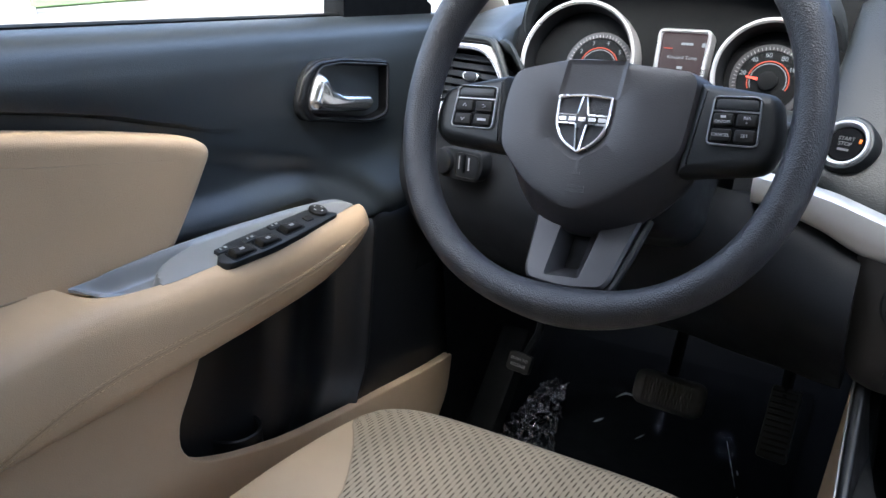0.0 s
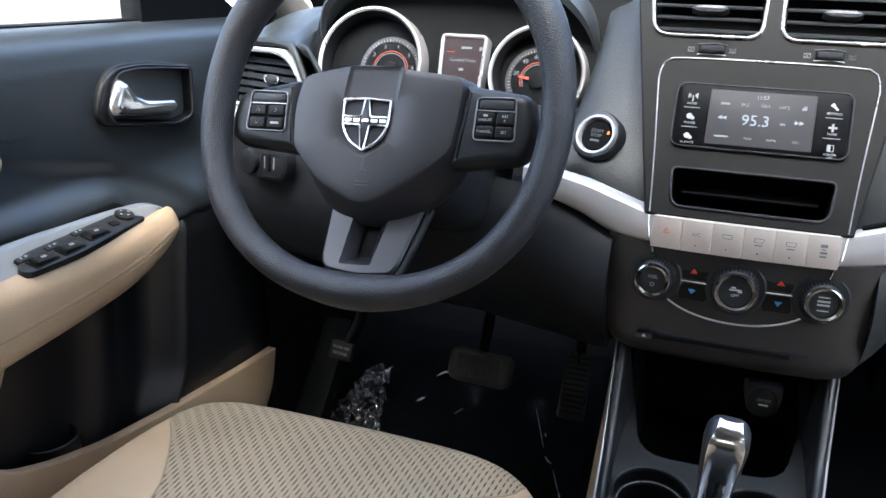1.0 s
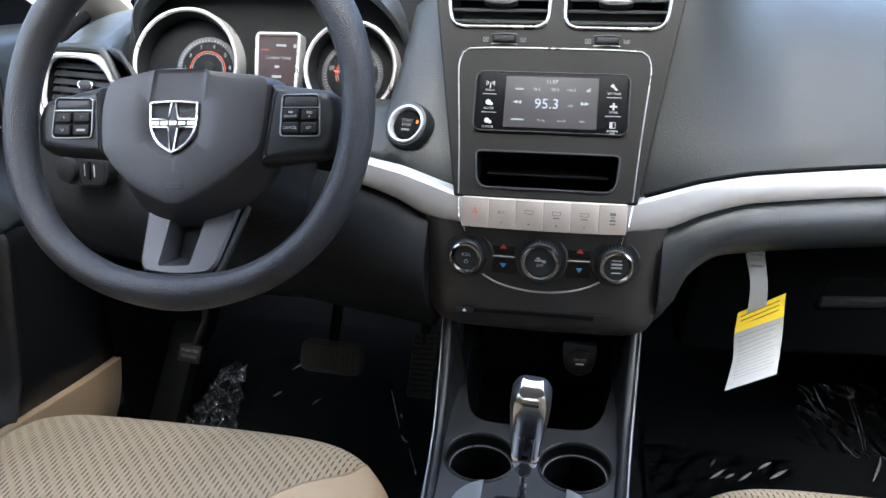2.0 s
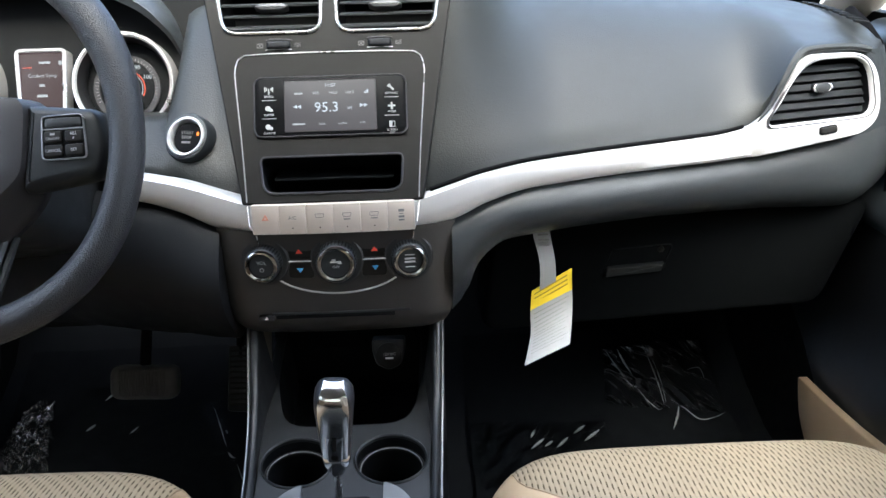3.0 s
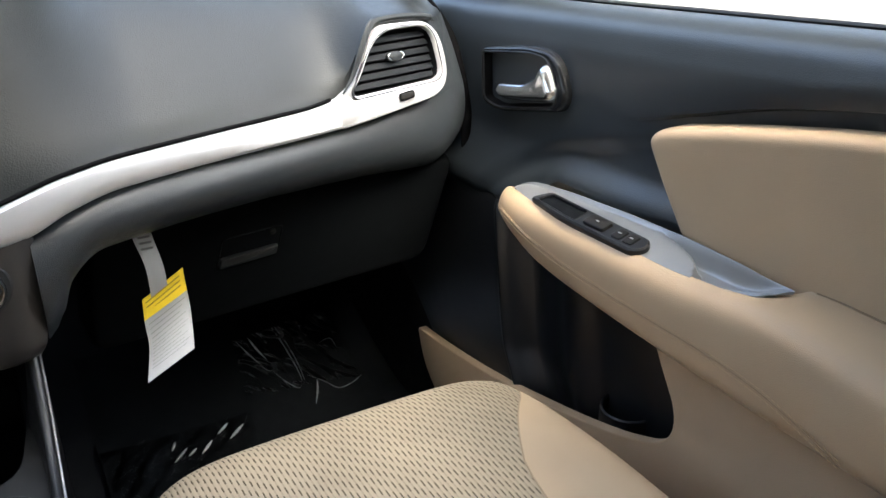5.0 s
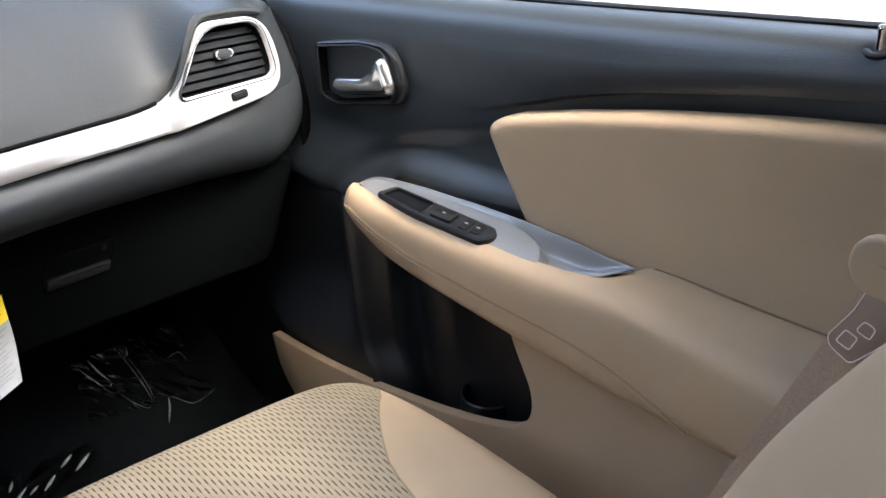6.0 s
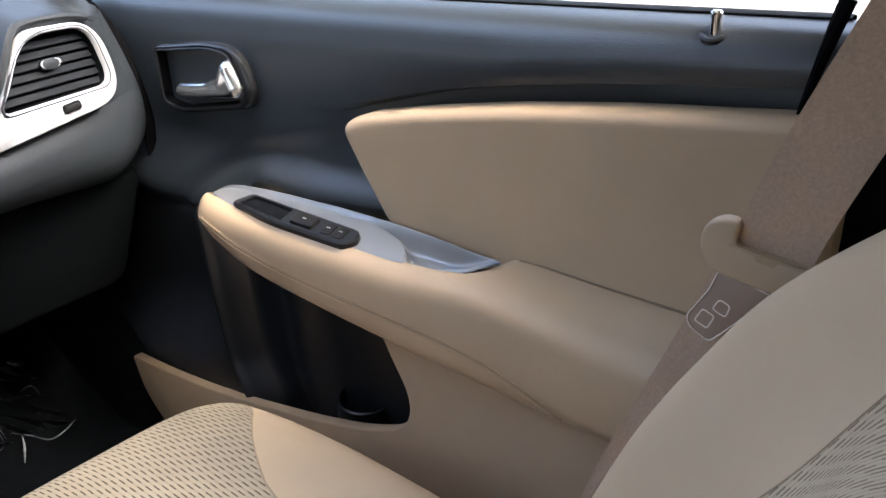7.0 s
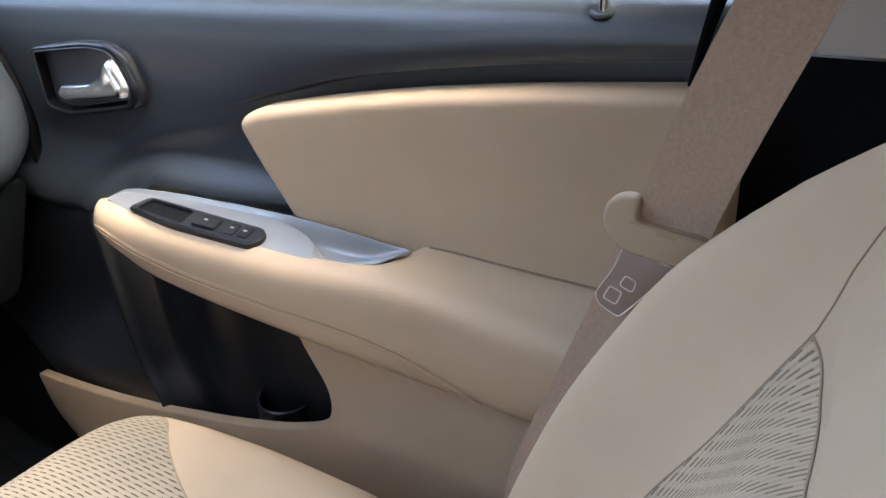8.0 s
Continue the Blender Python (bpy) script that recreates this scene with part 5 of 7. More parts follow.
for sx in (-1, 1):
    for up_, m_, zz in ((1, red_mark, 0.6225), (-1, blue_mark, 0.6010)):
        x0 = sx * 0.0385
        f0 = axes((x0, 0.8685 + bulge(x0), zz), (1, 0.1 * x0 / 0.1, 0), (0, 0.05, 1))
        b = part("temperature_button", slab(f0, rounded([V(-0.0135, -0.009), V(0.0135, -0.009), V(0.0135, 0.009), V(-0.0135, 0.009)], 0.003, 3), 0.006, 0.0015, 0.002), plastic_grey, stack, "charcoal temperature button")
        part("arrow", slab(moved(f0, sx * 0.001, 0, 0.002), [V(-0.0036, -0.0024 * up_), V(0.0036, -0.0024 * up_), V(0, 0.0026 * up_)][::up_], 0.0006, 0.0001, 0.0003, seg=1), m_, b, "red up arrow" if up_ > 0 else "blue down arrow")
    part("divider", bars(axes((sx * 0.0385, 0.8655 + bulge(0.0385), 0.6118), (1, 0.1 * sx * 0.385, 0), (0, 0.05, 1)), [(0, 0, 0.027, 0.0007)], 0.0009), silver, stack, "thin bright divider")
arc = [V(x, 0.8675 + bulge(x) - 0.0004, 0.5735 + 0.0135 * (x / 0.064) ** 2 * (1 + 0.3 * (x / 0.064) ** 4)) for x in [-0.064 + 0.0064 * k for k in range(21)]]
part("chrome_arc", tube(arc, 0.0010, 6), silver, stack, "thin bright arc under the knobs")
for sx in (-1, 1):
    part("chrome_side", tube([V(sx * 0.0895, 0.868, 0.6755), V(sx * 0.0855, 0.8505, 0.655), V(sx * 0.0815, 0.860, 0.640), V(sx * 0.080, 0.8625, 0.629)], 0.0007, 6), chrome_satin, stack, "thin chrome line")
# disc slot
fs = axes((0, 0.8695 + bulge(0), 0.5465), (1, 0, 0), (0, 0.12, 1))
part("disc_slot", slab(fs, rrect(0.128, 0.0042, 0.001, 2, -0.006, 0), 0.006, 0.0003, 0.0012), plastic_dark, stack, "dark disc slot")
part("slot_lip", slab(fs, rrect(0.150, 0.0016, 0.0006, 2, 0, 0.0034), 0.006, 0.0004, 0.0018), plastic, stack, "raised slot lip")
part("eject_button", slab(moved(fs, -0.080, -0.0005), rrect(0.017, 0.006, 0.0015, 3), 0.005, 0.0008, 0.0035), plastic, stack, "small eject button")
part("eject_mark", slab(moved(fs, -0.080, 0, 0.0035), [V(-0.0024, -0.0014), V(0.0024, -0.0014), V(0, 0.002)], 0.0005, 0.0001, 0.0003, seg=1), white_mark, stack)

# start button on the driver's slope
start = thing("start_button", "round black start button in a bright ring", "start button")
f0 = axes((-0.1545, 0.9185, 0.7340), (1, -0.32, 0.0), (0, 0.62, 1))
part("collar", turned(f0, [(0.0265, -0.02), (0.0265, 0.000), (0.0245, 0.0035), (0.0222, 0.004), (0.0222, -0.01)], 40, caps=False), vinyl, start, "black collar")
part("ring", turned(f0, [(0.0218, -0.01), (0.0218, 0.0042), (0.0208, 0.0056), (0.0190, 0.0053), (0.0174, 0.002), (0.0172, -0.004)], 40, caps=False), silver, start, "satin silver ring")
part("button", turned(f0, [(0.0168, -0.008), (0.0168, -0.001), (0.0152, 0.001), (0.002, 0.0014)], 32), gloss_black, start, "black push button")
fm = moved(f0, 0, 0, 0.0016)
lettering("caption", "START", 0.0050, moved(fm, 0, 0.0045), faint_mark, start)
lettering("caption", "STOP", 0.0050, moved(fm, 0, -0.0005), faint_mark, start)
part("caption_bar", bars(fm, [(0, -0.0058, 0.010, 0.0022)]), faint_mark, start)
part("pilot", bars(fm, [(0.0125, 0.004, 0.0024, 0.0036)]), glow("lit_amber", (1.0, 0.22, 0.03), 0.16), start, "lit amber pilot")


# ---- instruments, column, headlamp switch ----
CL = axes((-0.345, 1.04, 0.80), (1, 0, 0), (0, 0.35, 1))
cluster = thing("instrument_cluster", "instrument cluster of two dials in bright hoops and a small display", "instruments")
part("backing", slab(CL, rounded([V(-0.215, -0.09), V(0.205, -0.09), V(0.19, 0.10), V(-0.20, 0.10)], 0.03), 0.03, 0.004, -0.012), plastic_dark, cluster, "matt black instrument backing")


def dial(cx, cy, r, ix, iy, ir, numbers, needle):
    f0 = moved(CL, cx, cy)
    d = part("dial", slab(moved(f0, 0, 0, -0.011), circle(r - 0.004, 48), 0.004, 0.0005), plastic_dark, cluster, "dark dial face")
    part("hoop", turned(f0, [(r + 0.001, -0.02), (r + 0.0012, 0.010), (r, 0.0135), (r - 0.0025, 0.0138), (r - 0.0045, 0.0115)], 64, caps=False), hoop_silver, d, "bright silver hoop")
    part("hoop_wall", turned(f0, [(r - 0.0045, 0.0115), (r - 0.0065, 0.004), (r - 0.008, -0.002), (r - 0.008, -0.012)], 64, caps=False), satin_black, d, "black inner wall of the hoop")
    fi = moved(CL, ix, iy, -0.0085)
    part("inner_ring", turned(fi, [(ir, -0.001), (ir, 0.0008), (ir - 0.006, 0.0012), (ir - 0.007, 0.0)], 56, caps=False), spoke_grey, d, "grey scale ring")
    part("scale", slab(fi, circle(ir - 0.007, 48), 0.002, 0.0002, 0.0006), plastic_dark, d, "dark scale face")
    arc = [fi @ V((ir - 0.018) * math.cos(a), (ir - 0.018) * math.sin(a), 0.001) for a in [radians(205 - 230 * k / 30) for k in range(31)]]
    part("red_arc", tube(arc, 0.0007, 5), red_glow, d, "lit red arc")
    arc = [fi @ V((ir - 0.0205) * math.cos(a), (ir - 0.0205) * math.sin(a), 0.001) for a in [radians(205 - 230 * k / 30) for k in range(31)]]
    part("white_arc", tube(arc, 0.0005, 5), small_glow, d, "lit white arc")
    for word, ang in numbers:
        a = radians(ang)
        lettering("figure", word, 0.0072, moved(fi, (ir - 0.0115) * math.cos(a), (ir - 0.0115) * math.sin(a), 0.001), small_glow, d)
    bm = bmesh.new()
    for k in range(37):
        a = radians(205 - 230 * k / 36)
        c = moved(fi, (ir - 0.0045) * math.cos(a), (ir - 0.0045) * math.sin(a), 0.0013, turn=math.degrees(a))
        slab(c, [V(-0.0016, -0.0002), V(0.0016, -0.0002), V(0.0016, 0.0002), V(-0.0016, 0.0002)], 0.0003, 0.0001, 0.0002, bm=bm, seg=1)
    part("ticks", bm, dim_mark, d, smooth=0)
    a = radians(needle)
    tip, tail = V((ir - 0.016) * math.cos(a), (ir - 0.016) * math.sin(a)), V(0.004 * math.cos(a), 0.004 * math.sin(a))
    side = V(-math.sin(a), math.cos(a)) * 0.0022
    part("needle", slab(moved(fi, 0, 0, 0.003), [tip + side * 0.3, tail + side, tail - side, tip - side * 0.3], 0.001, 0.0003), red_mark, d, "red needle")
    part("needle_hub", turned(fi, [(0.010, 0), (0.010, 0.004), (0.008, 0.005)], 24), plastic_dark, d, "black needle hub")
    return d


dial(-0.115, -0.028, 0.0695, -0.094, -0.0315, 0.0415, [("1", 178), ("2", 143), ("3", 110), ("4", 76), ("5", 40), ("6", 8)], 200)
dial(0.0980, -0.0275, 0.0575, 0.0955, -0.0315, 0.0390, [("20", 165), ("40", 128), ("60", 97), ("80", 62), ("100", 28)], 172)
fd = moved(CL, 0.006, -0.0245, 0.012)
dl = rounded([V(-0.0250, -0.045), V(0.0250, -0.045), V(0.0275, 0.036), V(-0.0275, 0.036)], 0.006, 4)
disp = part("display", bezel(fd, inset(dl, -0.002), 0.0044, 0.02, 0.003, 0.0015), hoop_silver, cluster, "bright silver display frame")
part("display_face", slab(fd, inset(dl, 0.002), 0.002, 0.0003, 0.0), display_glow, disp, "dim lit display")
ft = moved(fd, 0, 0, 0.0004)
part("mileage", bars(ft, [(0.004, 0.022, 0.013, 0.0026), (0.022, 0.0215, 0.004, 0.0045)]), small_glow, disp)
part("red_rule", bars(ft, [(-0.016, 0.0165, 0.010, 0.001)]), red_glow, disp)
lettering("caption", "Coolant Temp", 0.0056, moved(ft, 0.001, 0.007), small_glow, disp)
part("reading", bars(ft, [(0.0, -0.004, 0.006, 0.003), (0.0, -0.016, 0.012, 0.003)]), small_glow, disp)

column = thing("steering_column", "black steering column shroud behind the wheel", "column shroud")
fw = axes((-0.340, 0.768, 0.767), (1, 0, 0), (0, 0.41, 0.912))
rings = []
for zz, w, h in ((-0.028, 0.055, 0.050), (-0.05, 0.068, 0.062), (-0.13, 0.075, 0.068), (-0.24, 0.08, 0.075)):
    rings.append(lay(fw, rrect(w * 2, h * 2, 0.03, 5, 0, -0.015), zz))
part("shroud", loft(bmesh.new(), rings, ring_closed=True, caps=True), plastic, column, "black moulded shroud")
for sx in (-1, 1):
    part("stalk", tube([fw @ V(sx * 0.06, 0.01, -0.075), fw @ V(sx * 0.12, 0.016, -0.07), fw @ V(sx * 0.165, 0.018, -0.062)], [0.007, 0.006, 0.008], 10), plastic, column, "black control stalk")

lamp_sw = thing("headlamp_switch", "black headlamp switch panel with a dimmer wheel", "headlamp switch")
f0 = axes((-0.571, 0.958, 0.651), (1, -0.2, 0), (0, 0.1, 1)) @ Matrix.Diagonal((0.85, 0.85, 0.85, 1))
part("panel", slab(f0, rounded([V(-0.045, -0.024), V(0.030, -0.022), V(0.040, 0.0), V(0.036, 0.022), V(-0.045, 0.020)], 0.010), 0.02, 0.003, 0.006), plastic_low, lamp_sw, "black panel")
part("outline", bezel(f0, inset(rounded([V(-0.012, -0.019), V(0.028, -0.018), V(0.034, 0.0), V(0.031, 0.017), V(-0.012, 0.017)], 0.008), 0), 0.0012, 0.002, 0.0072, 0.0003), plastic_grey, lamp_sw)
part("dimmer", slab(moved(f0, 0.004, 0.002), rrect(0.006, 0.026, 0.002), 0.004, 0.0015, 0.0095), plastic_dark, lamp_sw, "dark dimmer wheel")
part("mark", bars(moved(f0, 0.013, 0.002, 0.0063), [(0, 0, 0.0022, 0.018), (-0.018, 0, 0.0012, 0.018)]), dim_mark, lamp_sw)
part("knob", turned(moved(f0, -0.034, 0.0), [(0.019, 0.004), (0.018, 0.014), (0.015, 0.016)], 28), plastic_low, lamp_sw, "black rotary switch")


# ---- steering wheel ----
WHEEL = axes((-0.343, 0.768, 0.767), (1, 0, 0), (0, 0.41, 0.912)) @ Matrix.Rotation(radians(2.3), 4, "Z")
wheel = thing("steering_wheel", "black leather steering wheel with three spokes and thumb buttons", "steering wheel")
RIM = moved(WHEEL, 0.0078, 0.0036)
rings = []
for i in range(120):
    a = 2 * math.pi * i / 120
    deg = math.degrees(a)
    fat = 0.0150 + 0.0020 * math.exp(-((deg - 35) / 16) ** 2) + 0.0020 * math.exp(-((deg - 145) / 16) ** 2) + 0.0022 * math.exp(-((deg - 272) / 14) ** 2)
    r, c, s_ = 0.1725 - 0.0026 * math.cos(4 * a), math.cos(a), math.sin(a)
    rings.append([RIM @ V((r + fat * math.cos(t)) * c, (r + fat * math.cos(t)) * s_, fat * 1.15 * math.sin(t)) for t in (2 * math.pi * k / 20 for k in range(20))])
part("rim", loft(bmesh.new(), rings, ring_closed=True, closed=True), rim_skin, wheel, "grained black leather rim")

# airbag cover: a shield-shaped face with a steep dark bevel below it and a sunk middle panel
HUB_MID = V(0.002, -0.012)
hub_line = rounded([V(0, 0.049), V(-0.028, 0.0475), V(-0.075, 0.037), V(-0.081, 0.004), V(-0.0775, -0.038), V(-0.060, -0.071), V(-0.0375, -0.094), V(0.006, -0.105), V(0.044, -0.093), V(0.070, -0.073), V(0.092, -0.045), V(0.096, -0.005), V(0.099, 0.032), V(0.088, 0.0425)], [0.02, 0.02, 0.010, 0.02, 0.014, 0.02, 0.02, 0.03, 0.02, 0.02, 0.014, 0.02, 0.006, 0.006], 4)
hub_crease = rounded([V(0, 0.046), V(-0.027, 0.0445), V(-0.072, 0.034), V(-0.078, 0.003), V(-0.0745, -0.0335), V(-0.059, -0.0515), V(-0.041, -0.0675), V(0.003, -0.0885), V(0.046, -0.0605), V(0.066, -0.0455), V(0.083, -0.0295), V(0.0865, 0.0), V(0.0885, 0.030), V(0.083, 0.038)], [0.02, 0.02, 0.010, 0.02, 0.008, 0.02, 0.02, 0.022, 0.02, 0.02, 0.008, 0.02, 0.006, 0.006], 4)
ridge = rounded([V(-0.0235, 0.0440), V(-0.0262, 0.02), V(-0.0290, -0.010), V(-0.0285, -0.028), V(-0.002, -0.0445), V(0.0245, -0.028), V(0.0270, -0.010), V(0.0285, 0.02), V(0.0305, 0.0445)], [0.002, 0.01, 0.01, 0.012, 0.008, 0.012, 0.01, 0.01, 0.002], 5)
outer_, face_, panel_ = (swept(o, HUB_MID, 160) for o in (hub_line, hub_crease, ridge))
sunk_ = swept(inset(ridge, 0.0034), HUB_MID, 160)
rings = [lay(WHEEL, [p.lerp(HUB_MID, 0.05) for p in outer_], -0.055), lay(WHEEL, outer_, -0.036)]
for f, z in ((0.04, -0.0315), (0.12, -0.0285), (0.90, -0.0034), (1.0, -0.0016)):
    rings.append(lay(WHEEL, [p.lerp(q, f) for p, q in zip(outer_, face_)], z))
for f, z in ((0.06, -0.0008), (0.25, 0.0002), (0.6, 0.0011), (1.0, 0.0016)):
    rings.append(lay(WHEEL, [p.lerp(q, f) for p, q in zip(face_, panel_)], z))
for f, z in ((1.0, 0.0002), (1.4, 0.0)):
    rings.append(lay(WHEEL, [p.lerp(q, f) for p, q in zip(panel_, sunk_)], z))
hub = part("airbag_cover", loft(bmesh.new(), rings, ring_closed=True, caps=True), wheel_skin, wheel, "black airbag cover with a sunk middle panel", smooth=24)

# badge: a plain chrome shield of four meshed windows round a cross
fb = moved(WHEEL, -0.001, -0.0085, 0.0002)
shield = rounded([V(-0.0245, 0.021), V(0, 0.0232), V(0.0245, 0.021), V(0.0238, -0.006), V(0.0150, -0.0205), V(0, -0.0285), V(-0.0150, -0.0205), V(-0.0238, -0.006)], [0.002, 0.02, 0.002, 0.008, 0.010, 0.002, 0.010, 0.008], 4)
badge = part("badge", bezel(fb, shield, 0.0024, 0.005, 0.0040, 0.0009), chrome_satin, wheel, "chrome shield badge")
part("badge_field", slab(fb, inset(shield, 0.0015), 0.002, 0.0003, 0.0008), badge_mesh, badge, "dark meshed field")
for sx in (-1, 1):
    for corners in ([V(sx * 0.0020, 0.0208), V(sx * 0.0046, 0.0046), V(sx * 0.0232, 0.0046)], [V(sx * 0.0232, -0.0030), V(sx * 0.0048, -0.0030), V(sx * 0.0016, -0.0255)]):
        part("badge_line", tube([fb @ V(p.x, p.y, 0.0026) for p in (corners[0], corners[0].lerp(corners[1], 0.9), corners[1].lerp(corners[2], 0.05), corners[2])], 0.0009, 6), chrome_satin, badge, "chrome edge of the cross")
part("badge_cross", slab(fb, [V(-0.0020, 0.0205), V(-0.0046, 0.0046), V(-0.0225, 0.0046), V(-0.0225, -0.0030), V(-0.0048, -0.0030), V(-0.0016, -0.0250), V(0.0016, -0.0250), V(0.0048, -0.0030), V(0.0225, -0.0030), V(0.0225, 0.0046), V(0.0046, 0.0046), V(0.0020, 0.0205)], 0.002, 0.0003, 0.0022), spoke_grey, badge, "grey cross")
part("badge_bar", bars(fb, [(x, 0.0008, 0.0066, 0.0034) for x in (-0.0176, -0.0088, 0.0, 0.0088, 0.0176)], 0.0032), chrome_satin, badge, "bright blocks along the bar")
part("airbag_mark", bars(moved(WHEEL, 0.003, -0.064, 0.0010), [(-0.001, 0.010, 0.006, 0.002), (0, -0.001, 0.015, 0.0022), (0, -0.0042, 0.016, 0.0022)], 0.0005), wheel_skin, hub, "faint moulded mark")

for sx in (-1, 1):
    if sx < 0:
        line = rounded([V(-0.078, 0.034), V(-0.1455, 0.0185), V(-0.1520, -0.008), V(-0.1465, -0.034), V(-0.070, -0.040)], [0.006, 0.012, 0.01, 0.014, 0.006], 4)
        fs, wide = moved(WHEEL, -0.1080, -0.0015, -0.0035), 0.0217
    else:
        line = rounded([V(0.080, -0.046), V(0.1530, -0.036), V(0.1590, -0.008), V(0.1525, 0.0265), V(0.088, 0.0345)], [0.006, 0.014, 0.01, 0.012, 0.006], 4)
        fs, wide = moved(WHEEL, 0.1218, 0.0006, -0.0035), 0.0198
    rr = [(0.004, -0.040), (0.0, -0.026), (0.0005, -0.018), (0.0030, -0.0085), (0.0065, -0.0050), (0.012, -0.0040)]
    arm = part("spoke", loft(bmesh.new(), [lay(WHEEL, inset(line, d), z) for d, z in rr], ring_closed=True, caps=True), plastic, wheel, "black side spoke")
    pad_line = rounded([V(-wide, -0.0200), V(wide, -0.0200), V(wide - 0.001, 0.0195), V(0.002 - wide, 0.0200)] if sx < 0 else [V(-wide, -0.0200), V(wide, -0.0200), V(wide - 0.002, 0.0200), V(0.001 - wide, 0.0195)], 0.005, 4)
    part("button_frame", bezel(fs, pad_line, 0.0012, 0.004, 0.0022, 0.0005), frame_grey, arm, "thin bright button frame")
    part("button_bed", slab(fs, inset(pad_line, 0.0012), 0.002, 0.0003, 0.0006), plastic_dark, arm)
    part("top_button", slab(fs, rounded([V(0.0035 - wide, 0.0088), V(wide - 0.0035, 0.0088), V(wide - 0.0042, 0.0172), V(0.0042 - wide, 0.0175)], 0.003, 3), 0.002, 0.001, 0.0016), plastic, arm, "blank upper pad")
    part("frame_bar", bars(fs, [(0, 0.0073, 2 * wide - 0.003, 0.0010)], 0.0022), frame_grey, arm)
    for ix in (-1, 1):
        for iy in (-1, 1):
            fk = moved(fs, ix * (wide * 0.455), -0.0058 + iy * 0.0062)
            part("button", slab(fk, rrect(wide * 0.80, 0.0108, 0.0022, 3), 0.003, 0.0016, 0.0028, seg=3), plastic_grey, arm)
            fk = moved(fk, 0, 0, 0.0028)
            if sx < 0 and (ix, iy) != (1, -1):
                d = {(-1, 1): (0, 1), (-1, -1): (0, -1), (1, 1): (1, 0)}[(ix, iy)]
                a0 = math.atan2(d[1], d[0])
                part("caption", tube([fk @ V(0.0022 * math.cos(a0 + w), 0.0018 * math.sin(a0 + w), 0.0002) for w in (2.2, 0, -2.2)], 0.0003, 4), dim_mark, arm, "small arrow")
            elif sx < 0:
                part("caption", bars(fk, [(0, 0, 0.009, 0.0020)]), dim_mark, arm)
            elif (ix, iy) == (-1, 1):
                lettering("caption", "ON/OFF", 0.0034, moved(fk, 0, -0.0018), dim_mark, arm)
                part("caption", bars(moved(fk, 0, 0.0022), [(0, 0, 0.004, 0.0018)]), dim_mark, arm)
            elif (ix, iy) == (1, 1):
                lettering("caption", "RES", 0.0036, moved(fk, 0, 0.0018), dim_mark, arm)
                lettering("caption", "+", 0.0040, moved(fk, 0, -0.0022), dim_mark, arm)
            else:
                lettering("caption", "CANCEL" if ix < 0 else "SET", 0.0036, fk, dim_mark, arm)
# lower spoke with a sloped slot through it
SPOKE = moved(WHEEL, 0, -0.148, -0.010) @ Matrix.Rotation(radians(-18), 4, "X")
spoke_line = rounded([V(-0.041, 0.075), V(-0.0365, 0.012), V(-0.031, 0.001), V(0.004, -0.0035), V(0.036, 0.001), V(0.0425, 0.010), V(0.0565, 0.075)], [0.004, 0.010, 0.006, 0.03, 0.006, 0.010, 0.004], 4)
slot_line = rounded([V(-0.0135, 0.066), V(-0.0168, 0.0065), V(0.0150, 0.0080), V(0.0240, 0.066)], 0.003, 4)
low_spoke = part("lower_spoke", plate(SPOKE, spoke_line, [slot_line], 0.020, 0.0, 0.0025, 0.0005), spoke_grey, wheel, "dark silver lower spoke")
bm = loft(bmesh.new(), [lay(SPOKE, slot_line, -0.0002), lay(SPOKE, [V(0.002 + (p.x - 0.003) * 0.42, 0.016 + p.y * 0.80) for p in slot_line], -0.016)], ring_closed=True)
part("slot_wall", bm, spoke_grey, low_spoke, "sloped walls of the slot")
part("spoke_back", slab(SPOKE, rounded([V(-0.030, 0.072), V(-0.026, 0.006), V(0.030, 0.006), V(0.045, 0.072)], 0.004), 0.006, 0.002, -0.0165), plastic_dark, low_spoke, "black back of the slot")
part("spoke_side", tube([SPOKE @ V(0.0605, 0.072, -0.006), SPOKE @ V(0.0525, 0.036, -0.006), SPOKE @ V(0.0455, 0.010, -0.006), SPOKE @ V(0.040, -0.003, -0.006)], 0.0036, 8), plastic, low_spoke, "black edge of the spoke")


# ---- centre console ----
console = thing("centre_console", "black centre console with cup holders and an open bin", "console")


def deck(x, y):
    return 0.40 + 0.2 * (y - 0.72)


DECK = axes((0, 0.72, 0.40), (1, 0, 0), (0, 1, 0.2))
bin_line = rounded([V(-0.070, 0.118), V(0.070, 0.118), V(0.086, 0.20), V(0.086, 0.30), V(-0.086, 0.30), V(-0.086, 0.20)], [0.03, 0.03, 0.02, 0.01, 0.01, 0.02], 4)
cup_l, cup_r = circle(0.0372, 36, -0.0500, 0.0655, 0.0335), circle(0.0372, 36, 0.0488, 0.0655, 0.0335)
top_line = rounded([V(-0.0905, -0.55), V(0.0905, -0.55), V(0.0905, 0.04), V(0.098, 0.17), V(0.098, 0.30), V(-0.098, 0.30), V(-0.098, 0.17), V(-0.0905, 0.04)], 0.004)
part("deck", plate(DECK, top_line, [bin_line, cup_l, cup_r], 0.02, 0.0, 0.002), console_black, console, "black console deck")
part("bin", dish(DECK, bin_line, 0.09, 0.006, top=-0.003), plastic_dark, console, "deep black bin")
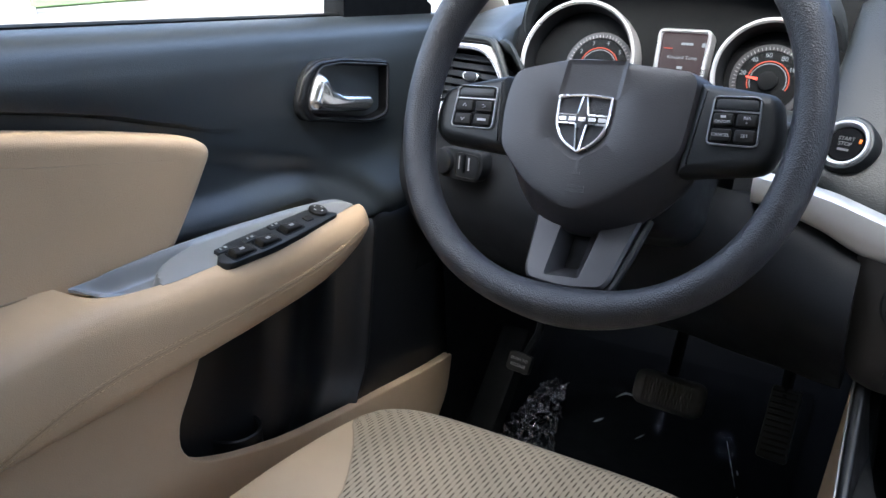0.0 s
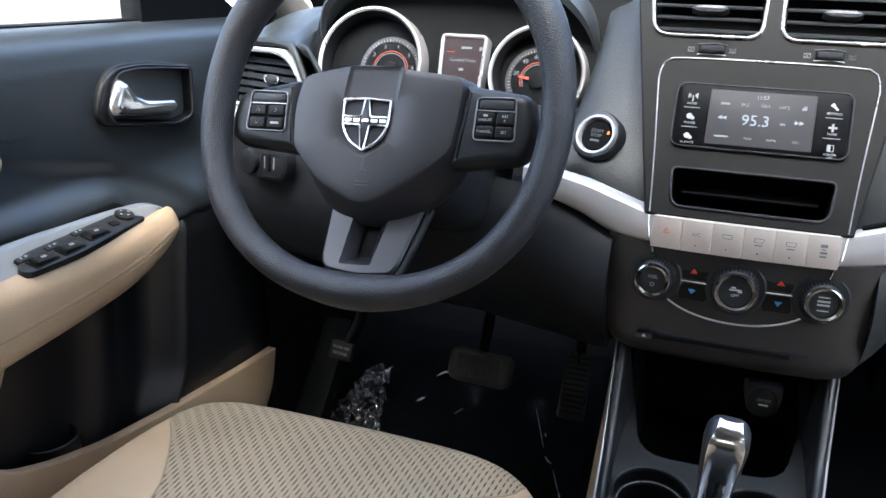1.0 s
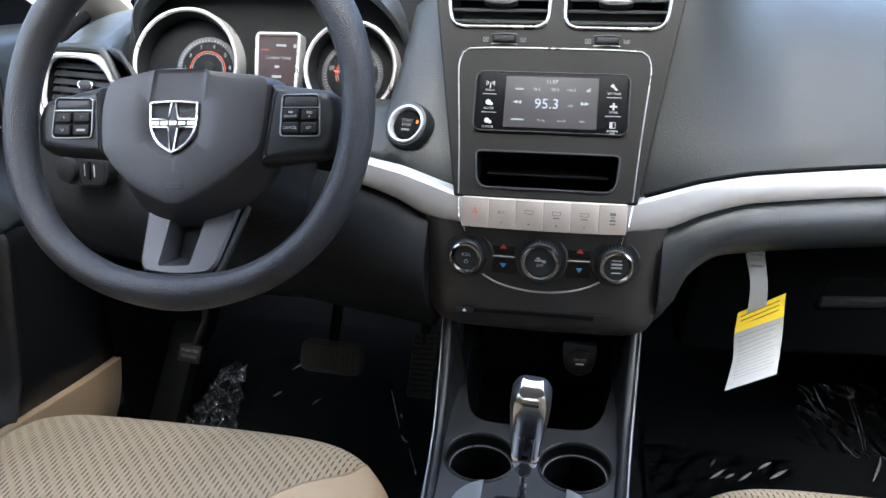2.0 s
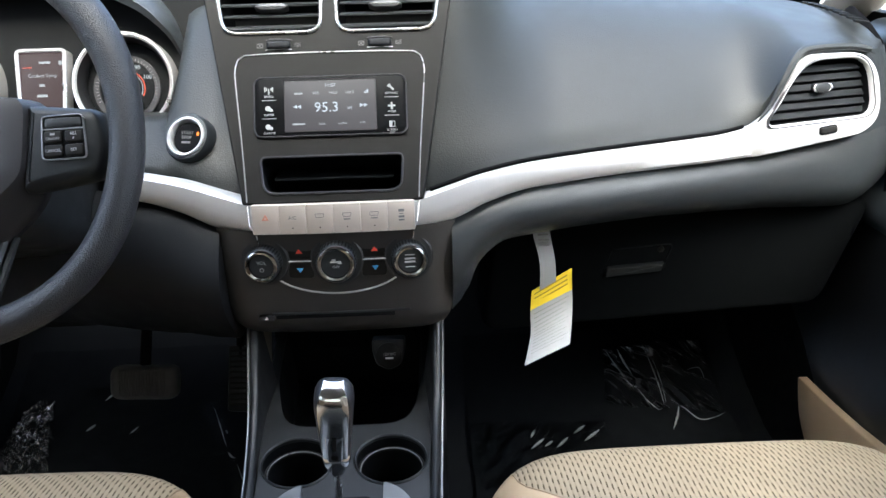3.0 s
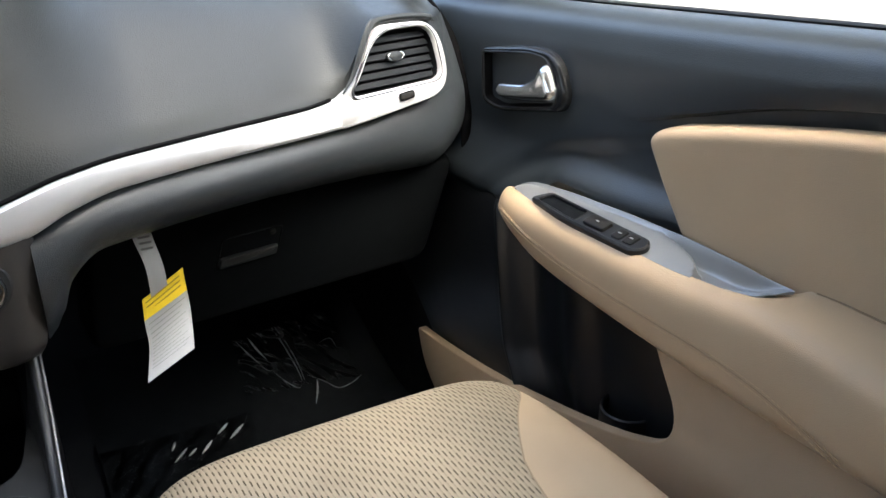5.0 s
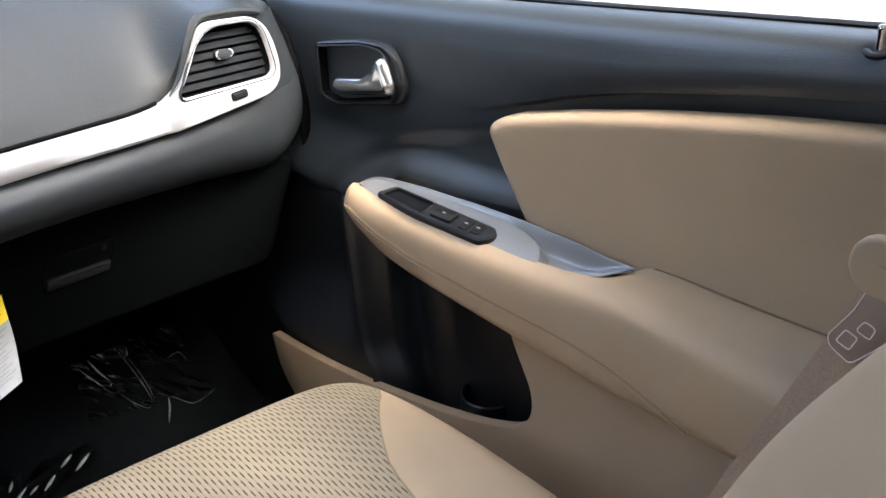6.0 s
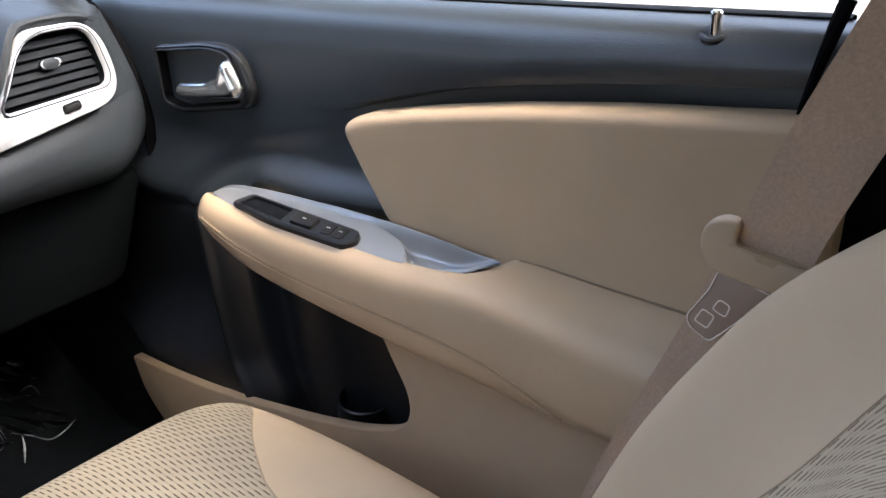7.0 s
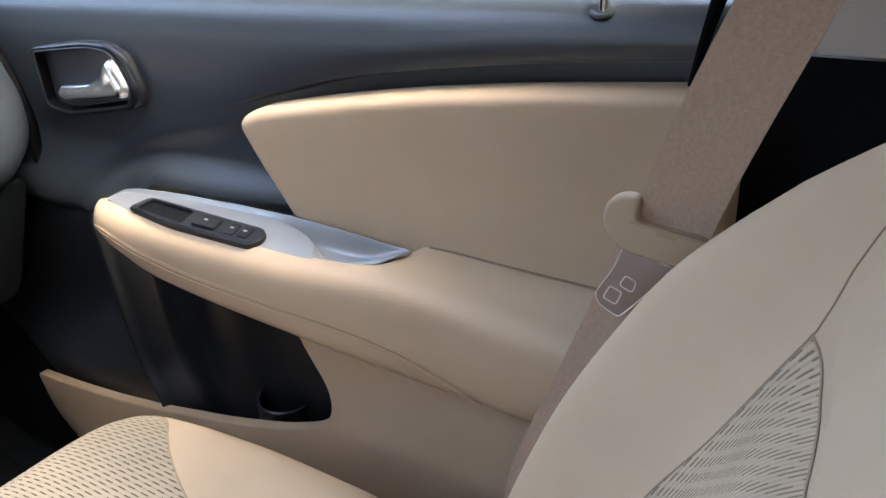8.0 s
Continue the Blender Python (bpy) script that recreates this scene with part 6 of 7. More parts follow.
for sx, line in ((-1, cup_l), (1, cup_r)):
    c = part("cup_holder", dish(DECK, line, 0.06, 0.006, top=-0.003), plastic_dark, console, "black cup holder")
    part("lip", bezel(DECK, inset(line, -0.002), 0.0025, 0.004, 0.0025, 0.0012), plastic, c, "rounded lip")
    part("inner_ring", bezel(moved(DECK, 0, 0, -0.016), inset(line, 0.0005), 0.004, 0.004, 0.002, 0.0012), plastic_grey, c, "inner ring")
    part("ring_edge", tube([moved(DECK, 0, 0, -0.0138) @ V(p.x, p.y, 0) for p in inset(line, 0.0042)], 0.0006, 6, closed=True, caps=False), frame_grey, c, "thin bright edge of the inner ring")
# side rails that sweep up to the stack, outer walls and bright edge strips
RAIL_Z = ((0.17, 0.2985), (0.40, 0.3445), (0.65, 0.3945), (0.73, 0.4105), (0.79, 0.428), (0.84, 0.458), (0.88, 0.500), (0.91, 0.538))
RAIL_X = ((0.17, 0.0935), (0.70, 0.0940), (0.80, 0.0985), (0.88, 0.1040), (0.91, 0.1055))
for sx in (-1, 1):
    rows, panel_rows, strip = [], [], []
    for k in range(40):
        y = 0.17 + 0.74 * k / 39
        z, c, low = curve1(RAIL_Z, y), curve1(RAIL_X, y), deck(0, y)
        rise = max(0.0, z - low - 0.009)
        rows.append([V(sx * xx, y, zz) for xx, zz in ((c - 0.0065 - 0.15 * rise, low - 0.006), (c - 0.0055 - 0.06 * rise, low + 0.6 * (z - low) - 0.004), (c - 0.0058, z - 0.004), (c - 0.0035, z - 0.0008), (c - 0.0005, z), (c + 0.0025, z - 0.002), (c + 0.0038, z - 0.006), (c + 0.004, z - 0.016))])
        strip.append(V(sx * (c + 0.0054), y, z - 0.0075))
        out = 0.038 if sx < 0 else 0.006
        panel_rows.append([V(sx * (c + 0.0045 + out * t), y, z - 0.010 + (0.08 - z) * t) for t in (0, 0.3, 0.6, 1.0)])
    part("side_rail", loft(bmesh.new(), rows), console_black, console, "rounded black side rail")
    part("edge_strip", tube(strip, 0.0013, 6), trim_silver, console, "thin bright edge strip")
    bm = loft(bmesh.new(), panel_rows + [[V(p.x, 1.07, p.z) for p in panel_rows[-1]]])
    part("side_panel", bm, beige_hard if sx < 0 else plastic_dark, console, "beige side panel" if sx < 0 else "black side panel")
part("front_wall", slab(axes((0, 1.02, 0.40), (1, 0, 0), (0, -0.05, 1)), rrect(0.21, 0.26, 0.01), 0.02, 0.002), plastic_dark, console, "dark wall behind the bin")

# shift gate and lever
gate = thing("shift_gate", "silver and black shift gate on the console", "shift gate")
for sx in (-1, 1):
    line = [V(sx * 0.0405, -0.115), V(sx * 0.075, -0.115), V(sx * 0.071, 0.008), V(sx * 0.058, 0.025), V(sx * 0.0415, 0.033)]
    part("gate_trim", slab(DECK, rounded(line if sx > 0 else line[::-1], [0.004, 0.004, 0.02, 0.02, 0.003] if sx > 0 else [0.003, 0.02, 0.02, 0.004, 0.004]), 0.004, 0.0015, 0.004), trim_silver, gate, "satin silver gate trim")
part("gate_plate", slab(DECK, rrect(0.060, 0.135, 0.006, 4, 0, -0.052), 0.004, 0.001, 0.002), plastic_dark, gate, "black gate plate")
part("gate_marks", bars(moved(DECK, -0.022, -0.004, 0.002), [(0, 0, 0.004, 0.005), (0, -0.02, 0.004, 0.005)]), dim_mark, gate)
part("gate_slot", bars(moved(DECK, 0.004, -0.002, 0.002), [(0.010, 0.004, 0.026, 0.001)]), dim_mark, gate)

shifter = thing("gear_lever", "chrome-faced gear lever with black leather sides", "gear lever")
LEVER = axes((0.005, 0.690, 0.522), (1, 0, -0.06), (0.06, -0.28, 0.96))
rings = []
for v, w, d in ((-0.0375, 0.0122, 0.0115), (-0.036, 0.0134, 0.0127), (-0.025, 0.0142, 0.0135), (0.0, 0.0160, 0.0152), (0.025, 0.0176, 0.0166), (0.036, 0.0172, 0.0162), (0.043, 0.0146, 0.0135), (0.0470, 0.009, 0.009)):
    rings.append([LEVER @ V(p.x, v, p.y) for p in rrect(2 * w, 2 * d, w * 0.6, 4)])
knob_ = part("knob", loft(bmesh.new(), rings, ring_closed=True, caps=True), wheel_skin, shifter, "black leather knob sides", smooth=60)
rows = []
for v, w, d in ((-0.0370, 0.0112, 0.0138), (-0.025, 0.0115, 0.0150), (0.0, 0.0126, 0.0170), (0.025, 0.0138, 0.0185), (0.036, 0.0136, 0.0178), (0.0435, 0.0122, 0.0142), (0.0485, 0.0095, 0.0080), (0.0490, 0.0085, -0.002)):
    rows.append([LEVER @ V(u * w, v, d - 0.0022 * abs(u) ** 4) for u in (-1.0, -0.85, -0.5, 0, 0.5, 0.85, 1.0)])
part("chrome_face", loft(bmesh.new(), rows), lever_chrome, knob_, "chrome face", smooth=60)
FACE = moved(LEVER, 0, 0, 0.0151) @ Matrix.Rotation(radians(-3.6), 4, "X")
part("inlay", slab(FACE, rounded([V(-0.0066, -0.034), V(0.0066, -0.034), V(0.0086, 0.012), V(-0.0086, 0.012)], 0.003, 4), 0.004, 0.0006, 0.0012), chrome, knob_, "polished inlay in the chrome face", smooth=60)
part("slot", slab(FACE, rounded([V(-0.0018, -0.020), V(0.0018, -0.020), V(0.0024, 0.010), V(-0.0024, 0.010)], 0.001, 3), 0.002, 0.0003, 0.0016), plastic_grey, knob_, "dark groove down the inlay")
part("release_button", slab(moved(FACE, 0.0, -0.028, 0.0012), rrect(0.006, 0.0055, 0.001), 0.003, 0.0006, 0.0008), plastic_dark, knob_, "small dark emblem")
rings = []
for v, w in ((-0.0375, 0.0122), (-0.039, 0.0134), (-0.050, 0.0130), (-0.058, 0.0110), (-0.067, 0.0080), (-0.073, 0.0052), (-0.075, 0.0040)):
    rings.append([LEVER @ V(p.x, v, p.y) for p in rrect(2 * w, 2 * w, w * 0.8, 5)])
part("collar", loft(bmesh.new(), rings, ring_closed=True, caps=True), lever_chrome, shifter, "chrome collar under the knob", smooth=60)
part("stem", tube([LEVER @ V(0, v, 0) for v in (-0.073, -0.10, -0.145)], 0.0038, 12), chrome_satin, shifter, "thin bright stem", smooth=60)

# power socket hanging under the stack
socket = thing("power_socket", "round black power socket with a flap under the stack", "power socket")
f0 = axes((0.046, 0.925, 0.463), (1, 0, 0), (0, 0.30, 1)) @ Matrix.Diagonal((0.87, 0.87, 0.87, 1))
part("holder", slab(f0, rounded([V(-0.023, 0.020), V(-0.023, 0.004), V(-0.017, -0.016), V(0.0, -0.024), V(0.017, -0.016), V(0.023, 0.004), V(0.023, 0.020)], 0.006), 0.03, 0.003), plastic, socket, "black socket holder")
part("flap", turned(moved(f0, 0, -0.002), [(0.0175, 0), (0.0175, 0.003), (0.0155, 0.0045), (0.003, 0.005)], 28), plastic_grey, socket, "round black flap")
fm = moved(f0, 0.001, -0.004, 0.005)
lettering("caption", "12V DC", 0.0052, moved(fm, 0, 0.004), dim_mark, socket)
part("mark", bars(fm, [(0, -0.0015, 0.011, 0.0022)]), white_mark, socket)


# ---- seats ----
def cloth_with_slits(name, base, slit, across, along, turn, share=0.3, fill=0.5):
    """Ribbed cloth: fine ribs, and rows of short dark slits between them, staggered from row to row."""
    m = bpy.data.materials.new(name)
    m.use_nodes = True
    n, l = m.node_tree.nodes, m.node_tree.links
    b = n["Principled BSDF"]
    b.inputs["Roughness"].default_value = 0.85
    b.inputs["Specular IOR Level"].default_value = 0.2
    uv = n.new("ShaderNodeUVMap")
    uv.uv_map = "weave"
    mp = n.new("ShaderNodeMapping")
    mp.inputs["Rotation"].default_value = (0, 0, radians(turn))
    l.new(uv.outputs[0], mp.inputs[0])
    sep = n.new("ShaderNodeSeparateXYZ")
    l.new(mp.outputs[0], sep.inputs[0])

    def calc(op, a, b_=None):
        c = n.new("ShaderNodeMath")
        c.operation = op
        for i, v in enumerate((a, b_)):
            if v is None:
                continue
            if isinstance(v, (int, float)):
                c.inputs[i].default_value = v
            else:
                l.new(v, c.inputs[i])
        return c.outputs[0]

    u = calc("DIVIDE", sep.outputs[0], across)
    row = calc("FLOOR", u)
    fu = calc("FRACT", u)
    wn = n.new("ShaderNodeTexWhiteNoise")
    wn.noise_dimensions = "1D"
    l.new(row, wn.inputs["W"])
    v = calc("ADD", calc("DIVIDE", sep.outputs[1], along), calc("ADD", calc("MULTIPLY", row, 0.31), calc("MULTIPLY", wn.outputs[0], 0.12)))
    fv = calc("FRACT", v)
    rib = calc("ABSOLUTE", calc("SUBTRACT", fu, 0.5))
    inrow = calc("LESS_THAN", rib, share * 0.5)
    inslit = calc("LESS_THAN", fv, fill)
    slit_ = calc("MULTIPLY", inrow, inslit)
    no = n.new("ShaderNodeTexNoise")
    no.inputs["Scale"].default_value = 18
    at = n.new("ShaderNodeTexCoord")
    l.new(at.outputs["Object"], no.inputs["Vector"])
    tone = n.new("ShaderNodeMapRange")
    tone.inputs["From Min"].default_value, tone.inputs["From Max"].default_value = 0.3, 0.7
    tone.inputs["To Min"].default_value, tone.inputs["To Max"].default_value = 0.92, 1.07
    l.new(no.outputs["Fac"], tone.inputs["Value"])
    sc = n.new("ShaderNodeVectorMath")
    sc.operation = "SCALE"
    sc.inputs[0].default_value = base
    # rib valleys 16 % darker: their shading put into the colour
    valley = calc("SUBTRACT", 1.0, calc("MULTIPLY", calc("LESS_THAN", rib, share * 0.62), 0.16))
    l.new(calc("MULTIPLY", tone.outputs[0], valley), sc.inputs["Scale"])
    mix = n.new("ShaderNodeMix")
    mix.data_type = "RGBA"
    mix.inputs["B"].default_value = (*slit, 1)
    l.new(sc.outputs[0], mix.inputs["A"])
    l.new(slit_, mix.inputs["Factor"])
    l.new(mix.outputs["Result"], b.inputs["Base Color"])
    high = calc("SUBTRACT", calc("SMOOTH_MIN", rib, 0.3), calc("MULTIPLY", slit_, 0.3))
    bump = n.new("ShaderNodeBump")
    bump.inputs["Strength"].default_value, bump.inputs["Distance"].default_value = 0.6, 0.002
    l.new(high, bump.inputs["Height"])
    l.new(bump.outputs[0], b.inputs["Normal"])
    return m


slit_cloth = cloth_with_slits("slit_seat_cloth", (0.375, 0.298, 0.200), (0.095, 0.070, 0.042), 0.0050, 0.0175, 0, 0.29, 0.54)
slit_cloth_back = cloth_with_slits("slit_back_cloth", (0.48, 0.362, 0.232), (0.20, 0.145, 0.088), 0.0036, 0.0145, 0, 0.34, 0.58)


def lay_weave(ob, fn):
    """Gives a mesh flat cloth coordinates in metres."""
    me = ob.data
    uv = me.uv_layers.new(name="weave")
    for lp in me.loops:
        uv.data[lp.index].uv = fn(me.vertices[lp.vertex_index].co)


CUSHION = [(0.760, 0.13), (0.800, 0.20), (0.822, 0.28), (0.828, 0.340), (0.820, 0.382), (0.796, 0.407), (0.755, 0.419), (0.70, 0.422), (0.60, 0.418), (0.48, 0.406), (0.34, 0.390), (0.20, 0.380)]
SEAM = ((0.18, 0.34), (0.50, 0.36), (0.605, 0.41), (0.65, 0.49), (0.69, 0.59), (0.725, 0.70), (0.76, 0.77), (0.83, 0.80))


def cushion_point(cx, r, p):
    """A place on the cushion: r from -1 to 1 across, p on its middle line."""
    y, z = p.x, p.y
    hw = curve1(((0.2, 0.268), (0.45, 0.270), (0.60, 0.270), (0.72, 0.266), (0.80, 0.262), (0.83, 0.258)), y)
    a = abs(r)
    roll = 1 - max(0.0, 1 - a ** 6.5) ** (1 / 2.2)
    g = max(0.0, min(1.0, (0.74 - y) / 0.25))
    puff = 0.022 * g * math.exp(-((a - 0.72) / 0.20) ** 2) + 0.004 * math.cos(a * 1.57)
    front = max(0.0, (y - 0.70) / 0.12)
    return V(cx + r * hw, y - 0.055 * min(1.0, front) * a ** 8, z - 0.005 + puff - roll * (z - 0.20))


def build_seat(cx, label, back):
    seat = thing("seat", label, "car seat", group="front seats")
    line = spline([V(y, z) for y, z in CUSHION], 44)
    n = 22
    rows = []
    for p in line:
        s = curve1(SEAM, p.x)
        rows.append([cushion_point(cx, s * (-1 + 2 * k / (2 * n)), p) for k in range(2 * n + 1)])
    ob = part("seat_cushion", loft(bmesh.new(), rows), slit_cloth, seat, "beige ribbed cloth insert with dark slits", smooth=60)
    lay_weave(ob, lambda co: (co.x - cx, co.y + max(0, 0.40 - co.z) * (1 if co.y > 0.7 else 0)))
    for sx in (-1, 1):
        rows = []
        for p in line:
            s = curve1(SEAM, p.x)
            rows.append([cushion_point(cx, sx * (s + (1 - s) * k / 16), p) for k in range(17)])
        part("side_bolster", loft(bmesh.new(), rows), beige_cloth, seat, "plain beige cloth bolster", smooth=60)
        pts = [cushion_point(cx, sx * curve1(SEAM, p.x), p) + V(0, 0, 0.0001) for p in line[4:]]
        part("seam", tube(pts, 0.0009, 5), seam_m, seat, "sewn seam", smooth=60)
    part("base", block((cx - 0.20, 0.24, 0.085), (cx + 0.20, 0.74, 0.26), 0.02), plastic_dark, seat, "black seat base")
    if back:
        build_back(seat, cx)
    return seat


BACK = ((0.34, 0.298), (0.42, 0.268), (0.52, 0.222), (0.63, 0.170), (0.70, 0.136), (0.78, 0.093), (0.86, 0.047), (0.95, -0.010), (1.00, -0.050))


def back_point(cx, r, z, dip=0.0):
    y = curve1(BACK, z) - dip
    a = abs(r)
    hw = curve1(((0.34, 0.235), (0.5, 0.245), (0.65, 0.245), (0.80, 0.225), (0.92, 0.19), (1.0, 0.14)), z)
    g = curve1(((0.34, 0.75), (0.45, 1.02), (0.55, 1.09), (0.65, 1.02), (0.74, 0.75), (0.82, 0.36), (0.92, 0.10), (1.0, 0.0)), z)
    roll = 1 - max(0.0, 1 - a ** 6) ** (1 / 2.2)
    puff = 0.098 * g * math.exp(-((a - 0.86) / 0.24) ** 2) + 0.006 * math.cos(a * 1.57)
    return V(cx + r * hw, y + puff - roll * 0.13, z + 0.3 * puff)


def build_back(seat, cx):
    top = ((0.0, 0.717), (0.2, 0.713), (0.45, 0.709), (0.62, 0.720))
    zs = [0.34 + 0.66 * k / 50 for k in range(51)]
    edge = ((0.34, 0.53), (0.58, 0.53), (0.66, 0.50), (0.72, 0.51), (0.75, 0.57), (0.80, 0.64), (1.0, 0.66))

    def groove(dz, u):
        f = max(0.0, 1 + dz / 0.030) ** 2 if dz <= 0 else math.exp(-(dz / 0.020) ** 2)
        return 0.014 * f * max(0.0, 1 - abs(u) ** 6)

    def valley(d, reach):
        return 0.002 * math.exp(-(d / reach) ** 2)

    # insert, up to its curved upper edge
    rows = []
    for k in range(31):
        f = 1 - (1 - k / 30) ** 1.5
        row = []
        for j in range(41):
            u = -1 + j / 20
            zt = curve1(top, abs(u) * 0.62)
            z = 0.34 + (zt - 0.34) * f
            row.append(back_point(cx, u * curve1(edge, z), z, groove(z - zt, u) + valley(1 - abs(u), 0.16)))
        rows.append(row)
    ob = part("backrest_insert", loft(bmesh.new(), rows), slit_cloth_back, seat, "beige ribbed cloth insert with dark slits", smooth=60)
    lay_weave(ob, lambda co: (co.x - cx, co.z * 1.1))
    rim = [back_point(cx, (-1 + j / 20) * curve1(edge, curve1(top, abs(-1 + j / 20) * 0.62)), curve1(top, abs(-1 + j / 20) * 0.62), groove(0, -1 + j / 20) + valley(1 - abs(-1 + j / 20), 0.16)) for j in range(41)]
    part("seam", tube([p + V(0, 0.0006, 0.0003) for p in rim], 0.0007, 5), seam_m, seat, "sewn seam", smooth=60)
    rows = []
    for k in range(21):
        f = k / 20
        row = []
        for j in range(41):
            u = -1 + j / 20
            zt = curve1(top, abs(u) * 0.62)
            z = zt + (1.0 - zt) * f ** 1.5
            row.append(back_point(cx, u * curve1(edge, z), z, groove(z - zt, u) + valley(1 - abs(u), 0.16)))
        rows.append(row)
    part("backrest_top", loft(bmesh.new(), rows), beige_cloth, seat, "plain beige cloth upper backrest", smooth=60)
    for sx in (-1, 1):
        rows = [[back_point(cx, sx * (curve1(edge, z) + (1 - curve1(edge, z)) * k / 20), z, valley(k / 20, 0.30)) for k in range(21)] for z in zs]
        part("back_bolster", loft(bmesh.new(), rows), beige_cloth, seat, "plain beige cloth bolster", smooth=60)
        part("seam", tube([back_point(cx, sx * curve1(edge, z), z, 0.002) + V(0, 0.0001, 0) for z in zs], 0.0006, 5), seam_m, seat, "sewn seam", smooth=60)
    rows = [[back_point(cx, r, z) + V(0, -0.13, -0.02) if abs(r) < 0.99 else back_point(cx, r, z) for r in (-1, -0.9, -0.5, 0, 0.5, 0.9, 1)] for z in zs]
    part("back_shell", loft(bmesh.new(), rows), beige_cloth, seat, "beige cloth back of the seat", smooth=60)


build_seat(-0.385, "beige cloth driver's seat with a ribbed insert", False)
build_seat(0.385, "beige cloth passenger seat with a ribbed insert", True)

# added black strip where a dark gap ends the passenger door panel
seal = tagged(part("trim_gap_strip", tube(spline([V(0.737, 0.268, 0.755), V(0.736, 0.261, 0.788), V(0.7355, 0.252, 0.826), V(0.7375, 0.246, 0.850)], 14), [0.002 + 0.004 * k / 13 for k in range(14)], 8), rubber), "black strip added for the dark gap along the rear edge of the door panel", "seal", kind="structure")

# ---- seat belt on the passenger side ----
belt = thing("seat_belt", "tan woven seat belt hanging from the pillar", "seat belt")


def strap(mid, half, n=24, thick=0.0014):
    """A flat webbing; mid and half are the middle line and the half width along it."""
    m, h = spline(mid, n), spline(half, n)
    bm = bmesh.new()
    rings = []
    for i, (c, w) in enumerate(zip(m, h)):
        d = (m[min(i + 1, n - 1)] - m[max(i - 1, 0)]).normalized()
        nrm = d.cross(w).normalized() * thick * 0.5
        rings.append([c - w + nrm, c + nrm, c + w + nrm, c + w - nrm, c - nrm, c - w - nrm])
    loft(bm, rings, ring_closed=True, caps=True)
    return bm


part("webbing", strap([V(0.622, 0.243, 0.690), V(0.622, 0.225, 0.752), V(0.626, 0.190, 0.845), V(0.645, 0.135, 0.98), V(0.672, 0.06, 1.16)], [V(0, 0.0235, 0.008), V(0, 0.0235, 0.008), V(0, 0.0235, 0.0085), V(0.004, 0.023, 0.010), V(0.008, 0.022, 0.010)]), webbing_m, belt, "tan woven upper webbing", smooth=50)
part("lap_webbing", strap([V(0.626, 0.247, 0.695), V(0.626, 0.262, 0.650), V(0.632, 0.296, 0.560), V(0.645, 0.345, 0.430), V(0.655, 0.365, 0.30)], [V(0, 0.0225, 0.007), V(0, 0.0225, 0.007), V(0.001, 0.0225, 0.008), V(0.002, 0.0225, 0.009), V(0.002, 0.0225, 0.009)]), webbing_m, belt, "tan woven lap webbing", smooth=50)
BELT = axes((0.6170, 0.245, 0.700), (0, -1, -0.38), (0, -0.38, 1))
GRIP = BELT @ Matrix.Rotation(radians(15), 4, "Z")
grip = rounded([V(-0.037, 0.004), V(-0.036, 0.020), V(-0.026, 0.028), V(-0.013, 0.028), V(-0.015, 0.012), V(0.033, 0.012), V(0.033, -0.010), V(0.004, -0.012), V(-0.026, -0.010)], 0.008, 4)
tongue = part("tongue", slab(GRIP, grip, 0.010, 0.003, 0.0035, seg=3), beige_hard, belt, "beige plastic tongue grip")
part("slot", slab(GRIP, rounded([V(-0.018, 0.0125), V(-0.018, 0.0112), V(-0.001, 0.0105), V(0.001, 0.0070), V(0.012, 0.0070), V(0.014, 0.0105), V(0.032, 0.0105), V(0.032, 0.0125)], 0.0006, 2), 0.001, 0.0002, 0.0038), seam_m, tongue, "dark webbing slot")
blade = rounded([V(-0.018, -0.012), V(-0.017, -0.030), V(-0.021, -0.056), V(-0.016, -0.062), V(0.001, -0.064), V(0.006, -0.050), V(0.014, -0.024), V(0.022, -0.008)], 0.004, 3)
part("blade", slab(BELT, blade, 0.002, 0.0008, 0.001), material("brown_steel", (0.28, 0.21, 0.165), 0.45, metal=0.35), tongue, "brownish metal blade")
part("blade_edge", bezel(BELT, blade, 0.0008, 0.0015, 0.0016, 0.0003), pale_edge, tongue, "bright blade edge")
hole_ = rounded([V(-0.015, -0.056), V(-0.014, -0.044), V(-0.004, -0.044), V(-0.004, -0.056)], 0.0025, 3)
part("blade_hole", bezel(BELT, hole_, 0.0010, 0.0015, 0.0016, 0.0003), pale_edge, tongue, "bright hole rim")
hole_ = rounded([V(-0.009, -0.041), V(-0.008, -0.031), V(0.001, -0.031), V(0.002, -0.041)], 0.003, 3)
part("blade_hole", bezel(BELT, hole_, 0.0009, 0.0015, 0.0016, 0.0003), pale_edge, tongue, "bright hole rim")


# ---- foot wells ----
for cx, lab in ((-0.42, "black floor mat under clear film in the driver's foot well"), (0.40, "black floor mat under clear film in the passenger foot well")):
    rows = []
    for k in range(24):
        y = 0.86 + 0.62 * k / 23
        z = curve1(((0.8, 0.090), (1.1, 0.094), (1.3, 0.112), (1.5, 0.205)), y)
        rows.append([V(cx + 0.235 * (-1 + j / 10), y, z + 0.004 + 0.0025 * noise.noise(V(cx * 9 + j * 0.7, y * 11, 3))) for j in range(21)])
    tagged(part("floor_mat", loft(bmesh.new(), rows), mat_rubber, smooth=60), lab, "floor mat")

film = pane_of("clear_film", (0.98, 0.985, 0.99), 1.5, 0.12)


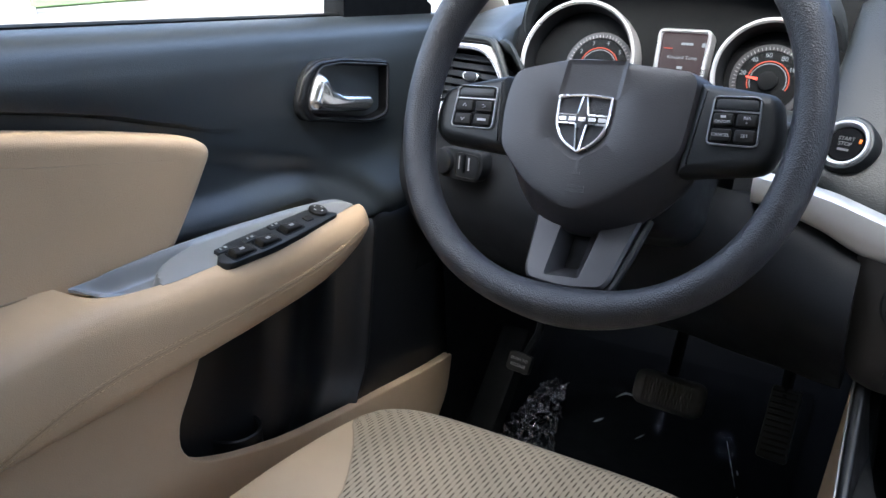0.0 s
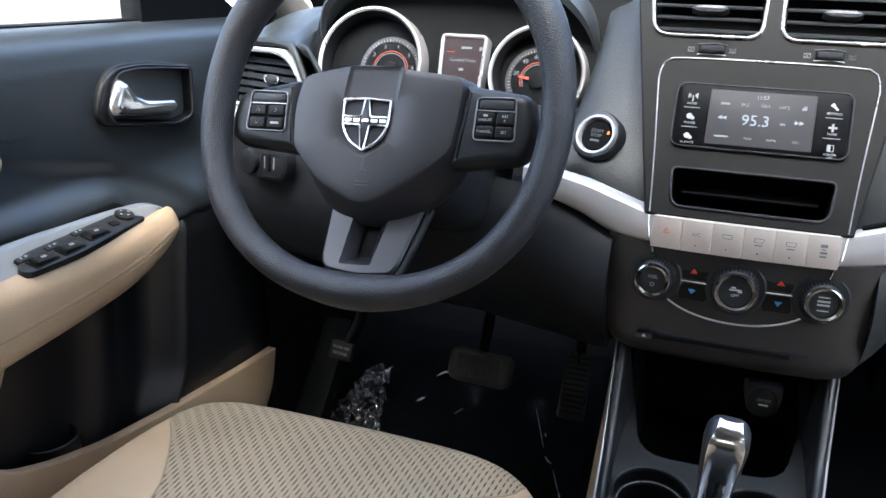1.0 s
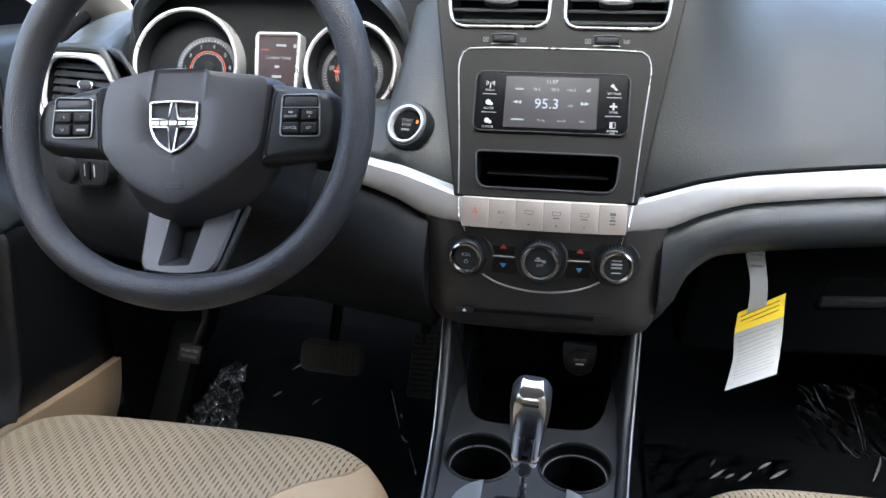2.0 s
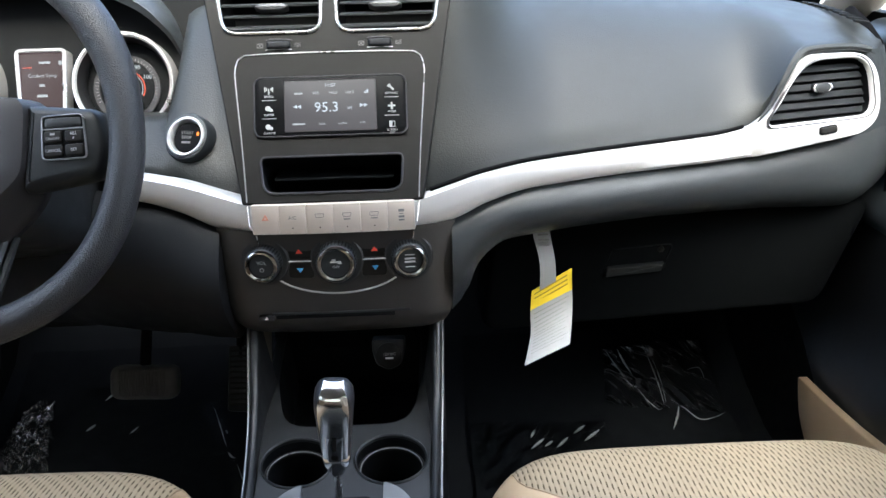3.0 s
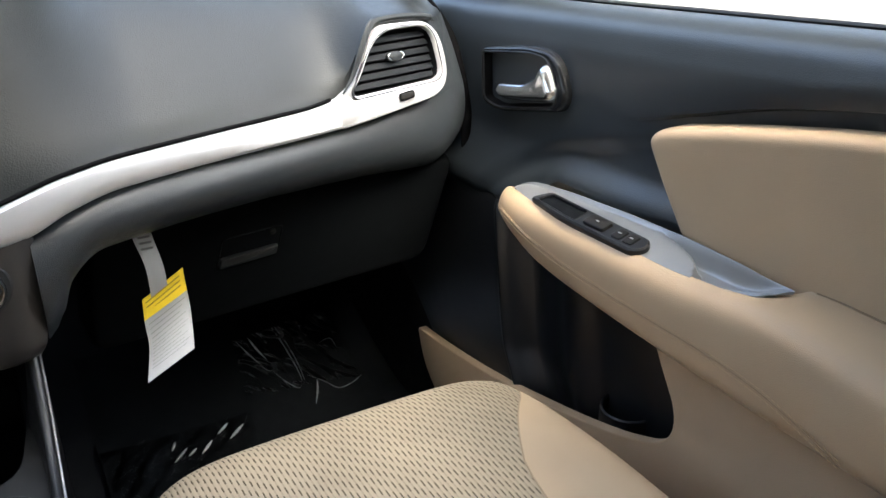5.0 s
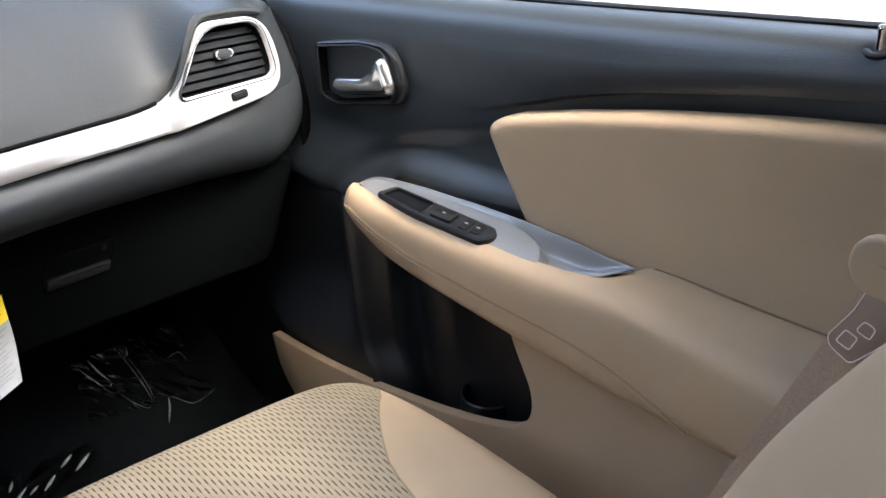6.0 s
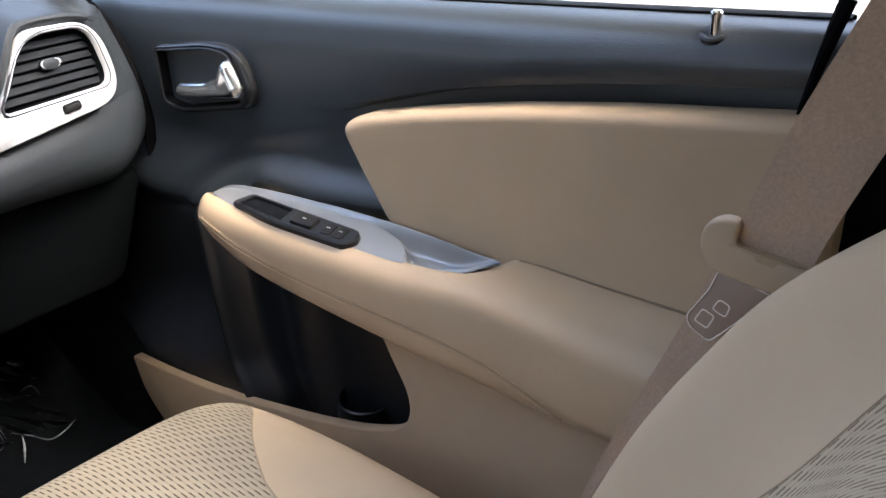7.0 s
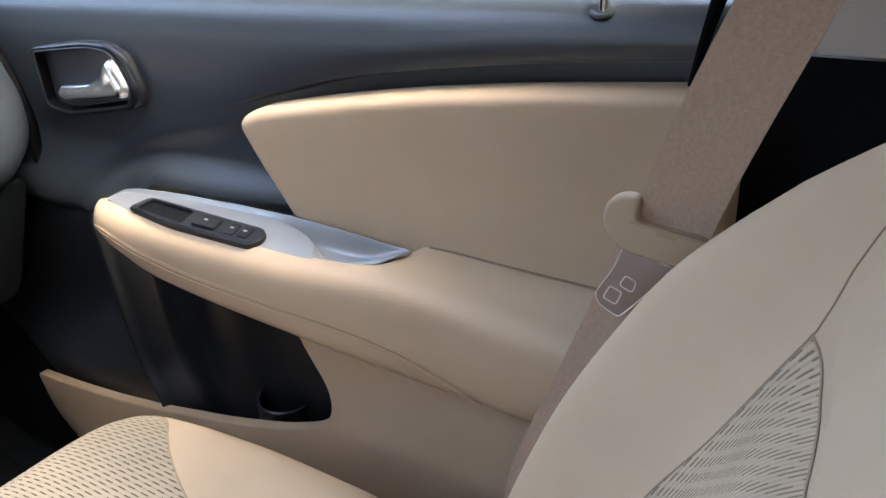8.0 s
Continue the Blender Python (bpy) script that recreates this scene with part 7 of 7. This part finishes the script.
def crumple(name, corners, lift, fold, seed, label, n=46, run=(0, 0, 0), keep=0.8):
    """A loose sheet of film: broad folds and sharp creases."""
    a, b, c, d = (Vector(p) for p in corners)
    rows = []
    for i in range(n):
        row = []
        for j in range(n):
            u, v = i / (n - 1), j / (n - 1)
            p = a.lerp(b, u).lerp(d.lerp(c, u), v)
            r = Vector(run)
            q = (p - r * p.dot(r) * keep) * fold + V(seed, seed * 1.7, 0)
            h = abs(noise.noise(q)) * 1.0 + 0.55 * abs(noise.noise(q * 2.3)) + 0.25 * abs(noise.noise(q * 5.1))
            s = V(noise.noise(q * 1.3 + V(5, 0, 0)), noise.noise(q * 1.3 + V(0, 7, 0)), 0) * lift * 0.6
            row.append(p + s + V(0, 0, lift * h))
        rows.append(row)
    return tagged(part(name, loft(bmesh.new(), rows), film, smooth=25), label, "plastic film")


crumple("plastic_film", ((-0.645, 1.15, 0.098), (-0.525, 1.17, 0.098), (-0.585, 1.38, 0.140), (-0.628, 1.37, 0.138)), 0.022, 42, 2.0, "crumpled clear plastic film on the driver's mat", 90)


def mat_height(y):
    return curve1(((0.8, 0.090), (1.1, 0.094), (1.3, 0.112), (1.5, 0.205)), y) + 0.0065


thin_film = pane_of("thin_film", (0.99, 0.99, 0.99), 1.12, 0.10)
# opaque white that paints the glints along the clear film's folds
fold_glint = material("glint_white", (0.42, 0.44, 0.45), 0.22, spread=0.3, spread_scale=60)


def folded_film(corners, folds, label):
    """A sheet of clear film lying on the mat, with raised folds given on the plan and painted as glints."""
    ob = thing("plastic_film", label, "plastic film")
    a, b, c, d = (Vector(p) for p in corners)
    rows = []
    for i in range(25):
        row = []
        for j in range(25):
            p = a.lerp(b, i / 24).lerp(d.lerp(c, i / 24), j / 24)
            p = p + V(noise.noise(V(p.x * 30, p.y * 30, 1)), noise.noise(V(p.x * 30, p.y * 30, 5))) * 0.006
            row.append(V(p.x, p.y, mat_height(p.y) + 0.003 + 0.003 * noise.noise(V(p.x * 45, p.y * 45, 2))))
        rows.append(row)
    part("sheet", loft(bmesh.new(), rows), thin_film, ob, smooth=30).visible_shadow = False
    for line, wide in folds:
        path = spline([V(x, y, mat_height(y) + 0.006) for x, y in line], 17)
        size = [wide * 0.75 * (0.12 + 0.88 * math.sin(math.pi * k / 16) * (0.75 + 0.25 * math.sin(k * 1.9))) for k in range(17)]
        part("fold", tube(path, size, 7), fold_glint, ob, "raised fold painted white for its glint", smooth=60)
    return ob


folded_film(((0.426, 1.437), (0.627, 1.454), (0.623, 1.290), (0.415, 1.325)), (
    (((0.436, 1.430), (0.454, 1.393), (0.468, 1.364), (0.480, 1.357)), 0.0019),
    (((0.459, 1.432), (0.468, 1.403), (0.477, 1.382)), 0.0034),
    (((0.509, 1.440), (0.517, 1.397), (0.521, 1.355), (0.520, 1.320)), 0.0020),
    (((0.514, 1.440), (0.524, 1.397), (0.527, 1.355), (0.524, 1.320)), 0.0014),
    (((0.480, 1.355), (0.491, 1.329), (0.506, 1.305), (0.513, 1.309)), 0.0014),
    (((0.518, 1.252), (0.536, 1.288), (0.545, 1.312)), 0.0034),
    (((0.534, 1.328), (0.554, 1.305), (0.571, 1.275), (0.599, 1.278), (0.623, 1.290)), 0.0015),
    (((0.581, 1.387), (0.605, 1.390), (0.609, 1.368)), 0.0013)), "loose clear film with white-painted folds on the passenger mat")
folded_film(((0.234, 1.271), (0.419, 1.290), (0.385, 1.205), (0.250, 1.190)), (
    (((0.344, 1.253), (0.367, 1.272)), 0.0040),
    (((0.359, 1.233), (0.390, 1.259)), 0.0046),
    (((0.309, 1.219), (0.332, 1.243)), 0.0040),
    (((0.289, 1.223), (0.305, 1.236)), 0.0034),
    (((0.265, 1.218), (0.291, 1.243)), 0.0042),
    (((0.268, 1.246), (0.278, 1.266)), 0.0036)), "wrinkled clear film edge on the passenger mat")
folded_film(((-0.315, 1.37), (-0.285, 1.37), (-0.195, 1.14), (-0.240, 1.14)), (
    (((-0.292, 1.352), (-0.270, 1.300), (-0.254, 1.258)), 0.0012),
    (((-0.248, 1.243), (-0.240, 1.232), (-0.233, 1.228)), 0.0030),
    (((-0.262, 1.300), (-0.258, 1.290)), 0.0024),
    (((-0.228, 1.214), (-0.214, 1.180), (-0.205, 1.160)), 0.0012),
    (((-0.207, 1.163), (-0.202, 1.150)), 0.0028)), "smooth clear film edge beside the pedals")
folded_film(((-0.54, 1.41), (-0.40, 1.41), (-0.40, 1.26), (-0.54, 1.26)), (
    (((-0.492, 1.374), (-0.478, 1.386), (-0.458, 1.384)), 0.0034),
    (((-0.508, 1.312), (-0.496, 1.326)), 0.0034),
    (((-0.430, 1.300), (-0.418, 1.318)), 0.0016)), "smooth clear film over the driver's mat")
crumple("plastic_film", ((0.430, 1.435, 0.176), (0.625, 1.450, 0.182), (0.622, 1.292, 0.115), (0.420, 1.326, 0.124)), 0.012, 15, 11.0, "long-creased clear film over the passenger mat", 70, (0.5, -0.86, 0), 0.82)
crumple("plastic_film", ((0.175, 1.13, 0.101), (0.40, 1.17, 0.101), (0.405, 1.285, 0.115), (0.165, 1.30, 0.117)), 0.012, 24, 17.0, "loose wrinkled clear film in the passenger foot well", 70, (0.6, 0.8, 0), 0.6)

# pedals
brake = thing("brake_pedal", "wide black ribbed brake pedal", "pedal")
f0 = axes((-0.372, 1.245, 0.256), (1, 0, -0.02), (0, 0.45, 1))
part("pad", slab(f0, rounded([V(-0.054, -0.027), V(0.054, -0.029), V(0.056, 0.027), V(-0.054, 0.029)], 0.018), 0.03, 0.012, seg=4), pedal_rubber, brake, "black rubber pad")
bm = bmesh.new()
for k in range(17):
    slab(f0, rrect(0.0026, 0.040, 0.001, 2, -0.036 + 0.0045 * k, 0), 0.002, 0.0008, 0.0022, bm=bm, seg=1)
part("ribs", bm, pedal_rubber, brake, "fine upright ribs")
part("arm", tube([V(-0.372, 1.27, 0.27), V(-0.375, 1.33, 0.34), V(-0.38, 1.36, 0.50), V(-0.38, 1.36, 0.62)], 0.009, 8), plastic_dark, brake, "black pedal arm")
gas = thing("accelerator_pedal", "narrow black ribbed accelerator pedal", "pedal")
f0 = axes((-0.204, 1.215, 0.275), (1, 0, 0), (0, 0.5, 1))
part("pad", slab(f0, rounded([V(-0.022, -0.052), V(0.020, -0.055), V(0.022, 0.05), V(-0.018, 0.052)], 0.006), 0.012, 0.003), plastic, gas, "black pad")
bm = bmesh.new()
for k in range(11):
    slab(f0, rrect(0.034, 0.0035, 0.001, 2, 0, -0.042 + 0.0085 * k), 0.002, 0.0008, 0.0018, bm=bm, seg=1)
part("ribs", bm, plastic_grey, gas, "fine level ribs")
part("arm", tube([V(-0.204, 1.235, 0.30), V(-0.204, 1.30, 0.42), V(-0.204, 1.33, 0.60)], 0.008, 8), plastic_dark, gas, "black pedal arm")
park = thing("parking_brake_pedal", "small black parking brake pedal with white words", "pedal")
f0 = axes((-0.597, 1.187, 0.272), (1, 0, -0.10), (0, 0.45, 1))
part("pad", slab(f0, rrect(0.041, 0.031, 0.006), 0.012, 0.003), plastic_grey, park, "black rubber pad")
lettering("caption", "PUSH TO", 0.0072, moved(f0, 0, 0.005, 0.0004), dim_mark, park)
lettering("caption", "RELEASE", 0.0072, moved(f0, 0, -0.0045, 0.0004), dim_mark, park)
part("arm", tube([V(-0.590, 1.20, 0.285), V(-0.575, 1.21, 0.32), V(-0.572, 1.23, 0.38), V(-0.575, 1.28, 0.50), V(-0.58, 1.32, 0.62)], 0.006, 8), plastic_low, park, "black pedal arm")
# kick panels and carpet folds at the sides of the foot wells
for s in (-1, 1):
    bm = bmesh.new()
    loft(bm, [[V(s * x, y, z) for y, z in ((1.16, 0.08), (1.28, 0.10), (1.45, 0.16), (1.6, 0.30))] for x in (0.665, 0.68, 0.69)] + [[V(s * 0.71, y, z) for y, z in ((1.16, 0.17), (1.26, 0.20), (1.45, 0.30), (1.62, 0.55))], [V(s * 0.73, y, z) for y, z in ((1.16, 0.55), (1.22, 0.58), (1.45, 0.60), (1.62, 0.62))]])
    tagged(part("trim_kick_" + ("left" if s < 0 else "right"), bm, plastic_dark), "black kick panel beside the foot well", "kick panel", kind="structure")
tagged(part("foot_rest", slab(axes((-0.672, 1.26, 0.19), (1, 0, 0.05), (0, 0.7, 0.7)), rounded([V(-0.03, -0.11), V(0.025, -0.10), V(0.03, 0.10), V(-0.025, 0.10)], 0.012), 0.03, 0.006), plastic_dark), "black moulded foot rest by the kick panel", "foot rest")
